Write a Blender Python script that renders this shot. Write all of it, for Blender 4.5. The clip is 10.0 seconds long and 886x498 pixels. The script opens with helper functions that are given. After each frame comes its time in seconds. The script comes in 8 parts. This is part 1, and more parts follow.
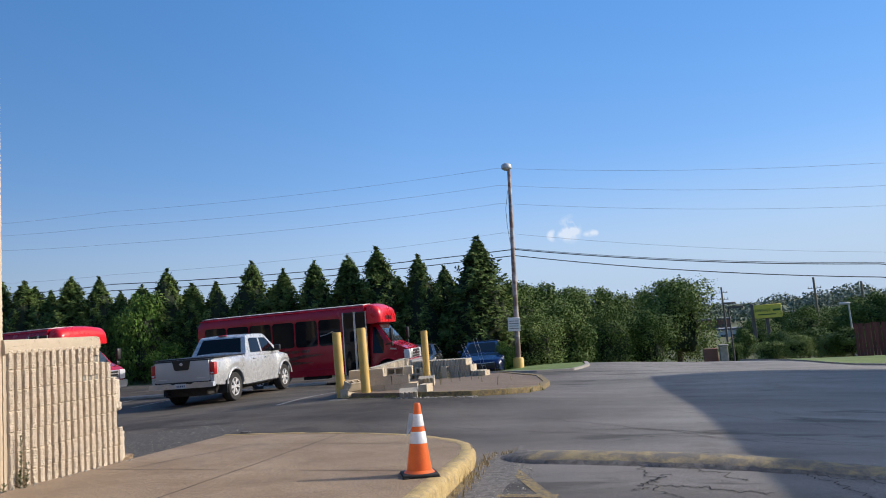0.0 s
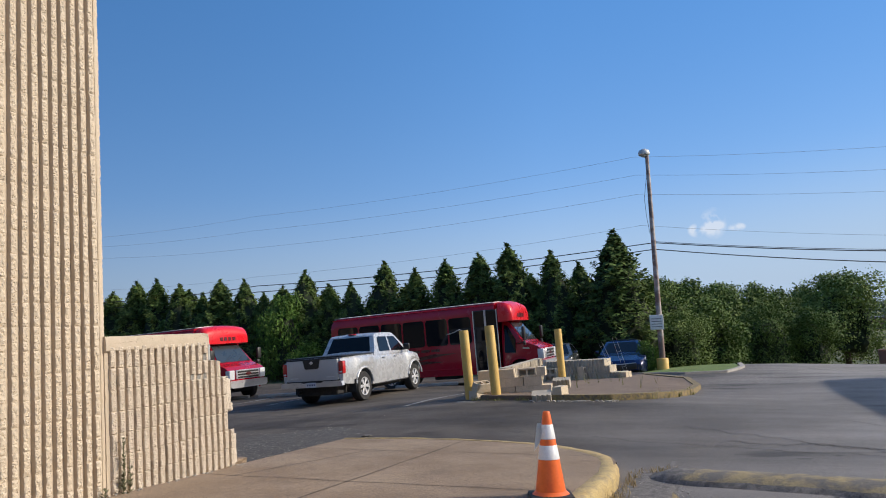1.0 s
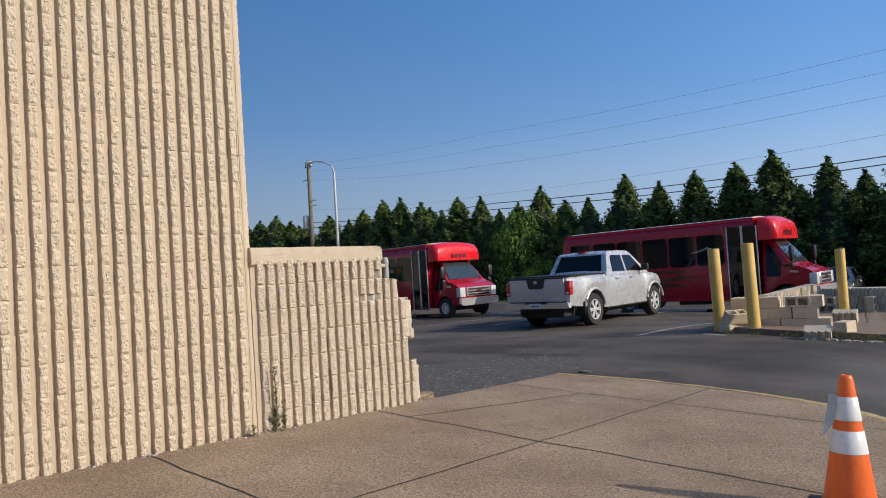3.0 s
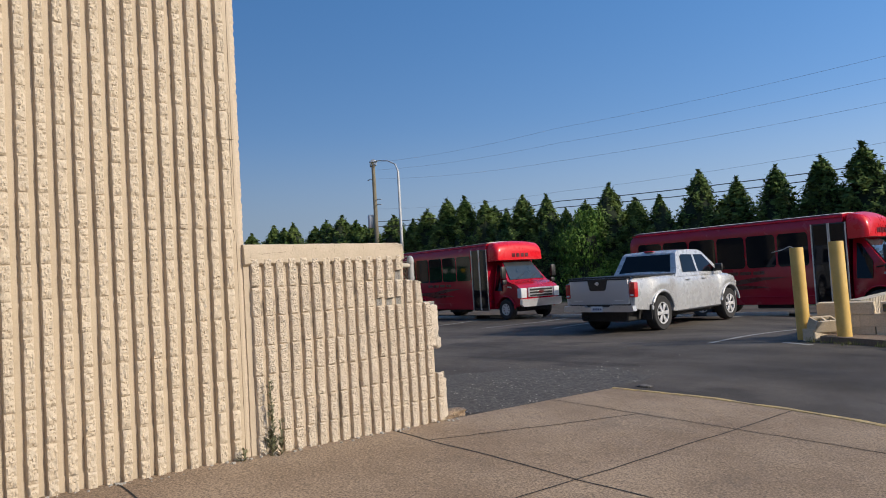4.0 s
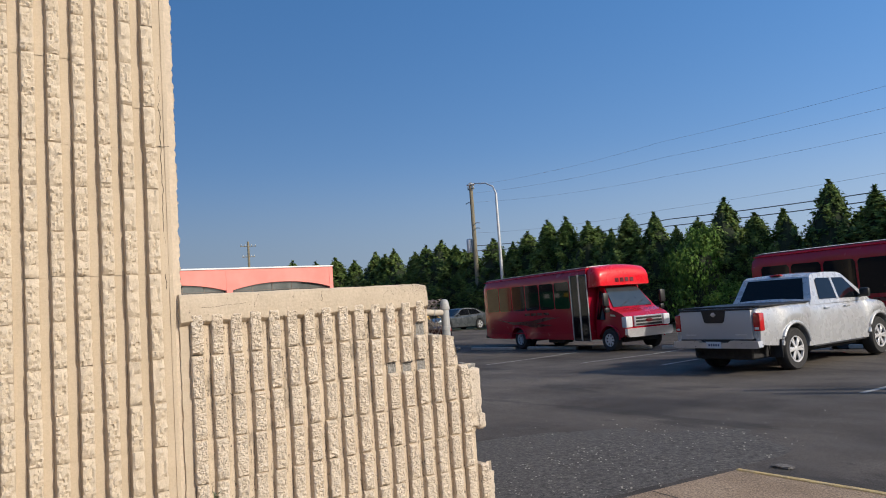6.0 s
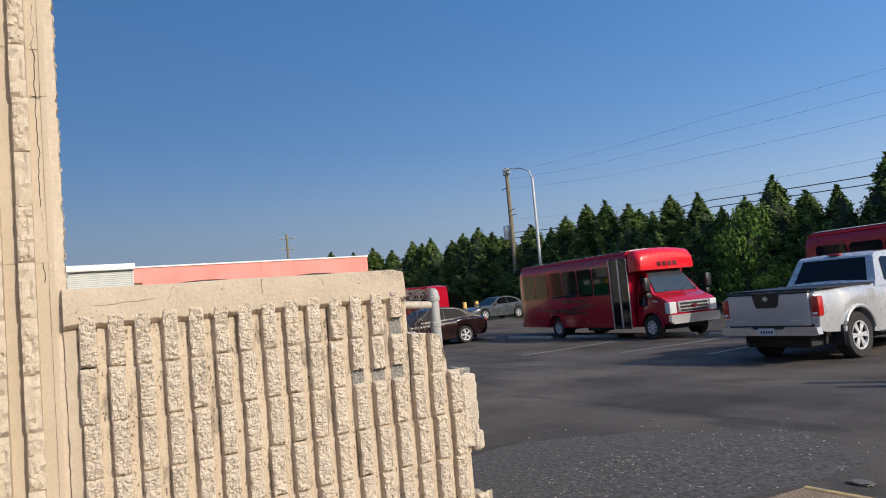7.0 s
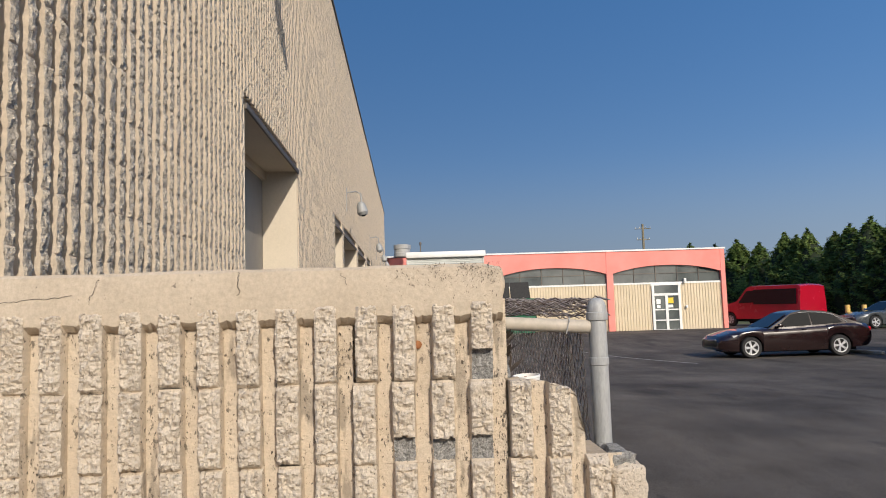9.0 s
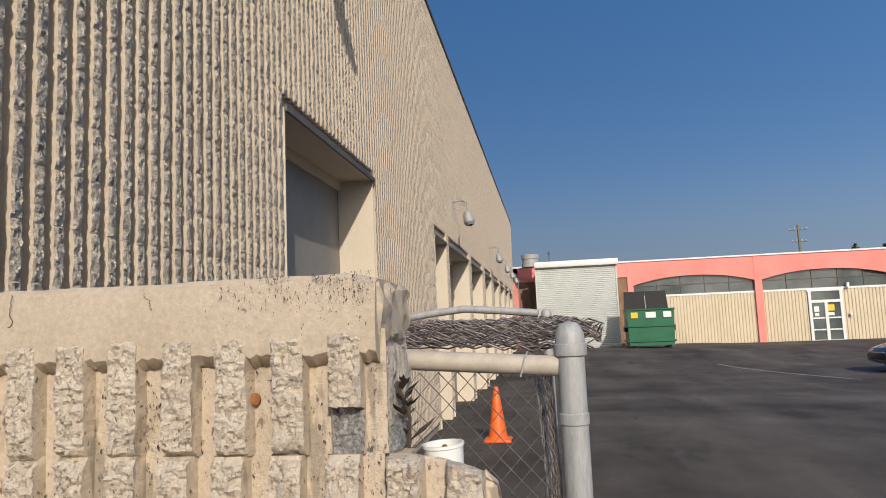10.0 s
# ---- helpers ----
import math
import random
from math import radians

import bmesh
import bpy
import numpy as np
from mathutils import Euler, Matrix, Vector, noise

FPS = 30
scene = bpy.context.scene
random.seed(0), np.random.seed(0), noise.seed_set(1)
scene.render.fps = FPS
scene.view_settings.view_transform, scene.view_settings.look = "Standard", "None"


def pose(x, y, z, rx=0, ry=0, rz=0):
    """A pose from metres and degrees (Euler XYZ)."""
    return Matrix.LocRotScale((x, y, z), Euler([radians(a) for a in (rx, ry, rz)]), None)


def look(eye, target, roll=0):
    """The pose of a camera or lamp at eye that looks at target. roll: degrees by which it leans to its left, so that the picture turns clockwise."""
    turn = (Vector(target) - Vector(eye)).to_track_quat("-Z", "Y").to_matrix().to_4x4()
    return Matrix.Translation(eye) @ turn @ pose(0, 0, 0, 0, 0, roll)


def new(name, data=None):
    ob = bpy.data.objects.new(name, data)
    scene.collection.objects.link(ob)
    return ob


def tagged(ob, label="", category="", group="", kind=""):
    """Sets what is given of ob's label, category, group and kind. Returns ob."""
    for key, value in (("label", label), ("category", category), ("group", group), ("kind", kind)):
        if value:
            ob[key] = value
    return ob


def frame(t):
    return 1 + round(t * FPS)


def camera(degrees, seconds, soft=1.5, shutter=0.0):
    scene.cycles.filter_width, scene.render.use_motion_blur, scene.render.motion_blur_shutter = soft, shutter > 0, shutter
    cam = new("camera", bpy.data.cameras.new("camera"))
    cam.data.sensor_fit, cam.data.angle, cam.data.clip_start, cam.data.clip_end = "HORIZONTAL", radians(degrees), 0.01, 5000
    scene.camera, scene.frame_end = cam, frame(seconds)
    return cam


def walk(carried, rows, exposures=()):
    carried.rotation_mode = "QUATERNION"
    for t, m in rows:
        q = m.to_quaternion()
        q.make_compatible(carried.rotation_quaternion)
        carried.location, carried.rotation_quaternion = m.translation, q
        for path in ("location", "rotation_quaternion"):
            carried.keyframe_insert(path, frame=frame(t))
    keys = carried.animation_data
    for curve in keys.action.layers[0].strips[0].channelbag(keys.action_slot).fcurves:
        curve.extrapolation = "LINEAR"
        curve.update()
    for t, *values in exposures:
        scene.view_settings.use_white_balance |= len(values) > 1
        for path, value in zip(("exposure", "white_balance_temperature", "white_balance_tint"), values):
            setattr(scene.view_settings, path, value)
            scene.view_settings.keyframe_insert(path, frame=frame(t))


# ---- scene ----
cam = camera(64.2, 10.0, soft=1.0)
PATH = [
    (0, (-0.225, 0.213, 1.309), (-0.59, 2.168, 1.526), -4.6),
    (0.5, (-0.286, 0.775, 1.264), (-0.913, 2.658, 1.506), -4.1),
    (1, (-0.404, 1.282, 1.257), (-1.129, 3.13, 1.504), -4.7),
    (1.5, (-0.536, 1.766, 1.259), (-1.519, 3.495, 1.469), -3.5),
    (2, (-0.713, 2.229, 1.249), (-1.808, 3.891, 1.443), -4.5),
    (2.5, (-0.853, 2.673, 1.244), (-2.001, 4.303, 1.4), -3.8),
    (2.7, (-0.923, 2.86, 1.23), (-2.144, 4.44, 1.332), -3.7),
    (4, (-1.349, 3.991, 1.218), (-2.812, 5.352, 1.297), -3.3),
    (4.5, (-1.536, 4.416, 1.233), (-3.0, 5.776, 1.331), -4.5),
    (5, (-1.74, 4.831, 1.262), (-3.363, 5.992, 1.398), -3.1),
    (5.5, (-2.071, 5.169, 1.35), (-3.717, 6.292, 1.515), -4.2),
    (6.8, (-2.717, 5.969, 1.38), (-4.363, 7.095, 1.534), -3.3),
    (7, (-2.887, 6.165, 1.361), (-4.595, 7.195, 1.502), -5.1),
    (7.5, (-3.123, 6.5, 1.368), (-5.047, 7.037, 1.47), -3.5),
    (8, (-3.408, 6.827, 1.381), (-5.364, 7.222, 1.511), -3.0),
    (8.5, (-3.676, 7.223, 1.391), (-5.66, 7.432, 1.535), -2.9),
    (9, (-4.004, 7.494, 1.397), (-5.995, 7.571, 1.572), -1.8),
    (9.5, (-4.33, 7.754, 1.412), (-6.319, 7.761, 1.623), -2.6),
    (10, (-4.69, 8.014, 1.422), (-6.654, 7.705, 1.642), -2.4),
]
walk(cam, [(t, look(eye, target, roll)) for t, eye, target, roll in PATH],
     [(0.0, 0.25), (1.0, 0.13), (2.5, 0.05), (4.5, 0.03), (5.5, 0.05), (7.0, 0.14), (7.5, 0.0), (9.0, 0.0), (10.0, -0.07)])

# ---- world, sun and light ----
SUN_ELEV, SUN_AZ = radians(28.0), radians(71.5)          # azimuth clockwise from +y
world = bpy.data.worlds.new("sky")
scene.world = world
world.use_nodes = True
wn, wl = world.node_tree.nodes, world.node_tree.links
wn.clear()
w_out = wn.new("ShaderNodeOutputWorld")
w_bg = wn.new("ShaderNodeBackground")
w_sky = wn.new("ShaderNodeTexSky")
w_sky.sky_type = "NISHITA"
w_sky.sun_disc = False
w_sky.sun_elevation, w_sky.sun_rotation = SUN_ELEV, SUN_AZ
w_sky.air_density, w_sky.dust_density, w_sky.ozone_density = 1.0, 0.0, 3.0
w_bg.inputs["Strength"].default_value = 0.140
# one small fair-weather cloud low in the north
w_co = wn.new("ShaderNodeTexCoord")


def w_math(op, a, b=None):
    n = wn.new("ShaderNodeMath")
    n.operation = op
    for k, v in ((0, a), (1, b)):
        if v is None:
            continue
        if isinstance(v, (int, float)):
            n.inputs[k].default_value = v
        else:
            wl.new(v, n.inputs[k])
    return n.outputs[0]


def w_blob(direction, wide, tall):
    d = Vector(direction).normalized()
    east = Vector((d.y, -d.x, 0)).normalized()
    up = east.cross(d)
    dots = []
    for axis in (east, up, d):
        n = wn.new("ShaderNodeVectorMath")
        n.operation = "DOT_PRODUCT"
        wl.new(w_co.outputs["Generated"], n.inputs[0])
        n.inputs[1].default_value = axis
        dots.append(n.outputs["Value"])
    a = w_math("POWER", w_math("DIVIDE", dots[0], wide), 2.0)
    b = w_math("POWER", w_math("DIVIDE", dots[1], tall), 2.0)
    r = w_math("SQRT", w_math("ADD", a, b))
    front = w_math("GREATER_THAN", dots[2], 0.5)
    return w_math("MULTIPLY", w_math("MAXIMUM", w_math("SUBTRACT", 1.0, r), 0.0), front)


w_noise = wn.new("ShaderNodeTexNoise")
w_noise.inputs["Scale"].default_value = 55.0
w_noise.inputs["Detail"].default_value = 6.0
wl.new(w_co.outputs["Generated"], w_noise.inputs["Vector"])
blobs = w_math("ADD", w_blob((-0.004, 1, 0.121), 0.018, 0.022), w_blob((-0.026, 1, 0.114), 0.012, 0.010))
blobs = w_math("ADD", blobs, w_blob((0.024, 1, 0.112), 0.012, 0.006))
cover = w_math("MULTIPLY", blobs, w_math("MULTIPLY", w_math("MAXIMUM", w_math("SUBTRACT", w_noise.outputs["Fac"], 0.36), 0.0), 7.0))
cover = w_math("MINIMUM", cover, 0.55)
w_mix = wn.new("ShaderNodeMix")
w_mix.data_type = "RGBA"
wl.new(cover, w_mix.inputs[0])
# summer haze: the clear sky is paler towards the sun and deeper away from it
w_hsv = wn.new("ShaderNodeHueSaturation")
w_hsv.inputs["Saturation"].default_value = 1.9
w_soft = wn.new("ShaderNodeGamma")
w_soft.inputs["Gamma"].default_value = 0.41
wl.new(w_sky.outputs[0], w_soft.inputs["Color"])
w_tone = wn.new("ShaderNodeVectorMath")
w_tone.operation = "MULTIPLY"
w_tone.inputs[1].default_value = (2.04, 2.03, 2.27)
wl.new(w_soft.outputs[0], w_tone.inputs[0])
wl.new(w_tone.outputs[0], w_hsv.inputs["Color"])
w_dot = wn.new("ShaderNodeVectorMath")
w_dot.operation = "DOT_PRODUCT"
wl.new(w_co.outputs["Generated"], w_dot.inputs[0])
w_dot.inputs[1].default_value = (math.sin(SUN_AZ), math.cos(SUN_AZ), 0)
w_gain = wn.new("ShaderNodeMapRange")
w_gain.inputs["From Min"].default_value, w_gain.inputs["From Max"].default_value = -1.0, 0.1
w_gain.inputs["To Min"].default_value, w_gain.inputs["To Max"].default_value = 0.55, 1.20
wl.new(w_dot.outputs["Value"], w_gain.inputs["Value"])
w_deep = wn.new("ShaderNodeVectorMath")
w_deep.operation = "SCALE"
w_sep = wn.new("ShaderNodeSeparateXYZ")
wl.new(w_co.outputs["Generated"], w_sep.inputs[0])
w_low = wn.new("ShaderNodeMapRange")
w_low.interpolation_type = "SMOOTHSTEP"
w_low.inputs["From Min"].default_value, w_low.inputs["From Max"].default_value = 0.0, 0.22
w_low.inputs["To Min"].default_value, w_low.inputs["To Max"].default_value = 0.9, 0.0
wl.new(w_sep.outputs["Z"], w_low.inputs["Value"])
w_haze = wn.new("ShaderNodeMix")
w_haze.data_type = "RGBA"
wl.new(w_low.outputs[0], w_haze.inputs[0])
wl.new(w_hsv.outputs[0], w_haze.inputs[6])
w_haze.inputs[7].default_value = (2.15, 2.9, 3.95, 1)
wl.new(w_haze.outputs[2], w_deep.inputs[0])
wl.new(w_gain.outputs[0], w_deep.inputs["Scale"])
# bright hazy sky round the sun, well outside the view
w_near = wn.new("ShaderNodeVectorMath")
w_near.operation = "DOT_PRODUCT"
wl.new(w_co.outputs["Generated"], w_near.inputs[0])
w_near.inputs[1].default_value = (math.sin(SUN_AZ) * math.cos(SUN_ELEV), math.cos(SUN_AZ) * math.cos(SUN_ELEV), math.sin(SUN_ELEV))
w_veil = wn.new("ShaderNodeMapRange")
w_veil.interpolation_type = "SMOOTHSTEP"
w_veil.inputs["From Min"].default_value, w_veil.inputs["From Max"].default_value = 0.705, 1.0
wl.new(w_near.outputs["Value"], w_veil.inputs["Value"])
w_glow = wn.new("ShaderNodeMix")
w_glow.data_type = "RGBA"
wl.new(w_veil.outputs[0], w_glow.inputs[0])
wl.new(w_deep.outputs[0], w_glow.inputs[6])
w_glow.inputs[7].default_value = (13.6, 12.2, 10.2, 1)
wl.new(w_glow.outputs[2], w_mix.inputs[6])
w_mix.inputs[7].default_value = (5.6, 5.7, 6.0, 1)
wl.new(w_mix.outputs[2], w_bg.inputs["Color"])
wl.new(w_bg.outputs[0], w_out.inputs["Surface"])

sun_data = bpy.data.lights.new("sun", "SUN")
sun_data.energy, sun_data.angle, sun_data.color = 3.55, radians(0.55), (1.0, 0.905, 0.79)
sun = new("sun", sun_data)
sun_dir = Vector((math.sin(SUN_AZ) * math.cos(SUN_ELEV), math.cos(SUN_AZ) * math.cos(SUN_ELEV), math.sin(SUN_ELEV)))
sun.matrix_world = look(sun_dir * 80, (0, 0, 0))


# ---- materials ----
def material(name, c1, c2=None, scale=4.0, rough=0.6, metal=0.0, bump=0.0, bscale=60.0, coat=0.0, spec=0.5,
             grain=0.12, gscale=45.0, stain=None, sscale=1.2, samount=0.5, island=0.0, obrand=0.0, blend=(0.35, 0.65),
             transmission=0.0, emit=None, stretch=None, bdist=0.01, aged=None, spots=(), streak=None, pits=None):
    """A surface with variation at two scales, an optional stain colour and relief, laid in world space."""
    m = bpy.data.materials.new(name)
    m.use_nodes = True
    nt = m.node_tree
    n, l = nt.nodes, nt.links
    p = n["Principled BSDF"]
    p.inputs["Roughness"].default_value, p.inputs["Metallic"].default_value = rough, metal
    p.inputs["Coat Weight"].default_value = coat
    p.inputs["Coat Roughness"].default_value = 0.06
    p.inputs["Specular IOR Level"].default_value = spec
    p.inputs["Transmission Weight"].default_value = transmission
    geo = n.new("ShaderNodeNewGeometry")
    vec = geo.outputs["Position"]
    if stretch:
        mp = n.new("ShaderNodeMapping")
        mp.inputs["Scale"].default_value = stretch
        l.new(vec, mp.inputs["Vector"])
        vec = mp.outputs["Vector"]

    def tex(s, detail=5.0, r=0.6):
        t = n.new("ShaderNodeTexNoise")
        t.inputs["Scale"].default_value, t.inputs["Detail"].default_value, t.inputs["Roughness"].default_value = s, detail, r
        l.new(vec, t.inputs["Vector"])
        return t.outputs["Fac"]

    def drawn(s, st, detail=4.0):                         # noise drawn out along an axis
        mp2 = n.new("ShaderNodeMapping")
        mp2.inputs["Scale"].default_value = st
        l.new(geo.outputs["Position"], mp2.inputs["Vector"])
        t = n.new("ShaderNodeTexNoise")
        t.inputs["Scale"].default_value, t.inputs["Detail"].default_value, t.inputs["Roughness"].default_value = s, detail, 0.62
        l.new(mp2.outputs["Vector"], t.inputs["Vector"])
        return t.outputs["Fac"]

    def ramp(v, lo, hi, a=0.0, b=1.0):
        r = n.new("ShaderNodeMapRange")
        r.inputs["From Min"].default_value, r.inputs["From Max"].default_value = lo, hi
        r.inputs["To Min"].default_value, r.inputs["To Max"].default_value = a, b
        l.new(v, r.inputs["Value"])
        return r.outputs["Result"]

    def mix(f, a, b, kind="MIX"):
        x = n.new("ShaderNodeMix")
        x.data_type, x.blend_type = "RGBA", kind
        for sock, v in ((x.inputs[0], f), (x.inputs[6], a), (x.inputs[7], b)):
            if isinstance(v, (int, float)):
                sock.default_value = v
            elif isinstance(v, tuple):
                sock.default_value = (*v[:3], 1)
            else:
                l.new(v, sock)
        return x.outputs[2]

    c2 = c2 or tuple(min(1.0, v * 1.12) for v in c1)
    col = mix(ramp(tex(scale), *blend), c1, c2)
    if aged:                                              # older, paler surface towards one side of the plan
        sep = n.new("ShaderNodeSeparateXYZ")
        l.new(geo.outputs["Position"], sep.inputs[0])
        wave = n.new("ShaderNodeMath")
        wave.operation = "MULTIPLY_ADD"
        l.new(tex(0.22, 3.0), wave.inputs[0])
        wave.inputs[1].default_value = 5.0
        l.new(sep.outputs["X"], wave.inputs[2])
        col = mix(ramp(wave.outputs[0], aged[0] + 2.5, aged[1] + 2.5), col, aged[2])
    if streak:
        g = ramp(drawn(streak[0], streak[1], 6.0), 0.3, 0.7, 1 - streak[2], 1 + streak[2])
        cg = n.new("ShaderNodeCombineColor")
        for k in range(3):
            l.new(g, cg.inputs[k])
        col = mix(1.0, col, cg.outputs[0], "MULTIPLY")
    for colour, s_, lim, st_, k_ in spots:                # lichen, drips and the dark of pits, with edges of their own
        col = mix(ramp(drawn(s_, st_), lim, lim + 0.05, 0.0, k_), col, colour)
    if stain:
        s = tex(sscale, 7.0, 0.68)
        col = mix(ramp(s, 0.66 - 0.3 * samount, 0.86 - 0.3 * samount, 0.0, min(1.0, 0.5 + samount * 0.5)), col, stain)
    hole = None
    if pits:                                              # small sharp-edged pits, their shade and dirt put in as a dark colour
        hole = ramp(tex(pits[0], 3.0, 0.6), pits[1], pits[1] + 0.07)
        patch_ = ramp(tex(pits[0] / 16, 3.0), 0.36, 0.60, 0.25, 1.0)
        deep = n.new("ShaderNodeMath")
        deep.operation = "MULTIPLY"
        l.new(hole, deep.inputs[0])
        l.new(patch_, deep.inputs[1])
        hole = deep.outputs[0]
        col = mix(ramp(hole, 0.0, 1.0, 0.0, pits[3]), col, pits[2])
    if grain:
        g = ramp(tex(gscale, 4.0, 0.7), 0.25, 0.75, 1 - grain * 1.6, 1 + grain * 1.6)
        cg = n.new("ShaderNodeCombineColor")
        for k in range(3):
            l.new(g, cg.inputs[k])
        col = mix(1.0, col, cg.outputs[0], "MULTIPLY")
    if island or obrand:
        if island:
            rnd = geo.outputs["Random Per Island"]
        else:
            rnd = n.new("ShaderNodeObjectInfo").outputs["Random"]
        k = island or obrand
        g = ramp(rnd, 0, 1, 1 - k, 1 + k)
        cg = n.new("ShaderNodeCombineColor")
        for i in range(3):
            l.new(g, cg.inputs[i])
        col = mix(1.0, col, cg.outputs[0], "MULTIPLY")
    l.new(col, p.inputs["Base Color"])
    if rough > 0.15 and not transmission:
        l.new(ramp(tex(scale * 3), 0.3, 0.7, max(0.03, rough - 0.08), min(1, rough + 0.08)), p.inputs["Roughness"])
    if bump:
        b = n.new("ShaderNodeBump")
        b.inputs["Strength"].default_value, b.inputs["Distance"].default_value = bump, bdist
        height = tex(bscale, 6.0, 0.65)
        if hole:
            sink = n.new("ShaderNodeMath")
            sink.operation = "MULTIPLY_ADD"
            l.new(hole, sink.inputs[0])
            sink.inputs[1].default_value = -0.55
            l.new(height, sink.inputs[2])
            height = sink.outputs[0]
        l.new(height, b.inputs["Height"])
        l.new(b.outputs[0], p.inputs["Normal"])
    if emit:
        p.inputs["Emission Color"].default_value, p.inputs["Emission Strength"].default_value = (*emit[:3], 1), emit[3]
    return m


M = {}
M["paint_block"] = material("painted_block", (0.465, 0.383, 0.283), (0.51, 0.422, 0.315), 2.2, 0.75, bump=0.35, bscale=120, grain=0.06, gscale=90, stain=(0.35, 0.275, 0.195), sscale=6.0, samount=0.12, bdist=0.005, spots=(((0.18, 0.14, 0.10), 46.0, 0.735, (1, 1, 0.6), 0.8),))
M["split_face"] = material("painted_split_face", (0.535, 0.446, 0.334), (0.595, 0.505, 0.385), 12.0, 0.85, bump=0.8, bscale=150, grain=0.07, gscale=150, bdist=0.005, spots=(((0.32, 0.25, 0.175), 95.0, 0.69, (1, 1, 1), 0.6),))
M["split_low"] = material("weathered_painted_split_face", (0.65, 0.553, 0.435), (0.715, 0.622, 0.50), 12.0, 0.9, bump=1.0, bscale=110, grain=0.10, gscale=150, bdist=0.011, pits=(95.0, 0.60, (0.27, 0.20, 0.14), 0.7), spots=(((0.26, 0.22, 0.175), 14.0, 0.62, (1, 1, 0.35), 0.4), ((0.05, 0.045, 0.038), 110.0, 0.655, (1, 1, 0.7), 0.8)))
M["paint_low"] = material("weathered_painted_block", (0.53, 0.435, 0.325), (0.58, 0.487, 0.372), 2.2, 0.8, bump=0.6, bscale=100, grain=0.09, gscale=90, stain=(0.33, 0.265, 0.19), sscale=9.0, samount=0.30, bdist=0.007, pits=(60.0, 0.63, (0.10, 0.08, 0.06), 0.8), spots=(((0.19, 0.16, 0.125), 12.0, 0.575, (1, 1, 0.25), 0.6), ((0.09, 0.075, 0.06), 70.0, 0.61, (1, 1, 0.5), 0.85)))
# dark mottling holds weathering and the painted shade of rough, grazed rib faces
M["side_rib"] = material("shaded_weathered_rib", (0.33, 0.285, 0.225), (0.69, 0.592, 0.462), 30.0, 0.92, bump=1.0, bscale=120, grain=0.26, gscale=110, bdist=0.010, blend=(0.36, 0.56), pits=(70.0, 0.60, (0.10, 0.08, 0.06), 0.7))
M["side_paint"] = material("weathered_paint_block", (0.53, 0.437, 0.33), (0.59, 0.49, 0.372), 1.2, 0.8, bump=0.4, bscale=110, grain=0.1, stain=(0.36, 0.30, 0.23), sscale=3.0, samount=0.2)
M["mortar"] = material("painted_mortar", (0.42, 0.33, 0.23), (0.50, 0.40, 0.29), 8.0, 0.85, bump=0.4, bscale=90)
M["cap"] = material("mortar_cap", (0.45, 0.37, 0.272), (0.505, 0.42, 0.316), 4.0, 0.8, bump=0.5, bscale=45, grain=0.1, gscale=80, stain=(0.30, 0.237, 0.168), sscale=7.0, samount=0.25, bdist=0.006, spots=(((0.14, 0.115, 0.09), 34.0, 0.68, (1, 1, 1), 0.85),))
M["broken"] = material("broken_concrete", (0.19, 0.185, 0.17), (0.34, 0.325, 0.30), 60.0, 0.95, bump=0.8, bscale=160, grain=0.5, gscale=200, bdist=0.008)
M["broken_pale"] = material("pale_broken_concrete", (0.30, 0.275, 0.24), (0.50, 0.44, 0.36), 30.0, 0.95, bump=0.8, bscale=140, grain=0.35, gscale=170, bdist=0.006, spots=(((0.09, 0.085, 0.08), 60.0, 0.60, (1, 1, 1), 0.9),))
M["plaster"] = material("cream_plaster", (0.62, 0.54, 0.42), (0.68, 0.59, 0.47), 1.5, 0.75, bump=0.1, bscale=80, grain=0.04)
M["asphalt"] = material("sealed_asphalt", (0.054, 0.047, 0.041), (0.120, 0.104, 0.089), 0.42, 0.85, bump=0.6, bscale=120, grain=0.5, gscale=90, stain=(0.120, 0.105, 0.091), sscale=0.6, samount=0.38, bdist=0.004, spec=0.2, aged=(-4.0, 2.5, (0.235, 0.220, 0.204)), streak=(0.8, (0.16, 1.0, 1.0), 0.30), spots=(((0.035, 0.032, 0.030), 5.0, 0.66, (0.5, 1, 1), 0.55), ((0.030, 0.028, 0.026), 0.9, 0.60, (0.35, 1, 1), 0.5)))
M["asphalt_old"] = material("worn_asphalt", (0.036, 0.033, 0.030), (0.125, 0.112, 0.098), 26.0, 0.92, bump=1.0, bscale=60, grain=0.55, gscale=80, bdist=0.008)
M["hump_grey"] = material("worn_asphalt_berm", (0.10, 0.092, 0.084), (0.21, 0.19, 0.168), 14.0, 0.92, bump=1.0, bscale=60, grain=0.45, gscale=90, bdist=0.008)
M["hump_yellow"] = material("worn_yellow_hump", (0.30, 0.235, 0.125), (0.38, 0.295, 0.145), 9.0, 0.9, bump=1.0, bscale=60, grain=0.35, gscale=90, stain=(0.15, 0.135, 0.118), sscale=5.0, samount=0.95, bdist=0.006)
M["asphalt_brown"] = material("dusty_asphalt", (0.165, 0.118, 0.084), (0.205, 0.15, 0.108), 1.5, 0.9, bump=0.6, bscale=120, grain=0.2)
M["crack"] = material("crack_fill", (0.012, 0.012, 0.012), (0.02, 0.02, 0.02), 20, 0.95)
M["lichen"] = material("dark_lichen", (0.075, 0.062, 0.048), (0.16, 0.13, 0.10), 60, 0.95, grain=0.2, island=0.4)
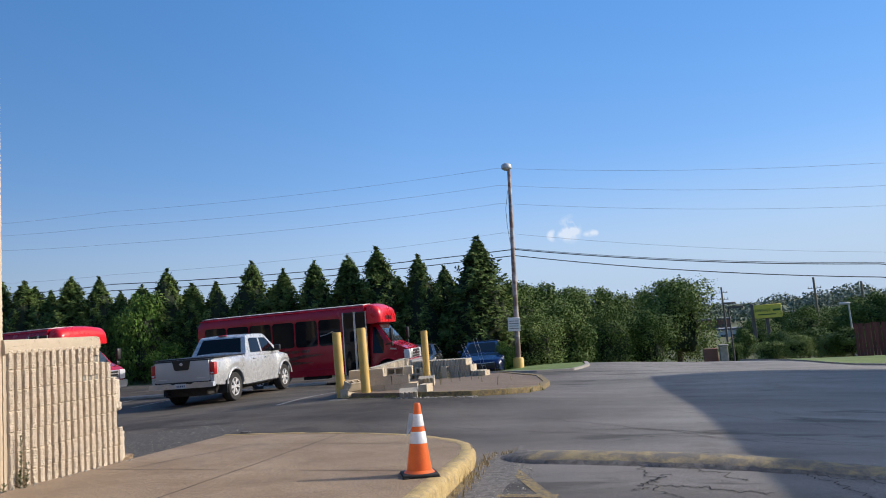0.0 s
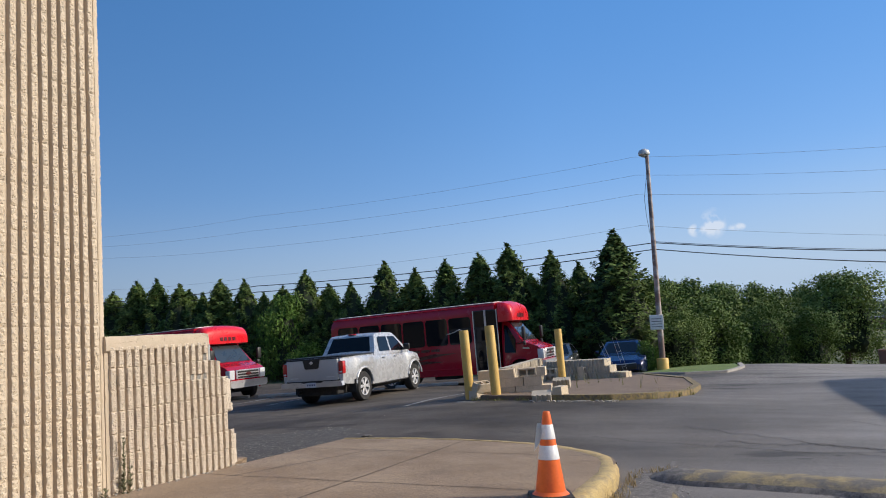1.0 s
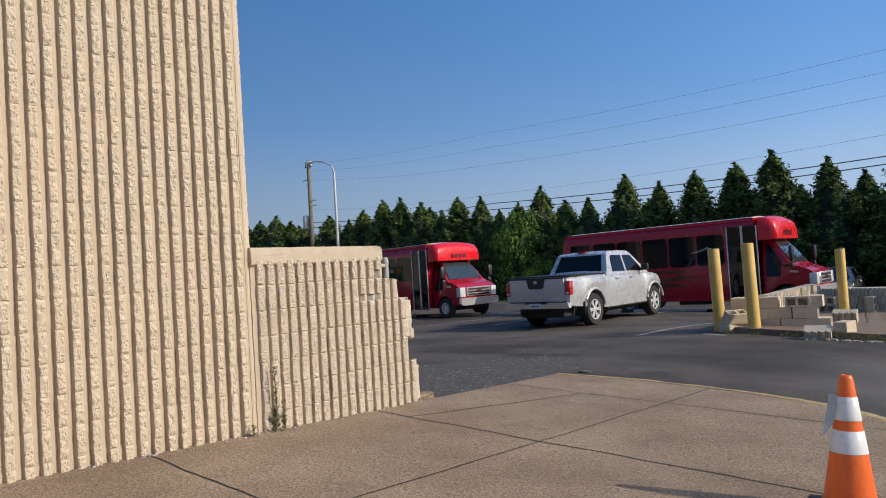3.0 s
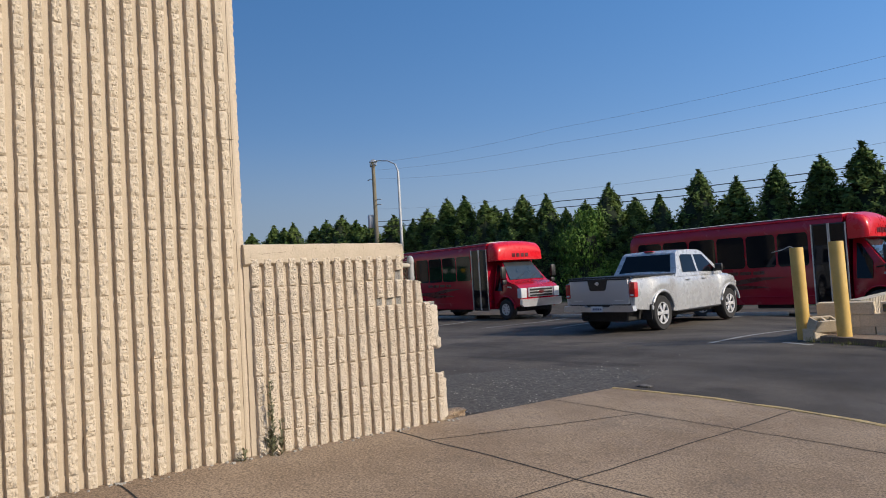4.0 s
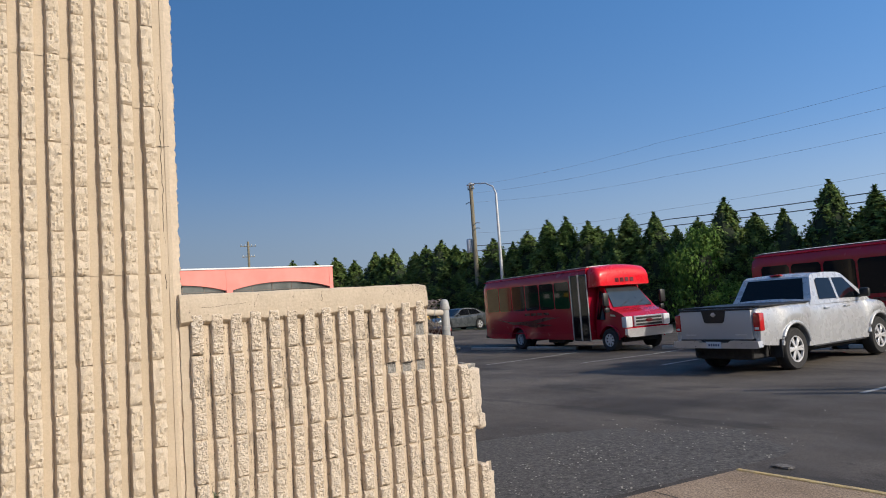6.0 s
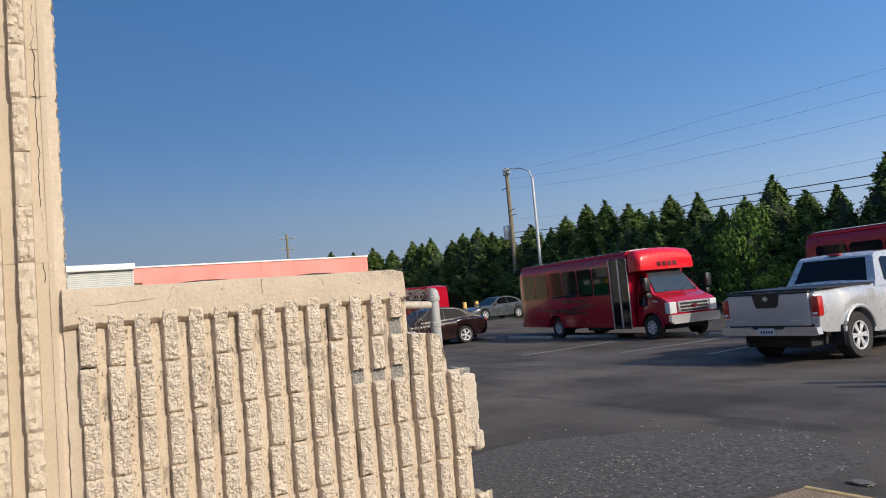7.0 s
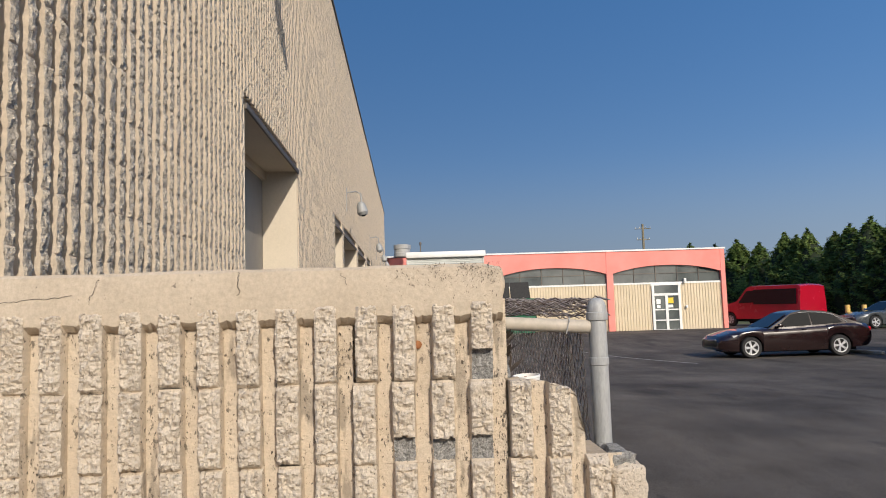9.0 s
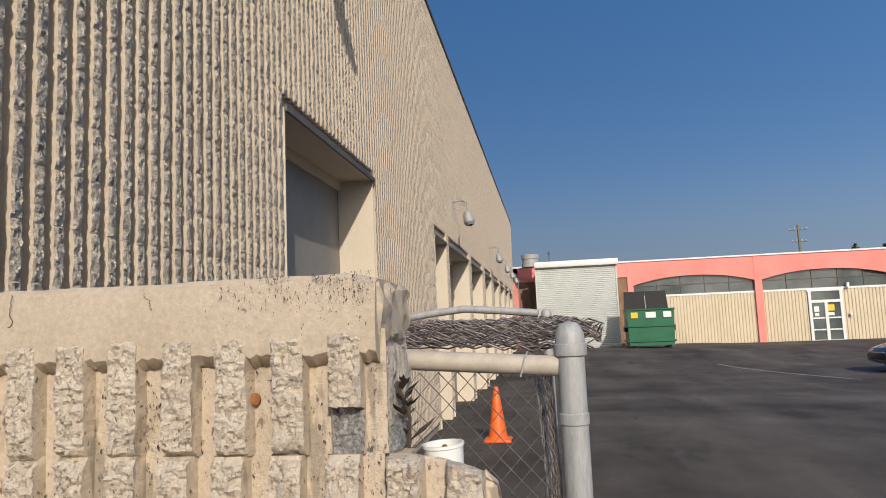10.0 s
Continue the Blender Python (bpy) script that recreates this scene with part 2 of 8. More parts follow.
M["pad"] = material("aggregate_concrete", (0.215, 0.150, 0.095), (0.295, 0.215, 0.142), 1.1, 0.9, bump=0.7, bscale=90, grain=0.62, gscale=70, stain=(0.125, 0.097, 0.07), sscale=0.9, samount=0.34, bdist=0.004, spots=(((0.36, 0.29, 0.215), 75.0, 0.64, (1, 1, 1), 0.7), ((0.07, 0.055, 0.04), 60.0, 0.66, (1, 1, 1), 0.8)))
M["kerb_yellow"] = material("yellow_kerb_paint", (0.41, 0.295, 0.12), (0.51, 0.38, 0.17), 6.0, 0.85, bump=0.8, bscale=60, grain=0.28, gscale=60, stain=(0.25, 0.20, 0.14), sscale=9.0, samount=0.6, bdist=0.006)
M["line_yellow"] = material("worn_yellow_line", (0.26, 0.19, 0.075), (0.35, 0.255, 0.10), 8.0, 0.85, grain=0.4, gscale=70, stain=(0.10, 0.09, 0.08), sscale=16.0, samount=0.82)
M["line_white"] = material("worn_white_line", (0.30, 0.29, 0.27), (0.40, 0.39, 0.36), 8.0, 0.85, grain=0.2, stain=(0.08, 0.075, 0.07), sscale=10.0, samount=0.55)
M["concrete"] = material("pale_concrete", (0.30, 0.28, 0.25), (0.40, 0.37, 0.33), 3.0, 0.9, bump=0.5, bscale=60, grain=0.15, stain=(0.15, 0.14, 0.12), sscale=3.0, samount=0.3)
M["bollard"] = material("yellow_post_paint", (0.60, 0.38, 0.09), (0.68, 0.45, 0.13), 3.0, 0.55, bump=0.15, bscale=40, grain=0.06, stain=(0.30, 0.18, 0.07), sscale=5.0, samount=0.22)
M["rust"] = material("rust", (0.22, 0.085, 0.03), (0.32, 0.13, 0.05), 40.0, 0.9, bump=0.4, bscale=120)
M["cmu"] = material("cream_concrete_block", (0.52, 0.43, 0.305), (0.61, 0.51, 0.375), 5.0, 0.9, bump=0.4, bscale=80, grain=0.12, obrand=0.12)
M["cmu_grey"] = material("grey_concrete_block", (0.34, 0.32, 0.28), (0.44, 0.41, 0.36), 5.0, 0.9, bump=0.4, bscale=80, grain=0.14, obrand=0.12)
M["cmu_rib"] = material("pale_ribbed_block", (0.43, 0.375, 0.29), (0.54, 0.47, 0.36), 5.0, 0.9, bump=0.4, bscale=80, grain=0.14, obrand=0.14)
M["cone_orange"] = material("orange_vinyl", (0.80, 0.13, 0.018), (0.86, 0.17, 0.03), 6.0, 0.45, grain=0.05, stain=(0.42, 0.12, 0.05), sscale=11, samount=0.12)
M["cone_white"] = material("reflective_white", (0.70, 0.70, 0.70), (0.78, 0.78, 0.78), 5.0, 0.4, grain=0.05, stain=(0.36, 0.35, 0.33), sscale=12, samount=0.2)
M["rubber"] = material("black_rubber", (0.016, 0.016, 0.017), (0.028, 0.027, 0.027), 12, 0.8, grain=0.1)
M["black"] = material("black_plastic", (0.014, 0.014, 0.015), (0.02, 0.02, 0.021), 12, 0.45, grain=0.03)
M["glass_dark"] = material("tinted_glass", (0.004, 0.005, 0.007), (0.006, 0.007, 0.009), 3, 0.04, spec=0.3, grain=0)
M["glass_blue"] = material("windscreen_glass", (0.03, 0.04, 0.045), (0.04, 0.05, 0.055), 3, 0.04, spec=0.9, grain=0)
M["chrome"] = material("chrome", (0.60, 0.60, 0.61), (0.66, 0.66, 0.67), 8, 0.34, metal=0.7, grain=0)
M["alloy"] = material("alloy_rim", (0.60, 0.60, 0.61), (0.68, 0.68, 0.69), 8, 0.35, metal=0.35, grain=0)
M["steel"] = material("galvanised_steel", (0.31, 0.315, 0.31), (0.42, 0.42, 0.41), 9, 0.62, metal=0.15, grain=0.12, stain=(0.27, 0.28, 0.285), sscale=7, samount=0.42, stretch=(3, 3, 0.6))
M["pipe_paint"] = material("tan_painted_pipe", (0.42, 0.37, 0.30), (0.50, 0.44, 0.36), 10, 0.6, grain=0.1, gscale=30, stain=(0.24, 0.2, 0.16), sscale=9, samount=0.3)
M["wire_rust"] = material("weathered_chain_link", (0.13, 0.085, 0.065), (0.52, 0.46, 0.41), 30, 0.6, metal=0.3, grain=0.2)
M["wire_dark"] = material("dark_wire", (0.17, 0.145, 0.125), (0.36, 0.32, 0.28), 14, 0.6, metal=0.3)
M["silver"] = material("silver_paint", (0.47, 0.48, 0.495), (0.50, 0.51, 0.525), 2, 0.28, metal=0.25, coat=0.8, grain=0.02)
M["silver_dark"] = material("silver_tailgate", (0.46, 0.46, 0.465), (0.49, 0.49, 0.495), 2, 0.4, metal=0.2, coat=0.3, grain=0.02)
M["bus_red"] = material("red_coach_paint", (0.36, 0.006, 0.022), (0.40, 0.008, 0.026), 0.8, 0.22, coat=0.5, grain=0.02, spec=0.35)
M["bus_brow"] = material("bright_red_fibreglass", (0.62, 0.010, 0.020), (0.66, 0.014, 0.024), 0.8, 0.30, coat=0.3, grain=0.02, spec=0.35)
M["swoosh"] = material("dark_graphic", (0.06, 0.004, 0.008), (0.08, 0.006, 0.01), 2, 0.3, coat=0.6, grain=0)
M["roof_white"] = material("pale_coach_roof", (0.55, 0.50, 0.49), (0.60, 0.55, 0.54), 2, 0.5)
M["tail_red"] = material("red_lens", (0.42, 0.012, 0.014), (0.48, 0.018, 0.02), 12, 0.12, coat=0.7, grain=0)
M["lamp_clear"] = material("clear_lens", (0.55, 0.56, 0.57), (0.66, 0.67, 0.68), 20, 0.1, coat=0.6, grain=0)
M["maroon"] = material("maroon_metallic_paint", (0.014, 0.006, 0.006), (0.018, 0.0078, 0.0075), 1, 0.22, metal=0.1, coat=0.7, grain=0.02)
M["blue_car"] = material("blue_metallic_paint", (0.003, 0.009, 0.055), (0.004, 0.012, 0.066), 1, 0.22, metal=0.2, coat=0.6, grain=0.02, spec=0.35)
M["grey_car"] = material("grey_metallic_paint", (0.07, 0.082, 0.09), (0.09, 0.10, 0.11), 1, 0.28, metal=0.3, coat=0.9, grain=0.02)
M["plate"] = material("number_plate", (0.55, 0.60, 0.66), (0.62, 0.66, 0.7), 8, 0.4, grain=0)
M["plate_ink"] = material("plate_characters", (0.03, 0.05, 0.14), None, 8, 0.5, grain=0)
M["pink"] = material("salmon_stucco", (0.80, 0.245, 0.205), (0.85, 0.29, 0.245), 0.8, 0.75, bump=0.1, bscale=60, grain=0.04)
M["siding"] = material("tan_metal_siding", (0.58, 0.49, 0.34), (0.64, 0.54, 0.39), 1.0, 0.55, grain=0.05)
M["white_trim"] = material("white_trim", (0.72, 0.72, 0.70), (0.78, 0.78, 0.76), 2, 0.5, grain=0.03)
M["window_far"] = material("window_glass", (0.075, 0.085, 0.085), (0.13, 0.145, 0.14), 0.9, 0.06, spec=0.9, grain=0)
M["shutter"] = material("grey_steel_shutter", (0.50, 0.52, 0.50), (0.56, 0.58, 0.56), 1.2, 0.5, metal=0.1, grain=0.04)
M["plywood"] = material("weathered_plywood", (0.20, 0.115, 0.07), (0.28, 0.17, 0.105), 3.0, 0.85, grain=0.15, gscale=20, stretch=(3, 3, 0.6))
M["green_bin"] = material("green_bin_paint", (0.008, 0.105, 0.05), (0.012, 0.13, 0.062), 2.0, 0.45, grain=0.06, stain=(0.02, 0.06, 0.035), sscale=3, samount=0.2)
M["sticker_y"] = material("yellow_sticker", (0.72, 0.50, 0.03), None, 8, 0.5, grain=0)
M["sticker_w"] = material("white_sticker", (0.75, 0.75, 0.72), None, 8, 0.5, grain=0)
M["door_grey"] = material("grey_roller_door", (0.24, 0.218, 0.185), (0.29, 0.265, 0.228), 1.0, 0.6, grain=0.04)
M["coping"] = material("dark_coping", (0.10, 0.085, 0.075), (0.14, 0.12, 0.10), 2, 0.6)
M["wood_pole"] = material("weathered_pole_wood", (0.16, 0.14, 0.095), (0.23, 0.20, 0.14), 3.0, 0.9, bump=0.3, bscale=30, grain=0.15, stretch=(4, 4, 0.4))
M["lamp_pole"] = material("rusting_steel_pole", (0.20, 0.14, 0.12), (0.40, 0.36, 0.34), 2.6, 0.6, metal=0.3, grain=0.15, stretch=(1, 1, 1.2), blend=(0.42, 0.58))
M["grey_pole"] = material("pale_metal_pole", (0.46, 0.47, 0.47), (0.54, 0.55, 0.55), 3, 0.5, metal=0.3)
M["fence_wood"] = material("dark_red_fence_boards", (0.105, 0.040, 0.036), (0.15, 0.06, 0.052), 2.0, 0.85, grain=0.18, gscale=24, obrand=0.2, stretch=(3, 3, 0.5))
M["soil"] = material("meadow_ground", (0.085, 0.105, 0.035), (0.13, 0.125, 0.055), 0.12, 0.95, bump=0.6, bscale=12, grain=0.25, gscale=6, stain=(0.055, 0.085, 0.028), sscale=0.03, samount=0.5)
M["grass"] = material("lawn", (0.095, 0.15, 0.03), (0.15, 0.20, 0.05), 0.9, 0.9, bump=0.8, bscale=30, grain=0.25, gscale=14)
M["blade"] = material("grass_blades", (0.15, 0.16, 0.045), (0.30, 0.26, 0.10), 1.8, 0.85, grain=0, island=0.4)
M["dry"] = material("dry_stalks", (0.34, 0.25, 0.11), (0.42, 0.32, 0.16), 4.0, 0.9, grain=0, island=0.25)
M["weed"] = material("weed_leaves", (0.115, 0.125, 0.065), (0.19, 0.19, 0.105), 4.0, 0.85, grain=0, island=0.3)
M["conifer"] = material("arborvitae_foliage", (0.046, 0.085, 0.018), (0.118, 0.165, 0.042), 0.6, 0.75, grain=0, island=0.5, spec=0.2)
M["conifer_bright"] = material("young_foliage", (0.05, 0.115, 0.016), (0.10, 0.170, 0.030), 0.9, 0.75, grain=0, island=0.35, spec=0.2)
# near-black core colour: painted shade for the inside of the crowns
M["core"] = material("crown_shade", (0.010, 0.018, 0.006), (0.016, 0.026, 0.009), 2, 0.95)
M["leaf"] = material("broad_leaves", (0.062, 0.110, 0.022), (0.128, 0.182, 0.044), 0.25, 0.7, grain=0, island=0.45, spec=0.2)
M["leaf_light"] = material("lighter_leaves", (0.11, 0.165, 0.038), (0.19, 0.25, 0.07), 0.25, 0.7, grain=0, island=0.4, spec=0.2)
# pale bluish leaves: the haze of distance is in the base colour
M["leaf_far"] = material("hazed_leaves", (0.115, 0.155, 0.105), (0.18, 0.215, 0.15), 0.1, 0.8, grain=0, island=0.2)
M["bark"] = material("bark", (0.075, 0.055, 0.04), (0.12, 0.09, 0.065), 6, 0.95, bump=0.6, bscale=25, stretch=(2, 2, 0.5))
M["cable"] = material("overhead_cable", (0.03, 0.03, 0.032), None, 5, 0.6, grain=0)
M["cable_pale"] = material("aluminium_cable", (0.30, 0.35, 0.42), None, 5, 0.5, grain=0)
M["sign_y"] = material("yellow_sign_face", (0.70, 0.58, 0.07), (0.74, 0.62, 0.1), 1, 0.6)
M["sign_ink"] = material("dark_sign_letters", (0.06, 0.10, 0.03), None, 3, 0.6, grain=0)
M["far_white"] = material("far_white_wall", (0.55, 0.55, 0.54), (0.62, 0.62, 0.6), 0.3, 0.8)
M["far_brick"] = material("far_brown_wall", (0.20, 0.10, 0.075), (0.25, 0.13, 0.1), 0.5, 0.85)
M["far_roof"] = material("far_grey_roof", (0.14, 0.14, 0.15), (0.18, 0.18, 0.19), 0.5, 0.85)
M["plain_wall"] = material("plain_painted_wall", (0.50, 0.42, 0.32), (0.55, 0.46, 0.36), 0.6, 0.85, bump=0.2, bscale=40)


# ---- mesh helpers ----
def mesh_of(name, bm, mats, smooth=None):
    me = bpy.data.meshes.new(name)
    bm.to_mesh(me)
    bm.free()
    for m in mats if isinstance(mats, (list, tuple)) else [mats]:
        me.materials.append(m)
    if smooth is not None:
        me.shade_smooth()
        me.set_sharp_from_angle(angle=radians(smooth))
    return me


def part(name, bm, mats, parent, label="", smooth=40):
    ob = new(name, mesh_of(name, bm, mats, smooth))
    ob.parent = parent
    return tagged(ob, label=label) if label else ob


def solo(name, bm, mats, label, category, group="", kind="", smooth=40, m=None):
    ob = new(name, mesh_of(name, bm, mats, smooth))
    if m is not None:
        ob.matrix_world = m
    return tagged(ob, label, category, group, kind)


def thing(name, m, label, category, group="", kind=""):
    ob = new(name)
    ob.empty_display_size = 0.3
    ob.matrix_world = m
    return tagged(ob, label, category, group, kind)


def grid_mesh(name, verts, faces, mats, idx=None, smooth=None):
    me = bpy.data.meshes.new(name)
    me.from_pydata([tuple(v) for v in verts], [], [tuple(f) for f in faces])
    for m in mats if isinstance(mats, (list, tuple)) else [mats]:
        me.materials.append(m)
    if idx is not None:
        me.polygons.foreach_set("material_index", np.asarray(idx, dtype=np.int32))
    if smooth is not None:
        me.shade_smooth()
        me.set_sharp_from_angle(angle=radians(smooth))
    me.update()
    return me


def box(bm, x0, x1, y0, y1, z0, z1, bevel=0.0, mi=0, m=None, seg=1):
    r = bmesh.ops.create_cube(bm, size=1.0)
    vs = r["verts"]
    t = Matrix.Translation(((x0 + x1) / 2, (y0 + y1) / 2, (z0 + z1) / 2)) @ Matrix.Diagonal((abs(x1 - x0), abs(y1 - y0), abs(z1 - z0), 1))
    bmesh.ops.transform(bm, matrix=t if m is None else m @ t, verts=vs)
    fs = {f for v in vs for f in v.link_faces}
    for f in fs:
        f.material_index = mi
    if bevel:
        es = list({e for v in vs for e in v.link_edges})
        bmesh.ops.bevel(bm, geom=es, offset=bevel, segments=seg, affect="EDGES", profile=0.5, material=-1)
    return bm


def rod(bm, p0, p1, r0, r1=None, seg=12, mi=0, cap=True):
    p0, p1 = Vector(p0), Vector(p1)
    d = p1 - p0
    q = d.to_track_quat("Z", "Y").to_matrix().to_4x4()
    r1 = r0 if r1 is None else r1
    a = [bm.verts.new(p0 + q @ Vector((r0 * math.cos(2 * math.pi * k / seg), r0 * math.sin(2 * math.pi * k / seg), 0))) for k in range(seg)]
    b = [bm.verts.new(p1 + q @ Vector((r1 * math.cos(2 * math.pi * k / seg), r1 * math.sin(2 * math.pi * k / seg), 0))) for k in range(seg)]
    fs = [bm.faces.new((a[k], a[(k + 1) % seg], b[(k + 1) % seg], b[k])) for k in range(seg)]
    if cap:
        fs += [bm.faces.new(a[::-1]), bm.faces.new(b)]
    for f in fs:
        f.material_index = mi
    return bm


def tube(bm, pts, r, seg=6, mi=0):
    """A pipe along points, with one ring a point."""
    pts = [Vector(p) for p in pts]
    rings = []
    for k, p in enumerate(pts):
        d = (pts[min(k + 1, len(pts) - 1)] - pts[max(k - 1, 0)]).normalized()
        up = Vector((0, 0, 1)) if abs(d.z) < 0.9 else Vector((1, 0, 0))
        s = d.cross(up).normalized()
        u = s.cross(d)
        rr = r[k] if isinstance(r, (list, tuple)) else r
        rings.append([bm.verts.new(p + rr * (math.cos(2 * math.pi * j / seg) * s + math.sin(2 * math.pi * j / seg) * u)) for j in range(seg)])
    for a, b in zip(rings, rings[1:]):
        for j in range(seg):
            bm.faces.new((a[j], a[(j + 1) % seg], b[(j + 1) % seg], b[j])).material_index = mi
    bm.faces.new(rings[0][::-1]).material_index = mi
    bm.faces.new(rings[-1]).material_index = mi
    return bm


def lathe(bm, prof, seg=24, m=None, mi=0, closed=True):
    """A turned form from (radius, height) pairs about z."""
    rings = []
    for r, z in prof:
        vs = []
        for k in range(seg):
            a = 2 * math.pi * k / seg
            v = Vector((r * math.cos(a), r * math.sin(a), z))
            vs.append(bm.verts.new(m @ v if m is not None else v))
        rings.append(vs)
    for a, b in zip(rings, rings[1:]):
        for k in range(seg):
            bm.faces.new((a[k], a[(k + 1) % seg], b[(k + 1) % seg], b[k])).material_index = mi
    if closed:
        bm.faces.new(rings[0][::-1]).material_index = mi
        bm.faces.new(rings[-1]).material_index = mi
    return bm


def prism(bm, pts, thick, to3, mi=0, bevel=0.0):
    """A flat polygon (2-D points) given thickness; to3(a, b, h) turns them into places."""
    lo = [bm.verts.new(to3(a, b, 0.0)) for a, b in pts]
    hi = [bm.verts.new(to3(a, b, thick)) for a, b in pts]
    n = len(pts)
    fs = [bm.faces.new(lo[::-1]), bm.faces.new(hi)]
    fs += [bm.faces.new((lo[k], lo[(k + 1) % n], hi[(k + 1) % n], hi[k])) for k in range(n)]
    for f in fs:
        f.material_index = mi
    bmesh.ops.recalc_face_normals(bm, faces=fs)
    return bm


# ---- the lie of the land ----
LIE = np.array([(-5.8, 10.6, -.12), (-1.8, 9.5, -.38), (-5.8, 16, -.12), (-10.5, 18.3, -.23), (-10.5, 21.5, -.25), (-24, 24.4, -.46),
                (-18.5, 23.9, -.45), (-27.1, 18.2, -.41), (-27.1, 21.0, -.41), (-44, 21, -.06), (-44, 12, .05), (-13, 26, -.55), (-7, 26, -.53), (-5.4, 35, -1.0), (-5.0, 30.2, -.92),
                (-4.1, 24, -.42), (-2.75, 29.4, -.60), (6, 30, -1.0), (1.4, 20, -.55), (0, 0, -.28), (5, 5, -.6), (-38, 10, .12),
                (-14, 9, -.1), (9, 14, -.8), (18, 28, -1.75), (12, 31, -1.45), (26, 24, -1.8), (-5.9, 0, -.1), (-1.7, 4, -.28)])


def smoothstep(a, b, v):
    s = np.clip((v - a) / (b - a), 0, 1)
    return s * s * (3 - 2 * s)


def lie(x, y):
    """The height of the ground."""
    x, y = np.asarray(x, float), np.asarray(y, float)
    d = (x[..., None] - LIE[:, 0]) ** 2 + (y[..., None] - LIE[:, 1]) ** 2 + 3.0
    w = d ** -1.6
    z = (w * LIE[:, 2]).sum(-1) / w.sum(-1)
    z = z - 0.12 * smoothstep(-1, 7, x) * smoothstep(12, 28, y)
    far = np.hypot(x, y)
    right = smoothstep(-14, 4, x)
    z = z - 5.0 * smoothstep(30, 75, y) * right
    z = z + 2.5 * smoothstep(180, 520, far) * smoothstep(-60, 40, y)
    return z


def G(x, y):
    return float(lie(x, y))


def PADZ(x, y):
    return -0.045 * (x + 5.85) - 0.04 * (y - 8)


# ---- ground ----
def axis_steps(lo, hi, step, reach, grow=1.35):
    a = list(np.arange(lo, hi + 1e-6, step))
    s, v = step, hi
    while v < reach:
        s *= grow
        v += s
        a.append(v)
    s, v = step, lo
    while v > -reach:
        s *= grow
        v -= s
        a.insert(0, v)
    return np.array(a)


def sheet(name, xs, ys, lift, mats, keep=None, smooth=60):
    X, Y = np.meshgrid(xs, ys, indexing="ij")
    Z = lie(X, Y) + lift
    ny = len(ys)
    faces = []
    for i in range(len(xs) - 1):
        for j in range(ny - 1):
            cx, cy = (xs[i] + xs[i + 1]) / 2, (ys[j] + ys[j + 1]) / 2
            if keep is None or keep(cx, cy):
                faces.append((i * ny + j, (i + 1) * ny + j, (i + 1) * ny + j + 1, i * ny + j + 1))
    return grid_mesh(name, np.stack([X, Y, Z], -1).reshape(-1, 3), faces, mats, smooth=smooth)


tagged(new("ground", sheet("ground", axis_steps(-60, 40, 1.0, 2500), axis_steps(-24, 60, 1.0, 2500), -0.06, M["soil"])),
       "rolling green ground that reaches the horizon", "ground", kind="structure")
tagged(new("car_park", sheet("car_park", np.arange(-52, 30.1, 0.5), np.arange(-20, 33.6, 0.5), 0.0, M["asphalt"],
                             lambda x, y: y < 31.5 - 0.14 * (x + 4.8) * (x < -4.8) - 4.0 * (-3.8 < x < -0.5) + (2 if x > -0.5 else 0))),
       "dark sealed asphalt car park with worn grey patches", "car park", kind="structure")


def ribbon(bm, pts, w, lift=0.004, zf=G, mi=0, step=0.35):
    """A painted line that follows the ground."""
    rows = []
    for (ax, ay), (bx, by) in zip(pts, pts[1:]):
        n = max(1, int(math.hypot(bx - ax, by - ay) / step))
        d = Vector((bx - ax, by - ay)).normalized()
        s = Vector((-d.y, d.x)) * w / 2
        for k in range(n + 1):
            x, y = ax + (bx - ax) * k / n, ay + (by - ay) * k / n
            rows.append([bm.verts.new((x + q * s.x, y + q * s.y, zf(x + q * s.x, y + q * s.y) + lift)) for q in (-1, 1)])
    for a, b in zip(rows, rows[1:]):
        bm.faces.new((a[0], a[1], b[1], b[0])).material_index = mi
    bmesh.ops.recalc_face_normals(bm, faces=bm.faces[:])
    return bm


def crack_line(a, b, wob, n=24, seed=1):
    rng = random.Random(seed)
    out, off = [], 0.0
    for k in range(n + 1):
        off = off * 0.8 + rng.uniform(-wob, wob)
        t = k / n
        dx, dy = b[0] - a[0], b[1] - a[1]
        ln = math.hypot(dx, dy)
        out.append((a[0] + dx * t - dy / ln * off, a[1] + dy * t + dx / ln * off))
    return out


# the raised concrete walk beside the building
PAD_FAR = [(-5.86, 10.64), (-4.9, 10.82), (-4.05, 10.80), (-3.45, 10.74), (-2.85, 10.60), (-2.4, 10.30), (-2.05, 9.98), (-1.82, 9.62), (-1.70, 9.2)]


def pad_end(x):
    return float(np.interp(x, [p[0] for p in PAD_FAR], [p[1] for p in PAD_FAR]))


pv, pf = [], []
pad_x = list(np.linspace(-5.86, -2.4, 16)) + list(np.linspace(-2.25, -1.72, 6))
pad_n = 46
for x in pad_x:
    e = pad_end(x) - 0.02
    for j in range(pad_n):
        y = -8 + (e + 8) * j / (pad_n - 1)
        pv.append((x, y, PADZ(x, y)))
for i in range(len(pad_x) - 1):
    for j in range(pad_n - 1):
        pf.append((i * pad_n + j, (i + 1) * pad_n + j, (i + 1) * pad_n + j + 1, i * pad_n + j + 1))
base = len(pv)
rim = [j for j in range(pad_n)] + [i * pad_n + pad_n - 1 for i in range(1, len(pad_x))]
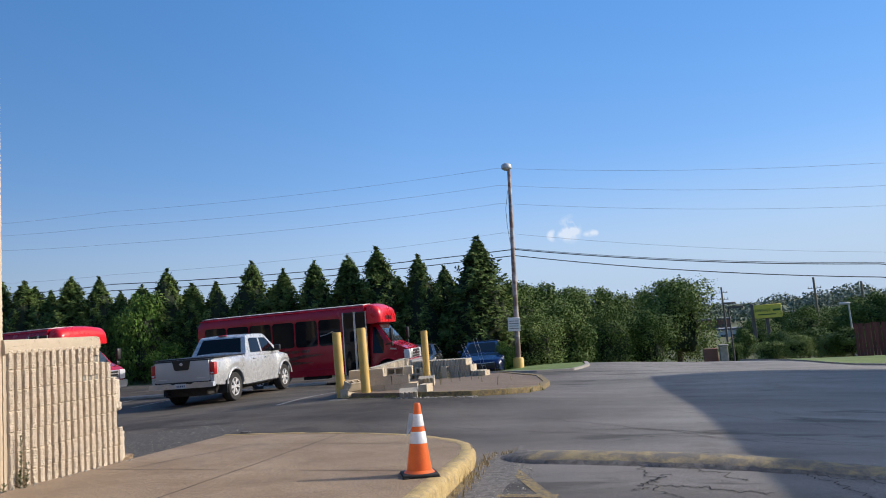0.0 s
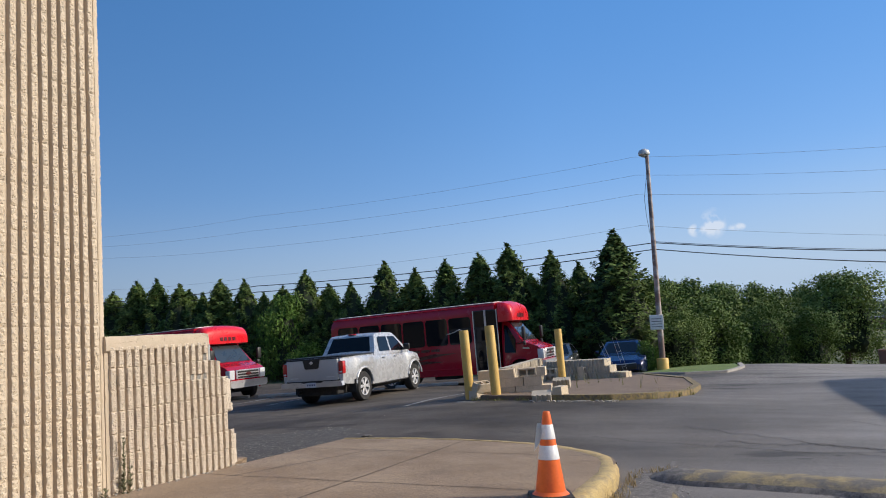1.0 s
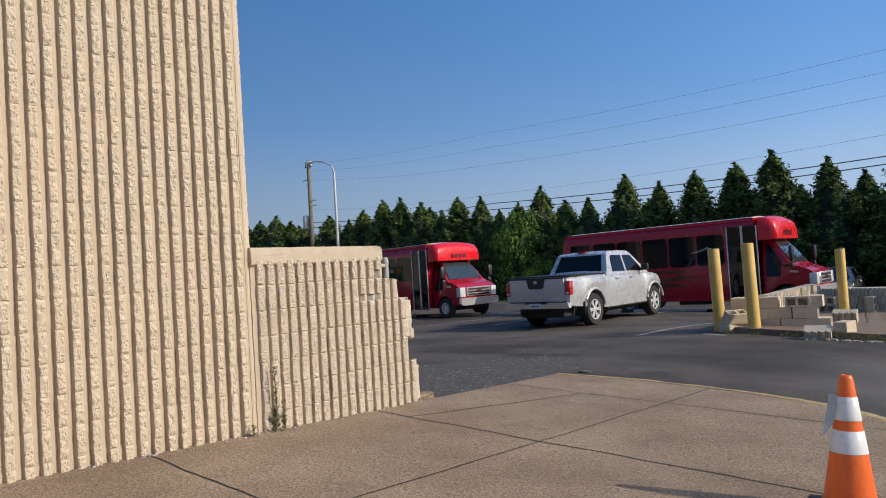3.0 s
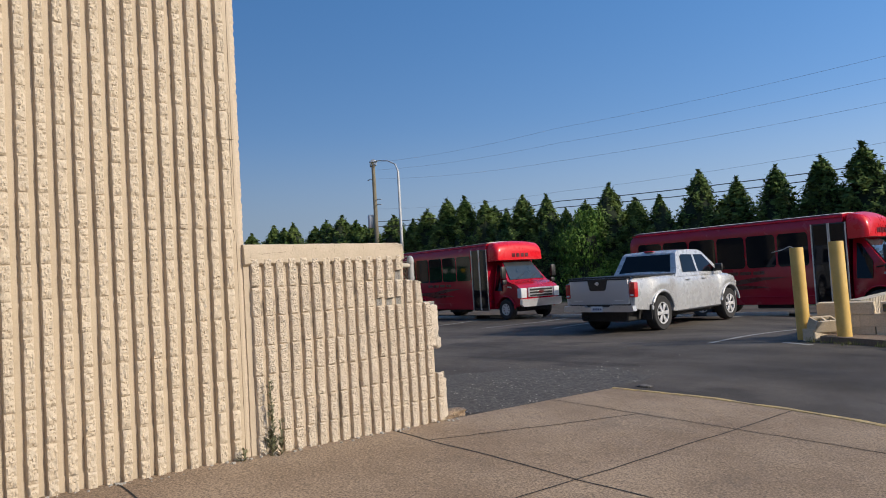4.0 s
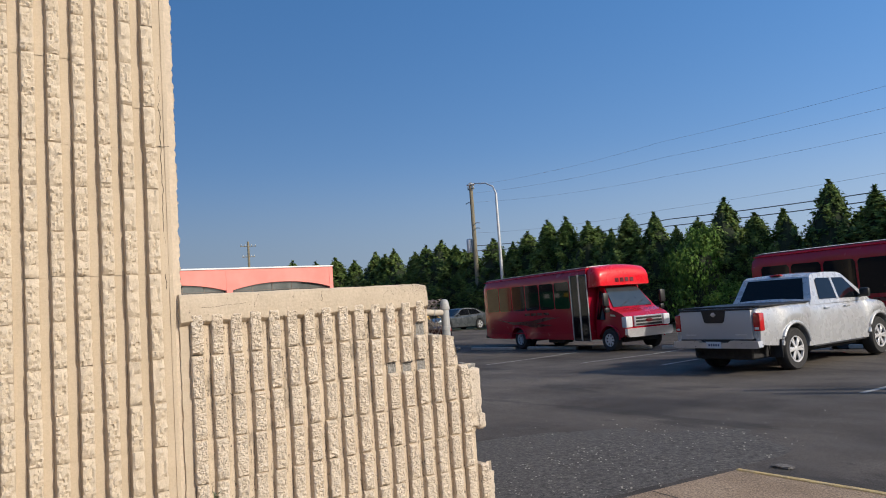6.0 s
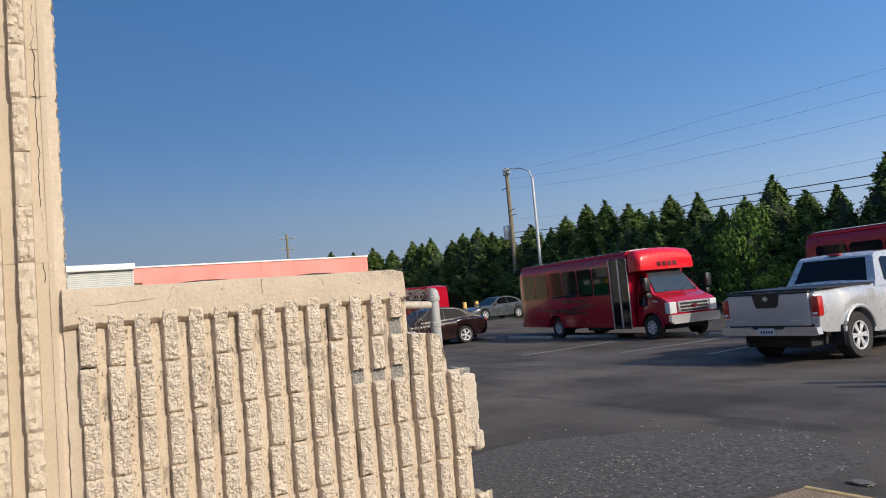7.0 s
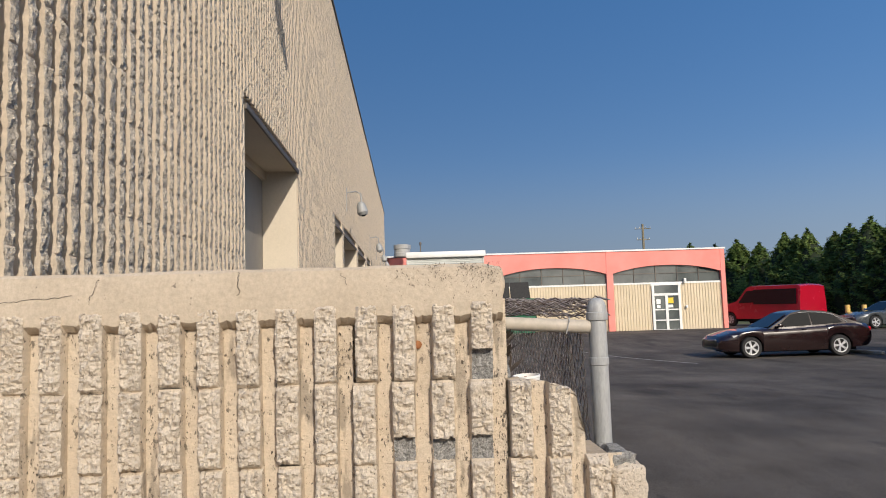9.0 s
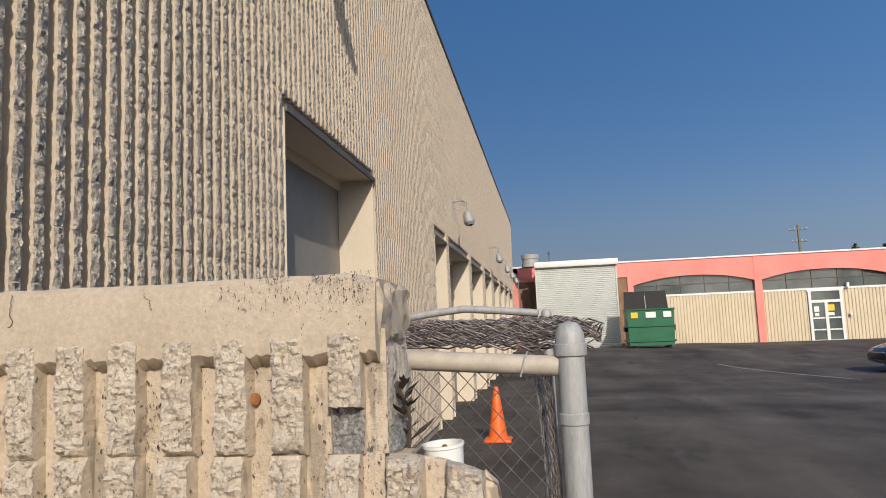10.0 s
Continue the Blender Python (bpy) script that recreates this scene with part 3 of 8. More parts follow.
for k in rim:
    x, y, z = pv[k]
    pv.append((x - (0.01 if k < pad_n else 0), y + (0.01 if k >= pad_n else 0), z - 0.35))
for k in range(len(rim) - 1):
    pf.append((rim[k], rim[k + 1], base + k + 1, base + k))
walk_slab = tagged(new("pavement", grid_mesh("pavement", pv, pf, M["pad"], smooth=50)), "tan exposed-aggregate concrete walk beside the block wall", "pavement", kind="structure")

bm = bmesh.new()
for a, b, s in (((-5.84, 9.55), (-1.95, 9.62), 3), ((-5.84, 7.52), (-1.9, 7.5), 4), ((-4.02, 10.78), (-4.1, 2.0), 5), ((-5.84, 5.4), (-1.9, 5.3), 6), ((-5.4, 7.5), (-4.9, 9.5), 8)):
    ribbon(bm, crack_line(a, b, 0.010, 30, s), 0.012, 0.003, PADZ, step=1)
part("joint", bm, M["crack"], walk_slab, smooth=None)

# painted kerb round the walk's free edge
kerb_line = PAD_FAR[:] + [(-1.63, 8.6), (-1.66, 7.6), (-1.69, 6.7), (-1.70, 5.5), (-1.70, 3.0), (-1.70, -6.0)]
fine = []
for (ax, ay), (bx, by) in zip(kerb_line, kerb_line[1:]):
    n = max(1, int(math.hypot(bx - ax, by - ay) / 0.12))
    fine += [(ax + (bx - ax) * k / n, ay + (by - ay) * k / n) for k in range(n)]
fine.append(kerb_line[-1])
bm = bmesh.new()
rows = []
for k, (x, y) in enumerate(fine):
    ax, ay = fine[max(0, k - 1)]
    bx, by = fine[min(len(fine) - 1, k + 1)]
    d = Vector((bx - ax, by - ay)).normalized()
    o = Vector((d.y, -d.x))
    grow = smoothstep(-4.2, -2.2, x)                      # flush with the asphalt at the far corner, a full kerb on the free side
    wide = 0.07 + 0.11 * float(grow)
    z = PADZ(x, y)
    wob = noise.noise(Vector((x * 3, y * 3, 0))) * 0.012
    low = G(x, y) - 0.15
    ring = []
    for f, h in ((1.0, 0.004), (0.92, 0.012), (0.25, 0.010 + wob), (0.06, -0.012 + wob), (-0.02, -0.05), (-0.06, low - z)):
        inner = f * wide
        ring.append(bm.verts.new((x + o.x * inner, y + o.y * inner, z + h)))
    rows.append(ring)
for a, b in zip(rows, rows[1:]):
    for j in range(5):
        bm.faces.new((a[j], b[j], b[j + 1], a[j + 1]))
bmesh.ops.recalc_face_normals(bm, faces=bm.faces[:])
kerb = solo("kerb", bm, M["kerb_yellow"], "worn yellow-painted concrete kerb round the walk", "kerb", kind="structure")

# rough broken asphalt beside the walk
bm = bmesh.new()
rng = random.Random(4)


def patch(bm, cx, cy, rx, ry, lift, seed, n=90, zf=G):
    r = random.Random(seed)
    ph = [r.uniform(0, 6.28) for _ in range(4)]
    rings = []
    for q in (1.0, 0.72, 0.4):
        vs = []
        for k in range(n):
            a = 2 * math.pi * k / n
            w = 1 + 0.13 * math.sin(2 * a + ph[0]) + 0.09 * math.sin(3 * a + ph[1]) + 0.06 * math.sin(7 * a + ph[2]) + 0.10 * noise.noise(Vector((6 * math.cos(a), 6 * math.sin(a), seed)))
            x, y = cx + rx * q * w * math.cos(a), cy + ry * q * w * math.sin(a)
            vs.append(bm.verts.new((x, y, zf(x, y) + lift * (0.3 if q == 1.0 else 1.0))))
        rings.append(vs)
    for a, b in zip(rings, rings[1:]):
        for k in range(n):
            bm.faces.new((a[k], a[(k + 1) % n], b[(k + 1) % n], b[k]))
    bm.faces.new(rings[-1])


patch(bm, -7.3, 10.2, 1.25, 2.1, 0.006, 1)
solo("asphalt_patch", bm, M["asphalt_old"], "rough crumbling asphalt with loose aggregate beside the walk", "patch", kind="structure", smooth=None)
bm = bmesh.new()
patch(bm, -1.33, 8.0, 0.27, 1.8, 0.006, 2)
solo("asphalt_patch", bm, M["hump_grey"], "crumbling asphalt strip along the yellow kerb", "patch", kind="structure", smooth=None)

# low asphalt hump with yellow paint, and striping
bm = bmesh.new()
rows = []
hump = [(-1.42, 9.2), (-0.9, 9.0), (0.5, 8.55), (1.65, 8.2), (2.6, 7.95), (4.5, 7.5), (7.5, 6.8)]
hp = []
for (ax, ay), (bx, by) in zip(hump, hump[1:]):
    n = max(1, int(math.hypot(bx - ax, by - ay) / 0.05))
    hp += [(ax + (bx - ax) * k / n, ay + (by - ay) * k / n) for k in range(n)]
for k, (x, y) in enumerate(hp):
    f = min(1.0, k / 6)
    ht = 0.105 * f * (1 - 0.55 * float(smoothstep(1.0, 3.0, x)))
    ring = []
    for u in (-1, -0.8, -0.4, 0, 0.4, 0.8, 1):
        wob = 0.05 * noise.noise(Vector((x * 4, u * 2, 3)))
        px, py = x + 0.22 * u * 0.27, y + (0.30 * u + wob) * (0.35 + 0.65 * f)
        ring.append(bm.verts.new((px, py, G(px, py) - 0.01 + ht * (1 - u * u) ** 0.7 + 0.012 * noise.noise(Vector((px * 9, py * 9, 0))) * (abs(u) < 1))))
    rows.append(ring)
for k, (a, b) in enumerate(zip(rows, rows[1:])):
    for j in range(6):
        x = a[j].co.x
        nz_ = noise.noise(Vector((x * 3.1, j * 0.7, 2)))
        yellow = -1.0 + 0.2 * nz_ < x < 3.4 + 0.3 * nz_ and 1 <= j <= (4 if x < 0.5 else 3)
        bm.faces.new((a[j], b[j], b[j + 1], a[j + 1])).material_index = 1 if yellow else 0
bmesh.ops.recalc_face_normals(bm, faces=bm.faces[:])
solo("asphalt_hump", bm, [M["hump_grey"], M["hump_yellow"]], "cracked low asphalt berm with worn yellow paint", "speed hump", kind="structure")

bm = bmesh.new()
ribbon(bm, [(-1.22, 8.6), (-0.62, 6.8), (-0.2, 5.5)], 0.13)
ribbon(bm, [(-1.45, 7.15), (-0.6, 7.05)], 0.12, 0.005)
ribbon(bm, [(-1.6, 8.3), (-1.62, 7.0), (-1.55, 5.0)], 0.10, 0.009)
ribbon(bm, [(-1.45, 5.75), (-0.3, 5.65)], 0.12, 0.005)
solo("road_marking", bm, M["line_yellow"], "worn yellow hatched striping on the asphalt", "road marking", kind="structure", smooth=None)
bm = bmesh.new()
for (a, b) in (((-7.1, 15.3), (-6.9, 21.5)), ((-9.9, 21.5), (-10.1, 24.8)), ((-12.8, 18.3), (-13.4, 23.8)), ((-15.8, 18.8), (-16.5, 23.9)), ((-18.8, 18.0), (-19.6, 22.4)), ((-6.0, 15.6), (-5.5, 15.4)), ((-31, 13.5), (-25, 15.8))):
    ribbon(bm, [a, b], 0.10)
solo("road_marking", bm, M["line_white"], "worn white parking bay lines on the asphalt", "road marking", kind="structure", smooth=None)
bm = bmesh.new()
for a, b, s in (((-1.5, 9.0), (7, 6.6), 1), ((0.2, 8.3), (0.5, 6.2), 2), ((-2.4, 11.6), (3.5, 8.9), 3), ((-1.2, 12.5), (1.8, 9.6), 4), ((0.6, 8.4), (1.2, 7.6), 5), ((1.4, 8.1), (2.6, 7.4), 6), ((1.0, 13.0), (3.2, 10.5), 7), ((-0.9, 6.9), (-0.2, 5.6), 9), ((0.35, 7.4), (1.3, 7.1), 10), ((0.42, 6.9), (-0.5, 6.3), 11), ((0.5, 7.9), (0.1, 7.2), 12), ((-0.6, 11.2), (1.6, 10.3), 13), ((0.2, 11.0), (2.9, 9.5), 14), ((3.0, 9.9), (5.2, 8.4), 16), ((2.6, 12.6), (2.9, 10.9), 17), ((1.8, 7.9), (2.2, 6.6), 18), ((2.7, 7.8), (4.6, 7.0), 19)):
    ribbon(bm, crack_line(a, b, 0.05, 60, s), 0.011, 0.005, step=1)
solo("crack", bm, M["crack"], "dark branching cracks in the asphalt", "cracks", kind="structure", smooth=None)

# concrete strip and wheel stops between the bays and the lane of the buses
stop = None
for k in range(8):
    a = Vector((-10.6 - 2.75 * k, 24.6 - 0.28 * k))
    a.y -= 0.9 * max(0, (k - 3)) * 0.35
    d = Vector((-1, -0.14)).normalized()
    bm = bmesh.new()
    box(bm, -1.15, 1.15, -0.075, 0.075, 0, 0.12, 0.025)
    solo("wheel_stop", bm, M["concrete"], "pale concrete wheel stop on the asphalt", "wheel stop", "wheel stops along the bays",
         m=pose(a.x, a.y, G(a.x, a.y), 0, 0, math.degrees(math.atan2(d.y, d.x))))


# lawns
def lawn(name, pts, lift, label, mi="grass"):
    bm = bmesh.new()
    vs = [bm.verts.new((x, y, 0)) for x, y in pts]
    f = bm.faces.new(vs)
    bmesh.ops.triangulate(bm, faces=[f])
    bmesh.ops.subdivide_edges(bm, edges=bm.edges[:], cuts=5, use_grid_fill=True)
    for v in bm.verts:
        v.co.z = G(v.co.x, v.co.y) + lift
    bmesh.ops.recalc_face_normals(bm, faces=bm.faces[:])
    return solo(name, bm, M[mi], label, "lawn", kind="structure", smooth=60)


lawn("lawn", [(-3.7, 25.4), (-1.9, 24.6), (-0.8, 25.3), (-0.3, 28.6), (-0.4, 31.5), (-3.2, 38), (-3.6, 33.0)], 0.04, "short green lawn round the lamp post")
lawn("lawn", [(6.6, 33.5), (12, 30.5), (22, 28), (28, 42), (8.5, 44)], 0.06, "short green lawn beside the wooden fence")
for pts in ([(-3.75, 25.3), (-1.9, 24.5), (-0.7, 25.2), (-0.17, 28.6), (-0.25, 31.5)], [(6.4, 33.3), (11.9, 30.3), (22, 27.8)]):
    bm = bmesh.new()
    ribbon(bm, pts, 0.16, 0.07)
    g = bmesh.ops.extrude_face_region(bm, geom=bm.faces[:])
    bmesh.ops.translate(bm, verts=[v for v in g["geom"] if isinstance(v, bmesh.types.BMVert)], vec=(0, 0, -0.3))
    bmesh.ops.recalc_face_normals(bm, faces=bm.faces[:])
    solo("kerb", bm, M["concrete"], "pale concrete kerb along the lawn", "kerb", kind="structure", smooth=None)


# ---- vehicles ----
def hull(bm, xs, zb, zt, hw, rows=8, top=6, crown=0.02, mi=0):
    """A closed body from sections along x: zb and zt give its lower and upper edge, hw(x, u) its half width at the height u."""
    rings = []
    for x in xs:
        b, t = zb(x), zt(x)
        ring = [(x, -hw(x, r / rows), b + (t - b) * r / rows) for r in range(rows + 1)]
        w = hw(x, 1.0)
        ring += [(x, w * (-1 + 2 * k / top), t + crown * (1 - (-1 + 2 * k / top) ** 2)) for k in range(1, top)]
        ring += [(x, hw(x, r / rows), b + (t - b) * r / rows) for r in range(rows, -1, -1)]
        rings.append([bm.verts.new(p) for p in ring])
    n = len(rings[0])
    for a, b in zip(rings, rings[1:]):
        for j in range(n):
            bm.faces.new((a[j], b[j], b[(j + 1) % n], a[(j + 1) % n])).material_index = mi
    for f in (bm.faces.new(rings[0]), bm.faces.new(rings[-1][::-1])):
        f.material_index = mi
    bmesh.ops.recalc_face_normals(bm, faces=bm.faces[:])
    return bm


def curve_of(pairs):
    xs, zs = [p[0] for p in pairs], [p[1] for p in pairs]
    return lambda x: float(np.interp(x, xs, zs))


def arched(sill, wheels, r, zc):
    """The lower edge of a body: a sill, cut by round wheel arches."""
    def f(x):
        z = sill(x)
        for c in wheels:
            d = r * r - (x - c) ** 2
            if d > 0:
                z = max(z, zc + math.sqrt(d))
        return z
    return f


def stations(a, b, step, wheels, r):
    s = set(np.round(np.arange(a, b + 1e-6, step), 4))
    for c in wheels:
        s |= set(np.round([c + r * math.cos(math.pi * k / 16) for k in range(17)], 4))
    return sorted(v for v in s if a <= v <= b)


def side_pane(bm, pts, side, y_of, lift=0.006, thick=0.012):
    prism(bm, pts, thick, lambda x, z, h: Vector((x, side * (y_of(x, z) + lift - 0.006 + h), z)))


def wheel(parent, x, y, z, r, wide, spokes=6, rim_r=0.62, rim_mat="alloy", double=True):
    """A tyre with its rim, as one part with pieces."""
    s = 1 if y > 0 else -1
    m = pose(x, y, z, 90 * -s, 0, 0)
    bm = bmesh.new()
    lathe(bm, [(r * 0.6, -wide / 2), (r * 0.90, -wide / 2), (r * 0.985, -wide * 0.36), (r, -wide * 0.15), (r, wide * 0.15), (r * 0.985, wide * 0.36), (r * 0.90, wide / 2), (r * rim_r, wide / 2 - 0.012), (r * rim_r * 0.96, wide * 0.2)], 36, m)
    tyre = part("tyre", bm, M["rubber"], parent)
    bm = bmesh.new()
    lathe(bm, [(r * rim_r, wide * 0.46), (r * rim_r * 0.94, wide * 0.44), (r * rim_r * 0.9, wide * 0.2), (r * 0.1, wide * 0.16)], 36, m, closed=False)
    rim = part("rim_barrel", bm, M["rubber"], tyre)
    bm = bmesh.new()
    lathe(bm, [(r * rim_r * 1.0, wide * 0.42), (r * rim_r * 0.99, wide * 0.475), (r * rim_r * 0.90, wide * 0.46), (r * rim_r * 0.88, wide * 0.3)], 36, m, closed=False)
    lathe(bm, [(r * 0.15, wide * 0.2), (r * 0.15, wide * 0.44), (r * 0.10, wide * 0.47), (0.004, wide * 0.475)], 18, m)
    for k in range(spokes):
        for off in ((-0.13, 0.13) if double else (0.0,)):
            a = 2 * math.pi * k / spokes + off
            t = m @ Matrix.Rotation(a, 4, "Z")
            w = r * (0.055 if double else 0.075)
            box(bm, r * 0.08, r * rim_r * 0.95, -w, w, wide * 0.33, wide * 0.44, 0.006, m=t)
    part("rim", bm, M[rim_mat], tyre, "bright alloy rim")
    return tyre


def pickup(m):
    t = thing("pickup_truck", m, "silver crew-cab pickup truck parked on the asphalt", "pickup truck")
    R, WB = 0.395, 3.2
    sill = curve_of([(-1.08, 0.60), (-0.95, 0.54), (0, 0.46), (0.6, 0.40), (2.6, 0.40), (3.6, 0.40), (4.0, 0.46)])
    belt = curve_of([(-1.08, 1.16), (-1.02, 1.22), (0.6, 1.235), (0.75, 1.22), (2.75, 1.19), (3.2, 1.16), (3.7, 1.08), (3.95, 0.98), (4.05, 0.85)])
    zb = arched(sill, (0, WB), 0.462, R + 0.03)

    def hw(x, u):
        end = 0.05 * max(0, (x - 3.3) / 0.75) ** 2 * 5
        flare = sum(0.060 * math.exp(-((x - c) / 0.5) ** 4) for c in (0, WB)) * (1 - abs(u - 0.45) * 0.8)
        return 0.855 + 0.045 * math.sin(math.pi * min(1, 0.15 + u * 0.75)) + flare - end - 0.05 * max(0, u - 0.88) / 0.12
    bm = bmesh.new()
    hull(bm, stations(-1.08, 4.05, 0.11, (0, WB), 0.462), zb, belt, hw, rows=9, crown=0.025)
    body = part("body", bm, M["silver"], t, smooth=35)
    side_y = lambda x, z: hw(x, 0.6)
    # cab above the belt
    roof = curve_of([(0.70, 1.20), (0.80, 1.30), (1.02, 1.72), (1.12, 1.775), (1.6, 1.80), (2.1, 1.785), (2.25, 1.74), (2.98, 1.19)])
    chw = lambda x, u: 0.865 - 0.17 * u * max(0.0, (roof(x) - 1.19)) / 0.6
    bm = bmesh.new()
    hull(bm, [0.70, 0.74, 0.8, 0.86, 0.92, 0.98, 1.02, 1.07, 1.12, 1.3, 1.6, 1.9, 2.1, 2.17, 2.25, 2.4, 2.55, 2.7, 2.85, 2.98], lambda x: 1.17, roof, chw, rows=6, crown=0.02)
    cab = part("cab", bm, M["silver"], t, smooth=30)
    cy = lambda x, z: 0.865 - 0.17 * (z - 1.17) / 0.6 + 0.004
    for s in (-1, 1):
        for pts in ([(1.07, 1.27), (1.70, 1.26), (1.70, 1.675), (1.24, 1.685), (1.16, 1.64)], [(1.80, 1.26), (2.70, 1.235), (2.66, 1.28), (2.22, 1.665), (1.80, 1.675)]):
            bm = bmesh.new()
            side_pane(bm, pts, s, cy)
            part("window", bm, M["glass_dark"], cab, smooth=None)
        bm = bmesh.new()
        side_pane(bm, [(1.71, 1.25), (1.79, 1.25), (1.79, 1.685), (1.71, 1.69)], s, cy, 0.007)
        part("pillar", bm, M["silver"], cab, smooth=None)
        # door seams and handles
        for pts in ([(0.98, 0.55), (0.99, 0.55), (1.0, 1.22), (0.99, 1.22)], [(1.745, 0.50), (1.757, 0.50), (1.757, 1.22), (1.745, 1.22)], [(2.74, 0.60), (2.752, 0.60), (2.80, 1.18), (2.788, 1.18)], [(0.62, 0.50), (0.63, 0.50), (0.66, 1.22), (0.65, 1.22)]):
            bm = bmesh.new()
            side_pane(bm, pts, s, lambda x, z: hw(x, (z - sill(x)) / (belt(x) - sill(x))), 0.0, 0.008)
            part("door_seam", bm, M["black"], body, smooth=None)
        for x in (1.12, 1.88):
            bm = bmesh.new()
            box(bm, x, x + 0.17, s * 0.905 - 0.025, s * 0.905 + 0.025, 1.075, 1.105, 0.01)
            part("door_handle", bm, M["chrome"], body)
        bm = bmesh.new()
        box(bm, 2.50, 2.60, s * 1.0 - 0.10, s * 1.0 + 0.10, 1.24, 1.42, 0.035, seg=2)
        box(bm, 2.53, 2.58, s * 0.88 - 0.06, s * 0.88 + 0.06, 1.25, 1.29, 0.01)
        part("mirror", bm, M["black"], cab)
        bm = bmesh.new()
        box(bm, 0.62, 2.62, s * 0.885 - 0.03, s * 0.885 + 0.03, 0.37, 0.405, 0.012)
        part("sill_trim", bm, M["black"], body)
        # flared arches
        for c in (0, WB):
            bm = bmesh.new()
            pts = [(c + 0.470 * math.cos(a), R + 0.03 + 0.470 * math.sin(a)) for a in np.linspace(0.05 * math.pi, 0.95 * math.pi, 17)]
            tube(bm, [(x, s * 0.925, z) for x, z in pts], 0.034, 8)
            part("wheel_arch", bm, M["silver"], body)
        bm = bmesh.new()
        box(bm, -1.105, -0.95, s * 0.845 - 0.075, s * 0.845 + 0.07, 0.80, 1.13, 0.03, seg=2)
        lamp = part("tail_lamp", bm, M["tail_red"], body, "red tail lamp")
        bm = bmesh.new()
        box(bm, -1.112, -1.05, s * 0.845 - 0.045, s * 0.845 + 0.045, 0.83, 0.875, 0.01)
        part("reversing_lens", bm, M["lamp_clear"], lamp)
        bm = bmesh.new()
        box(bm, -0.52, -0.50, s * 0.82 - 0.12, s * 0.82 + 0.12, 0.28, 0.62, 0.006)
        part("mud_flap", bm, M["rubber"], body)
    bm = bmesh.new()
    prism(bm, [(-0.70, 1.26), (0.70, 1.26), (0.59, 1.70), (-0.59, 1.70)], 0.014, lambda a, b, h: Vector((0.79 + (b - 1.28) * 0.52 - h, a, b)))
    part("rear_window", bm, M["glass_dark"], cab, smooth=None)
    bm = bmesh.new()
    prism(bm, [(-0.70, 1.24), (0.70, 1.24), (0.58, 1.68), (-0.58, 1.68)], 0.014, lambda a, b, h: Vector((2.93 - (b - 1.24) * 1.33 + h, a, b)))
    part("windscreen", bm, M["glass_blue"], cab, smooth=None)
    bm = bmesh.new()
    box(bm, 1.02, 1.14, -0.12, 0.12, 1.775, 1.805, 0.01)
    part("brake_lamp", bm, M["tail_red"], cab, "red high brake lamp")
    # bed, tailgate and bumper
    # black slab added in place of the open bed's dark inside
    bm = bmesh.new()
    box(bm, -1.0, 0.62, -0.76, 0.76, 1.225, 1.262, 0.008)
    part("bed_cover", bm, M["black"], body)
    for q in (-1, 1):
        bm = bmesh.new()
        box(bm, -1.02, 0.66, q * 0.835 - 0.05, q * 0.835 + 0.05, 1.228, 1.258, 0.010)
        part("bed_rail", bm, M["black"], body, "black rail cap on the bed's side")
    # black strip stands in for the shaded gap under the tailgate
    bm = bmesh.new()
    box(bm, -1.10, -1.02, -0.80, 0.80, 0.60, 0.675, 0.006)
    part("gap_trim", bm, M["black"], body)
    bm = bmesh.new()
    box(bm, -1.125, -1.06, -0.765, 0.765, 0.66, 1.19, 0.015, seg=2)
    gate = part("tailgate", bm, M["silver_dark"], t, "flat silver tailgate")
    bm = bmesh.new()
    box(bm, -1.135, -1.03, -0.77, 0.77, 1.19, 1.225, 0.01)
    part("top_trim", bm, M["black"], gate)
    bm = bmesh.new()
    prism(bm, [(-0.26, 1.20), (0.26, 1.20), (0.21, 0.99), (0.17, 0.965), (-0.17, 0.965), (-0.21, 0.99)], 0.016, lambda a, b, h: Vector((-1.124 - h, a, b)))
    part("handle_panel", bm, M["black"], gate, smooth=None)
    bm = bmesh.new()
    lathe(bm, [(0.042, 0), (0.042, 0.008), (0.034, 0.012)], 20, pose(-1.141, 0, 1.12, 0, -90, 0))
    box(bm, -1.152, -1.142, -0.055, 0.055, 1.11, 1.13)
    part("badge", bm, M["chrome"], gate)
    for k, (a, b) in enumerate(((0.42, 0.66), (-0.66, -0.42))):
        bm = bmesh.new()
        box(bm, -1.128, -1.124, a, b, 0.735, 0.755)
        part("lettering", bm, M["chrome"], gate)
    bm = bmesh.new()
    prism(bm, [(-0.92, 0.52), (-0.90, 0.63), (-0.35, 0.64), (-0.3, 0.60), (0.3, 0.60), (0.35, 0.64), (0.90, 0.63), (0.92, 0.52), (0.86, 0.50), (-0.86, 0.50)], 0.15, lambda a, b, h: Vector((-1.06 - h * (1 - 0.12 * abs(a)), a, b)))
    bump = part("bumper", bm, M["chrome"], t, "chromed step bumper", smooth=30)
    bm = bmesh.new()
    box(bm, -1.215, -1.205, -0.155, 0.155, 0.50, 0.625, 0.004)
    pl = part("number_plate", bm, M["plate"], bump)
    for k in range(5):
        bm = bmesh.new()
        box(bm, -1.219, -1.2145, -0.11 + 0.05 * k - 0.014, -0.11 + 0.05 * k + 0.014, 0.54, 0.585)
        part("plate_bar", bm, M["plate_ink"], pl, smooth=None)
    bm = bmesh.new()
    box(bm, -0.45, 0.45, -0.64, 0.64, 0.32, 0.86)
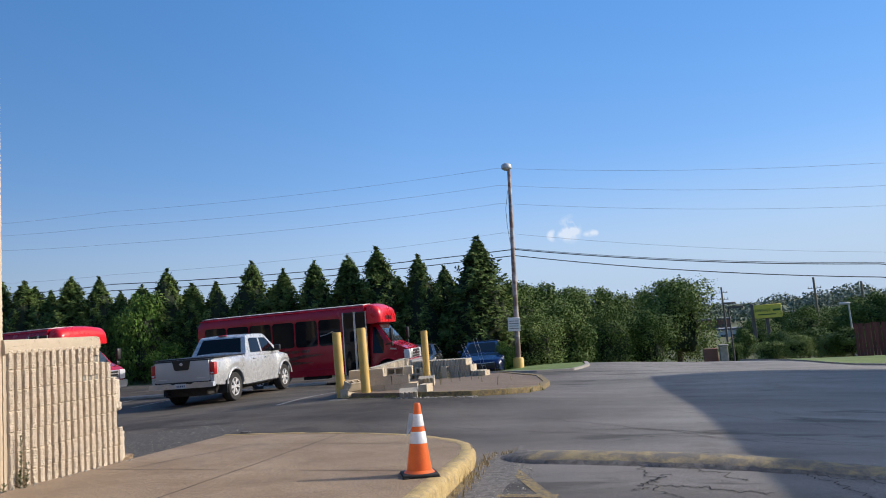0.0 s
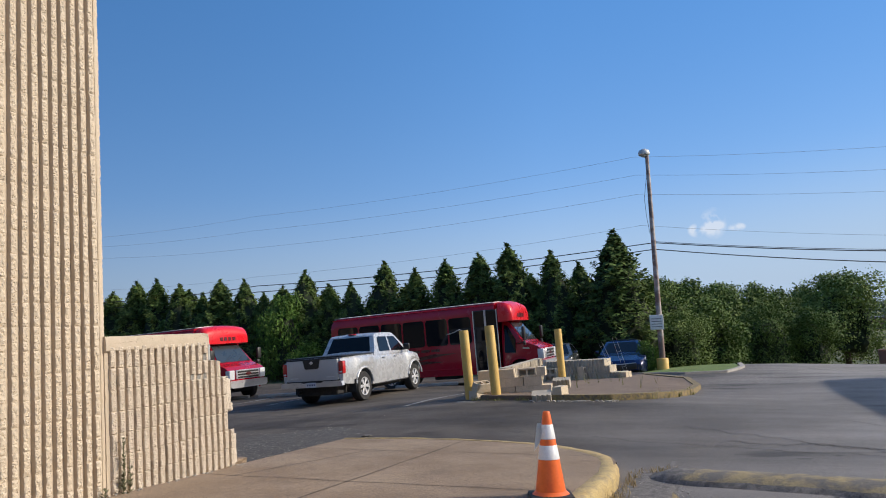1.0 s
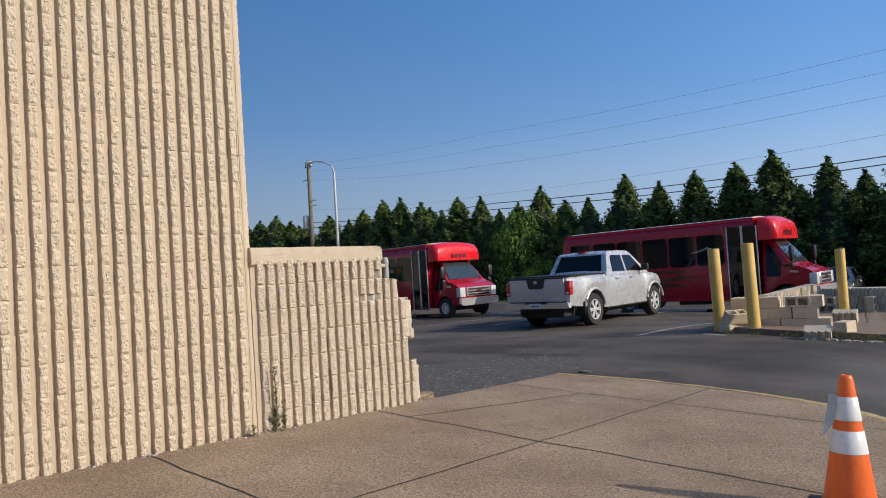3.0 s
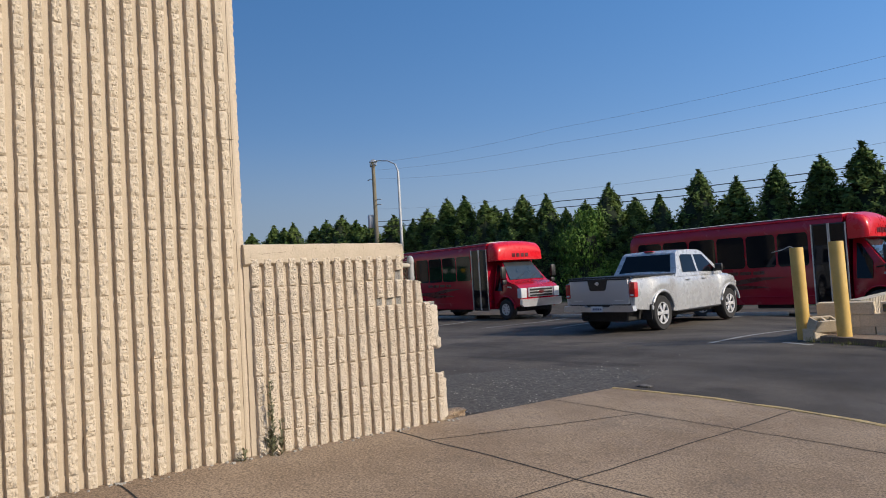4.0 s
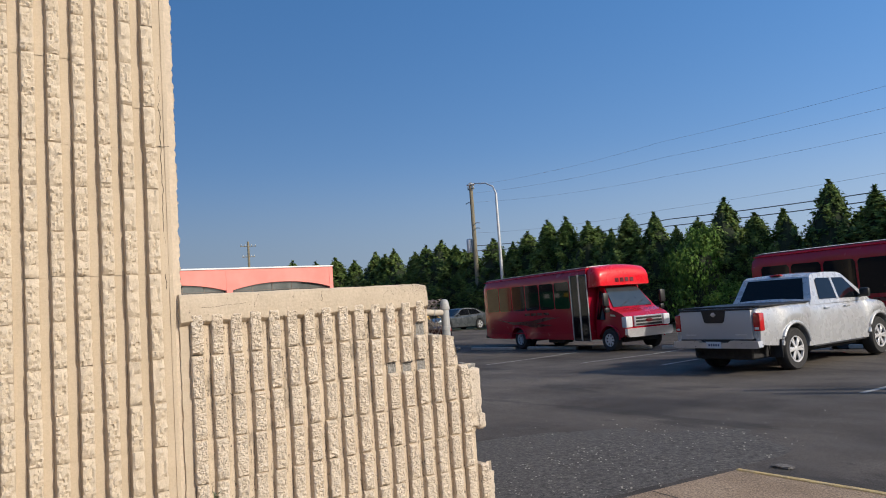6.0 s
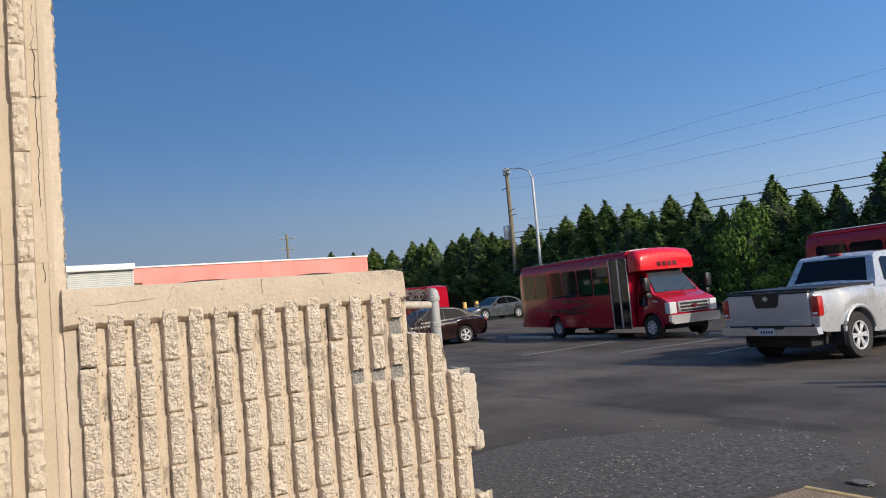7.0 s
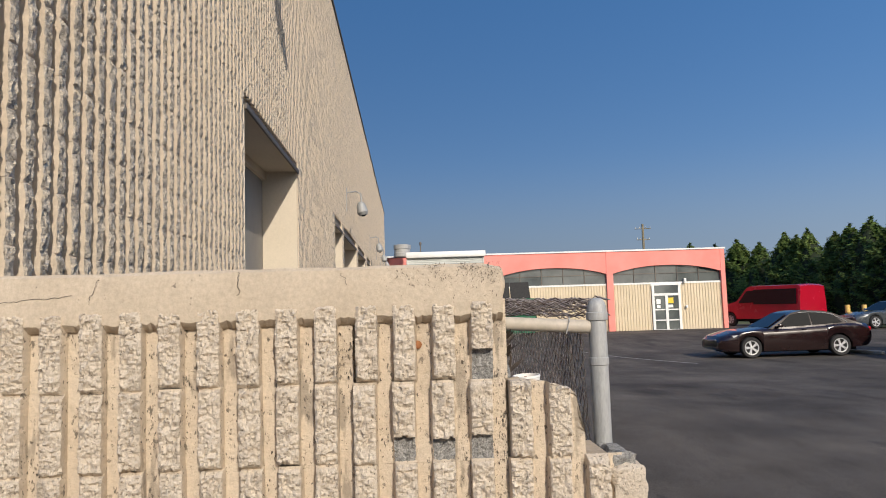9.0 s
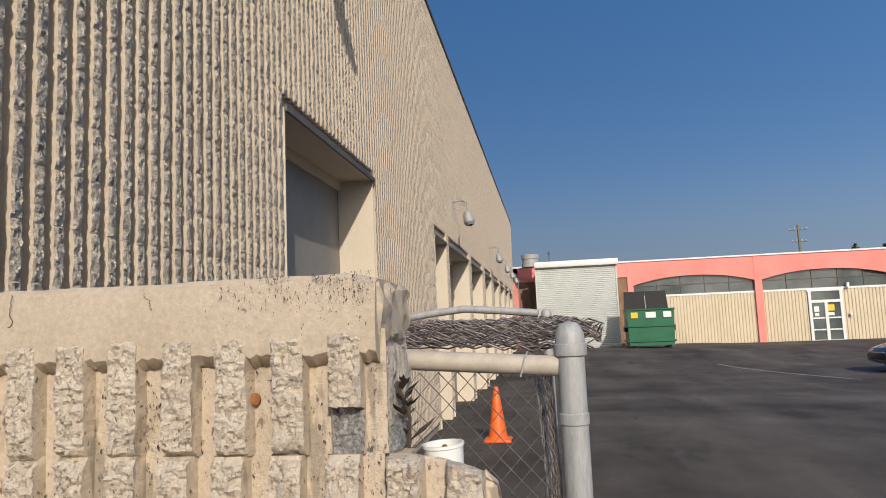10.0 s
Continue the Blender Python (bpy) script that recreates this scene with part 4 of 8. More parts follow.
    box(bm, WB - 0.45, WB + 0.45, -0.64, 0.64, 0.30, 0.86)
    box(bm, -0.95, 3.6, -0.62, 0.62, 0.27, 0.55, 0.03)
    rod(bm, (0, -0.7, R), (0, 0.7, R), 0.06)
    rod(bm, (WB, -0.7, R), (WB, 0.7, R), 0.05)
    rod(bm, (-1.12, 0.45, 0.37), (-0.5, 0.45, 0.38), 0.035)
    part("chassis", bm, M["rubber"], t)
    for s in (-1, 1):
        bm = bmesh.new()
        box(bm, 3.80, 3.99, s * 0.60 - 0.14, s * 0.60 + 0.08, 0.80, 0.97, 0.03)
        part("headlamp", bm, M["lamp_clear"], body)
        for x in (0, WB):
            wheel(t, x, s * 0.79, R, R, 0.25, 6, 0.62)
    return t


def minibus(m, label):
    """A cutaway coach: a long box body behind a van's cab."""
    t = thing("minibus", m, label, "minibus", "red minibuses")
    L, H, W = 6.88, 2.92, 1.19
    WR, WF, R = 2.45, 7.52, 0.39
    xs = stations(0, L, 0.25, (WR,), 0.5)
    sill = curve_of([(0, 0.52), (0.4, 0.42), (L, 0.40)])
    zb = arched(sill, (WR,), 0.5, R)
    top = curve_of([(0, 2.70), (0.06, 2.82), (0.2, 2.86), (L - 0.2, H), (L, H - 0.01)])
    hw = lambda x, u: W - 0.02 * (1 - u) - (0.0 if u < 0.88 else 0.10 * ((u - 0.88) / 0.12) ** 2) - (0.05 if x < 0.03 else 0)
    bm = bmesh.new()
    hull(bm, xs, zb, top, hw, rows=14, crown=0.07)
    body = part("body", bm, M["bus_red"], t, smooth=32)
    bm = bmesh.new()
    hull(bm, [0.1, 0.2, 1, 2, 3, 4, 5, L - 0.2], lambda x: top(x) + 0.028, lambda x: top(x) + 0.033, lambda x, u: W - 0.14, rows=1, crown=0.058)
    part("roof_panel", bm, M["roof_white"], body, "faded pale roof")
    bm = bmesh.new()
    for s in (-1, 1):
        tube(bm, [(0.1, s * (W - 0.05), 2.80), (L * 0.5, s * (W - 0.05), 2.84), (L - 0.1, s * (W - 0.05), 2.865)], 0.018, 6)
    part("gutter", bm, M["bus_brow"], body)
    yy = lambda x, z: W - 0.01
    for s in (-1, 1):
        for k in range(6):
            a = 0.34 + 0.925 * k
            if s > 0 or a + 0.87 < 5.95:
                bm = bmesh.new()
                prism(bm, [(a, 1.60), (a + 0.06, 1.53), (a + 0.80, 1.53), (a + 0.86, 1.60), (a + 0.86, 2.42), (a + 0.80, 2.50), (a + 0.06, 2.50), (a, 2.42)], 0.014, lambda x, z, h: Vector((x, s * (W - 0.012 + h), z)))
                w = part("window", bm, M["glass_dark"], body, smooth=None)
        # swept dark graphic along the flank
        for pts in ([(1.0, 1.20), (2.2, 0.98), (3.6, 1.00), (4.5, 1.14), (5.2, 1.22), (4.3, 1.24), (3.4, 1.12), (2.2, 1.08)], [(2.4, 1.02), (3.6, 0.86), (4.7, 0.93), (4.0, 1.0)]):
            bm = bmesh.new()
            prism(bm, pts, 0.006, lambda x, z, h: Vector((x, s * (W - 0.008 + h), z)))
            part("graphic", bm, M["swoosh"], body, "dark swept stripe", smooth=None)
        for a, b in ((3.0, 3.34), (3.4, 3.74), (3.8, 4.14), (4.2, 4.54)):
            bm = bmesh.new()
            prism(bm, [(a, 1.32), (b, 1.32), (b, 1.42), (a, 1.42)], 0.006, lambda x, z, h: Vector((x, s * (W - 0.008 + h), z)))
            part("lettering_bar", bm, M["swoosh"], body, smooth=None)
        bm = bmesh.new()
        tube(bm, [(WR + 0.51 * math.cos(a), s * (W - 0.005), R + 0.51 * math.sin(a)) for a in np.linspace(0.02, math.pi - 0.02, 15)], 0.022, 6)
        part("wheel_arch", bm, M["bus_red"], body)
        bm = bmesh.new()
        box(bm, 0.35, L, s * (W - 0.02) - 0.012, s * (W - 0.02) + 0.012, 0.62, 0.66, 0.006)
        part("rub_rail", bm, M["bus_red"], body)
        bm = bmesh.new()
        box(bm, -0.03, 0.03, s * 0.95 - 0.06, s * 0.95 + 0.06, 0.95, 1.35, 0.01)
        part("tail_lamp", bm, M["tail_red"], body)
    bm = bmesh.new()
    prism(bm, [(-0.75, 1.5), (0.75, 1.5), (0.75, 2.35), (-0.75, 2.35)], 0.012, lambda a, b, h: Vector((-0.004 - h, a, b)))
    part("rear_window", bm, M["glass_dark"], body, smooth=None)
    bm = bmesh.new()
    box(bm, -0.14, 0.03, -1.1, 1.1, 0.42, 0.6, 0.03)
    part("rear_bumper", bm, M["black"], body)
    # folding entry door on the kerb side
    bm = bmesh.new()
    prism(bm, [(5.95, 0.36), (6.83, 0.36), (6.83, 2.70), (5.95, 2.70)], 0.02, lambda x, z, h: Vector((x, -(W - 0.012 + h), z)))
    door = part("entry_door", bm, M["black"], t, "dark double-leaf entry door", smooth=None)
    for a, b in ((6.00, 6.36), (6.42, 6.78)):
        bm = bmesh.new()
        prism(bm, [(a, 0.46), (b, 0.46), (b, 2.66), (a, 2.66)], 0.01, lambda x, z, h: Vector((x, -(W + 0.009 + h), z)))
        part("door_glass", bm, M["glass_dark"], door, smooth=None)
    for x in (5.94, 6.372, 6.412, 6.83):
        bm = bmesh.new()
        box(bm, x - 0.015, x + 0.015, -(W + 0.032), -(W + 0.005), 0.38, 2.70)
        part("door_frame", bm, M["chrome"], door, "bright aluminium door edge", smooth=None)
    # over-cab brow
    brow_t = curve_of([(L - 0.02, H - 0.01), (7.0, 2.92), (7.15, 2.88), (7.27, 2.81), (7.35, 2.72), (7.38, 2.60)])
    brow_b = curve_of([(L - 0.02, 2.22), (7.2, 2.23), (7.38, 2.25)])
    bw = lambda x, u: W - 0.02 - 0.08 * max(0, (x - 7.1) / 0.28) ** 3 - 0.13 * u ** 6
    bm = bmesh.new()
    hull(bm, [L - 0.02, 6.95, 7.03, 7.1, 7.16, 7.21, 7.26, 7.30, 7.34, 7.365, 7.38], brow_b, brow_t, bw, rows=8, crown=0.08)
    brow = part("brow", bm, M["bus_brow"], t, "bright red rounded cap over the cab", smooth=35)
    for k in range(4):
        bm = bmesh.new()
        a = -0.42 + 0.22 * k
        box(bm, 7.37, 7.395, a, a + 0.15, 2.36, 2.50)
        part("lettering_bar", bm, M["swoosh"], brow, smooth=None)
    # cab: doors, windscreen, bonnet
    cab_t = curve_of([(L - 0.02, 2.25), (7.02, 2.25), (7.13, 2.2), (7.66, 1.48), (7.73, 1.42), (8.05, 1.31), (8.27, 1.20), (8.34, 1.06)])
    cab_s = curve_of([(L - 0.02, 0.45), (8.0, 0.45), (8.34, 0.6)])
    czb = arched(cab_s, (WF,), 0.48, R)
    cw = lambda x, u: (1.0 - 0.05 * max(0, (x - 7.5)) - 0.30 * u * u * max(0, (cab_t(x) - 1.45)) / 0.8) * (1 - 0.04 * (1 - u))
    bm = bmesh.new()
    hull(bm, stations(L - 0.02, 8.34, 0.09, (WF,), 0.48), czb, cab_t, cw, rows=12, crown=0.035)
    cab = part("cab", bm, M["bus_red"], t, smooth=32)
    for s in (-1, 1):
        cyy = lambda x, z: cw(x, (z - cab_s(x)) / max(0.2, cab_t(x) - cab_s(x))) + 0.004
        bm = bmesh.new()
        side_pane(bm, [(6.96, 1.10), (7.36, 1.08), (7.38, 1.55), (7.22, 1.82), (7.08, 2.06), (6.96, 2.10)], s, cyy, 0.034, 0.014)
        part("cab_window", bm, M["glass_dark"], cab, smooth=None)
        bm = bmesh.new()
        box(bm, 7.74, 7.84, s * 1.26 - 0.11, s * 1.26 + 0.11, 1.56, 2.0, 0.035, seg=2)
        box(bm, 7.74, 7.82, s * 1.22 - 0.09, s * 1.22 + 0.09, 1.34, 1.50, 0.03, seg=2)
        tube(bm, [(7.46, s * 0.96, 1.40), (7.62, s * 1.10, 1.42), (7.77, s * 1.22, 1.44), (7.79, s * 1.25, 1.62)], 0.022, 6)
        part("mirror", bm, M["black"], cab, "black mirror on an arm")
        bm = bmesh.new()
        box(bm, 8.14, 8.365, s * 0.82 - 0.15, s * 0.82 + 0.13, 0.80, 1.17, 0.03, seg=2)
        part("headlamp", bm, M["lamp_clear"], cab, "clear headlamp")
        bm = bmesh.new()
        tube(bm, [(WF + 0.49 * math.cos(a), s * 0.985, R + 0.49 * math.sin(a)) for a in np.linspace(0.02, math.pi - 0.02, 15)], 0.025, 6)
        part("wheel_arch", bm, M["bus_red"], cab)
        bm = bmesh.new()
        side_pane(bm, [(7.62, 1.20), (7.88, 1.18), (7.86, 1.24), (7.64, 1.26)], s, cyy, 0.006, 0.008)
        part("badge", bm, M["chrome"], cab, smooth=None)
    bm = bmesh.new()
    prism(bm, [(-0.86, 1.50), (0.86, 1.50), (0.70, 2.19), (-0.70, 2.19)], 0.014, lambda a, b, h: Vector((7.68 - (b - 1.50) * 0.765 + h + 0.035 * (1 - (a / 0.86) ** 2), a, b)))
    ws = part("windscreen", bm, M["glass_blue"], cab, smooth=None)
    for a in (-0.55, 0.12):
        bm = bmesh.new()
        tube(bm, [(7.74, a, 1.49), (7.64, a + 0.25, 1.62), (7.58, a + 0.45, 1.70)], 0.009, 5)
        part("wiper", bm, M["black"], cab)
    bm = bmesh.new()
    box(bm, 8.30, 8.37, -0.62, 0.62, 0.82, 1.17, 0.02)
    grille = part("grille", bm, M["chrome"], t, "chrome grille")
    for k in range(3):
        bm = bmesh.new()
        box(bm, 8.36, 8.378, -0.56, 0.56, 0.845 + 0.105 * k, 0.91 + 0.105 * k)
        part("grille_slot", bm, M["black"], grille, smooth=None)
    bm = bmesh.new()
    lathe(bm, [(0.10, 0), (0.10, 0.012), (0.07, 0.018)], 20, pose(8.378, 0, 1.0, 0, 90, 0) @ Matrix.Diagonal((0.6, 1.5, 1, 1)))
    part("badge", bm, M["swoosh"], grille)
    bm = bmesh.new()
    prism(bm, [(-1.0, 0.56), (-0.98, 0.76), (0.98, 0.76), (1.0, 0.56), (0.9, 0.48), (-0.9, 0.48)], 0.16, lambda a, b, h: Vector((8.30 + h * (1 - 0.25 * abs(a) ** 3), a, b)))
    part("bumper", bm, M["chrome"], t, "chrome front bumper", smooth=30)
    bm = bmesh.new()
    box(bm, WR - 0.49, WR + 0.49, -0.80, 0.80, 0.30, 0.88)
    box(bm, WF - 0.47, WF + 0.47, -0.72, 0.72, 0.30, 0.86)
    box(bm, 0.3, 8.1, -0.5, 0.5, 0.36, 0.55, 0.03)
    rod(bm, (WR, -1.0, R), (WR, 1.0, R), 0.09)
    rod(bm, (WF, -0.9, R), (WF, 0.9, R), 0.06)
    box(bm, 4.2, 5.2, -1.05, -0.65, 0.28, 0.5, 0.03)
    part("chassis", bm, M["rubber"], t)
    for s in (-1, 1):
        wheel(t, WR, s * 0.98, R, R, 0.25, 8, 0.56, "alloy", False)
        wheel(t, WR, s * 0.70, R, R, 0.23, 8, 0.56, "alloy", False)
        wheel(t, WF, s * 0.88, R, R, 0.25, 8, 0.56, "alloy", False)
    return t


def car(name, m, paint, label, category="car", group="", WB=2.83, L0=-1.08, L1=3.84, H=1.46, W=0.925, R=0.335, coupe=False):
    t = thing(name, m, label, category, group)
    sill = curve_of([(L0, 0.46), (L0 + 0.15, 0.30), (0.5, 0.22), (WB - 0.5, 0.22), (L1 - 0.2, 0.24), (L1, 0.34)])
    zb = arched(sill, (0, WB), R + 0.055, R)
    belt = curve_of([(L0, 0.84), (L0 + 0.06, 0.98), (-0.55, 1.035), (0.3, 1.0), (1.9, 0.93), (WB - 0.35, 0.92), (WB + 0.35, 0.84), (L1 - 0.12, 0.68), (L1, 0.52)])

    def hw(x, u):
        tail = 0.20 * max(0, (x - (WB + 0.35)) / (L1 - WB - 0.35)) ** 2 + 0.14 * max(0, (-0.45 - x) / (-0.45 - L0)) ** 2
        return W * (0.93 + 0.07 * math.sin(math.pi * min(1.0, 0.12 + 0.7 * u))) - tail - 0.10 * max(0, u - 0.8) ** 2 / 0.04
    bm = bmesh.new()
    hull(bm, stations(L0, L1, 0.1, (0, WB), R + 0.055), zb, belt, hw, rows=10, crown=0.035)
    body = part("body", bm, paint, t, smooth=35)
    roof = curve_of([(-0.78, 0.99), (-0.5, 1.10), (0.05, H - 0.10), (0.35, H - 0.03), (0.8, H), (1.15, H - 0.01), (1.4, H - 0.07), (2.25, 0.90)])
    gw = lambda x, u: W - 0.075 - 0.235 * u ** 1.2 * max(0, roof(x) - 0.95) / (H - 0.95)
    bm = bmesh.new()
    hull(bm, [-0.78, -0.6, -0.4, -0.2, 0.05, 0.2, 0.35, 0.55, 0.8, 1.0, 1.15, 1.28, 1.4, 1.6, 1.8, 2.0, 2.15, 2.25], lambda x: 0.90, roof, gw, rows=7, crown=0.02)
    cabin = part("cabin", bm, paint, t, smooth=30)
    gy = lambda x, z: W - 0.075 - 0.235 * (max(0.0, z - 0.90) / max(0.05, roof(x) - 0.90)) ** 1.2 * max(0, roof(x) - 0.95) / (H - 0.95)
    for s in (-1, 1):
        panes = [[(0.85, 1.0), (1.98, 0.955), (1.42, H - 0.12), (1.15, H - 0.075), (0.85, H - 0.065)], [(-0.18, 1.06), (0.80, 1.0), (0.80, H - 0.065), (0.4, H - 0.085), (0.12, H - 0.15)]]
        for pts in panes:
            bm = bmesh.new()
            side_pane(bm, pts, s, gy, 0.012, 0.012)
            part("window", bm, M["glass_dark"], cabin, smooth=None)
        bm = bmesh.new()
        tube(bm, [(x, s * (gy(x, z) + 0.018), z) for x, z in ((-0.32, 1.07), (0.1, H - 0.14), (0.42, H - 0.07), (0.85, H - 0.05), (1.16, H - 0.06))], 0.009, 5)
        part("window_trim", bm, M["chrome"], cabin)
        for x in (0.20, 1.05):
            bm = bmesh.new()
            box(bm, x, x + 0.16, s * (W + 0.0) - 0.02, s * W + 0.02, 0.86, 0.885, 0.008)
            part("door_handle", bm, paint, body)
        for pts in ([(0.82, 0.32), (0.832, 0.32), (0.832, 0.93), (0.82, 0.93)], [(1.95, 0.40), (1.962, 0.40), (1.992, 0.88), (1.98, 0.88)]):
            bm = bmesh.new()
            side_pane(bm, pts, s, lambda x, z: hw(x, (z - sill(x)) / (belt(x) - sill(x))), 0.0, 0.007)
            part("door_seam", bm, M["black"], body, smooth=None)
        bm = bmesh.new()
        box(bm, 1.86, 1.98, s * (W + 0.06) - 0.08, s * (W + 0.06) + 0.08, 0.95, 1.06, 0.03, seg=2)
        part("mirror", bm, paint, cabin)
        bm = bmesh.new()
        prism(bm, [(0.30, 0.60), (0.42, 0.60), (0.9, 0.66), (0.9, 0.74), (0.4, 0.70)], 0.20, lambda a, b, h: Vector((L1 - 0.08 - max(0, a - 0.3) * 0.62 - h, s * a, b)))
        part("headlamp", bm, M["lamp_clear"], body, smooth=None)
        bm = bmesh.new()
        box(bm, L0 - 0.01, L0 + 0.12, s * (W - 0.28) - 0.16, s * (W - 0.28) + 0.14, 0.76, 0.9, 0.02)
        part("tail_lamp", bm, M["tail_red"], body)
        for x in (0, WB):
            wheel(t, x, s * (W - 0.10), R, R, 0.22, 5, 0.68)
    bm = bmesh.new()
    prism(bm, [(-0.70, 0.96), (0.70, 0.96), (0.53, H - 0.075), (-0.53, H - 0.075)], 0.012, lambda a, b, h: Vector((2.19 - (b - 0.96) * 1.72 + h + 0.05 * (1 - (a / 0.7) ** 2), a, b)))
    part("windscreen", bm, M["glass_dark"], cabin, smooth=None)
    bm = bmesh.new()
    prism(bm, [(-0.66, 1.07), (0.66, 1.07), (0.52, H - 0.11), (-0.52, H - 0.11)], 0.012, lambda a, b, h: Vector((-0.56 + (b - 1.07) * 2.2 - h, a, b)))
    part("rear_window", bm, M["glass_dark"], cabin, smooth=None)
    bm = bmesh.new()
    box(bm, L1 - 0.14, L1 + 0.005, -0.56, 0.56, 0.36, 0.60, 0.04, seg=2)
    grille = part("grille", bm, M["black"], body)
    bm = bmesh.new()
    tube(bm, [(L1 - 0.01, -0.54, 0.60), (L1 + 0.015, 0, 0.57), (L1 - 0.01, 0.54, 0.60)], 0.012, 6)
    part("grille_trim", bm, M["chrome"], grille)
    bm = bmesh.new()
    for c in (0, WB):
        box(bm, c - R - 0.04, c + R + 0.04, -W + 0.22, W - 0.22, 0.2, 0.70)
    box(bm, L0 + 0.4, L1 - 0.4, -0.6, 0.6, 0.17, 0.40, 0.03)
    rod(bm, (0, -0.8, R), (0, 0.8, R), 0.04)
    rod(bm, (WB, -0.8, R), (WB, 0.8, R), 0.04)
    part("underbody", bm, M["rubber"], t)
    return t


def van(m, label):
    t = thing("van", m, label, "van")
    xs = stations(-1.1, 4.2, 0.15, (0, 3.5), 0.42)
    zb = arched(curve_of([(-1.1, 0.42), (4.2, 0.38)]), (0, 3.5), 0.42, 0.36)
    top = curve_of([(-1.1, 1.98), (-1.0, 2.06), (2.1, 2.08), (2.35, 2.0), (3.1, 1.32), (3.9, 1.15), (4.2, 0.85)])
    hw = lambda x, u: 0.98 - 0.12 * u * u - 0.10 * max(0, (x - 3) / 1.2) ** 2
    bm = bmesh.new()
    hull(bm, xs, zb, top, hw, rows=9, crown=0.05)
    body = part("body", bm, M["bus_red"], t, smooth=35)
    for s in (-1, 1):
        for a, b in ((-0.92, -0.02), (-0.01, 0.89), (0.90, 1.80)):
            bm = bmesh.new()
            side_pane(bm, [(a, 1.15), (b, 1.15), (b, 1.90), (a, 1.90)], s, lambda x, z: 0.98 - 0.12 * ((z - 0.4) / 1.65) ** 2, 0.06, 0.012)
            part("window", bm, M["glass_dark"], body, smooth=None)
        bm = bmesh.new()
        side_pane(bm, [(1.81, 1.25), (2.85, 1.22), (2.3, 1.84), (1.81, 1.86)], s, lambda x, z: 0.97 - 0.12 * ((z - 0.4) / 1.6) ** 2, 0.06, 0.012)
        part("window", bm, M["glass_dark"], body, smooth=None)
        for x in (0, 3.5):
            wheel(t, x, s * 0.84, 0.36, 0.36, 0.24, 6, 0.6)
    bm = bmesh.new()
    box(bm, -0.8, 3.9, -0.6, 0.6, 0.25, 0.5, 0.03)
    rod(bm, (0, -0.8, 0.36), (0, 0.8, 0.36), 0.05)
    rod(bm, (3.5, -0.8, 0.36), (3.5, 0.8, 0.36), 0.05)
    part("underbody", bm, M["rubber"], t)
    return t


def stand(x, y, heading, lift=0.0):
    """A place on the ground for a vehicle: the pose leans with the slope."""
    h = radians(heading)
    e = 1.3
    fx, fy = math.cos(h), math.sin(h)
    pitch = math.atan2(G(x + fx * 2 * e, y + fy * 2 * e) - G(x, y), 2 * e)
    return Matrix.Translation((x, y, G(x, y) + lift)) @ Matrix.Rotation(h, 4, "Z") @ Matrix.Rotation(-pitch, 4, "Y")


def at_rest(x, y, z, heading, sx=1.0, sz=1.0):
    return Matrix.Translation((x, y, z)) @ Matrix.Rotation(radians(heading), 4, "Z") @ Matrix.Diagonal((sx, 1, sz, 1))


pickup(at_rest(-10.52, 18.26, G(-10.5, 19.8), 89.5))
minibus(at_rest(-25.62, 24.52, G(-22, 24.2), -5.4, 0.965, 0.957), "red minibus with dark windows parked along the tree row")
minibus(at_rest(-14.43, 25.86, G(-10, 26), 0.5, 0.965, 0.957), "red minibus with dark windows parked behind the silver pickup")
car("sedan", at_rest(-27.08, 20.94, G(-27.1, 19.6), -92.2), M["maroon"], "dark maroon four-door saloon car parked on the asphalt", "sedan")
car("sedan", stand(-41.5, 34.2, -85.0), M["grey_car"], "grey saloon car parked by the yellow posts", "sedan")
car("sedan", stand(-8.1, 34.9, -84.0), M["grey_car"], "grey car parked behind the stacked blocks", "sedan")
car("coupe", at_rest(-4.66, 32.2, G(-4.9, 30.6), -85.0), M["blue_car"], "deep blue coupe parked beside the lawn", "car", H=1.40)
van(stand(-44.4, 29.4, 201.7) @ Matrix.Diagonal((1.1, 1.1, 1.16, 1)), "bright red van with dark tinted windows")


# ---- warehouse shell ----
WX, WY = -5.872, 6.272            # faces of the front wall (looks +x) and of the side wall (looks +y), behind the ribs
COURSE, PITCH = 0.2032, 0.1016
TOP = 33 * COURSE
SIDE_TURN = Matrix.Translation((WX, WY, 0)) @ Matrix.Rotation(radians(0.75), 4, "Z") @ Matrix.Translation((-WX, -WY, 0))
DOORS = [(-11.6, -9.15, 2.96), (-16.8, -15.6, 2.88), (-20.3, -17.2, 2.88), (-23.6, -20.95, 2.88), (-26.65, -24.5, 2.88), (-29.9, -27.8, 2.88), (-33.0, -31.0, 2.88), (-36.2, -34.1, 2.88), (-39.4, -37.3, 2.88)]
WALL_END = -42.0

bm = bmesh.new()
box(bm, WX - 0.24, WX - 0.006, -14.0, WY - 0.02, -0.6, TOP)
tagged(solo("wall_front", bm, M["mortar"], "cream-painted ribbed block front wall", "wall", kind="structure", smooth=None))
bm = bmesh.new()
x = WX - 0.24
for a, b, h in DOORS:
    box(bm, b, x, WY - 0.33, WY - 0.006, -0.6, TOP)
    box(bm, a, b, WY - 0.33, WY - 0.006, h, TOP)
    x = a
box(bm, WALL_END, x, WY - 0.33, WY - 0.006, -0.6, TOP)
wall_side = solo("wall_side", bm, M["mortar"], "weathered ribbed block side wall with loading doors", "wall", kind="structure", smooth=None, m=SIDE_TURN)
bm = bmesh.new()
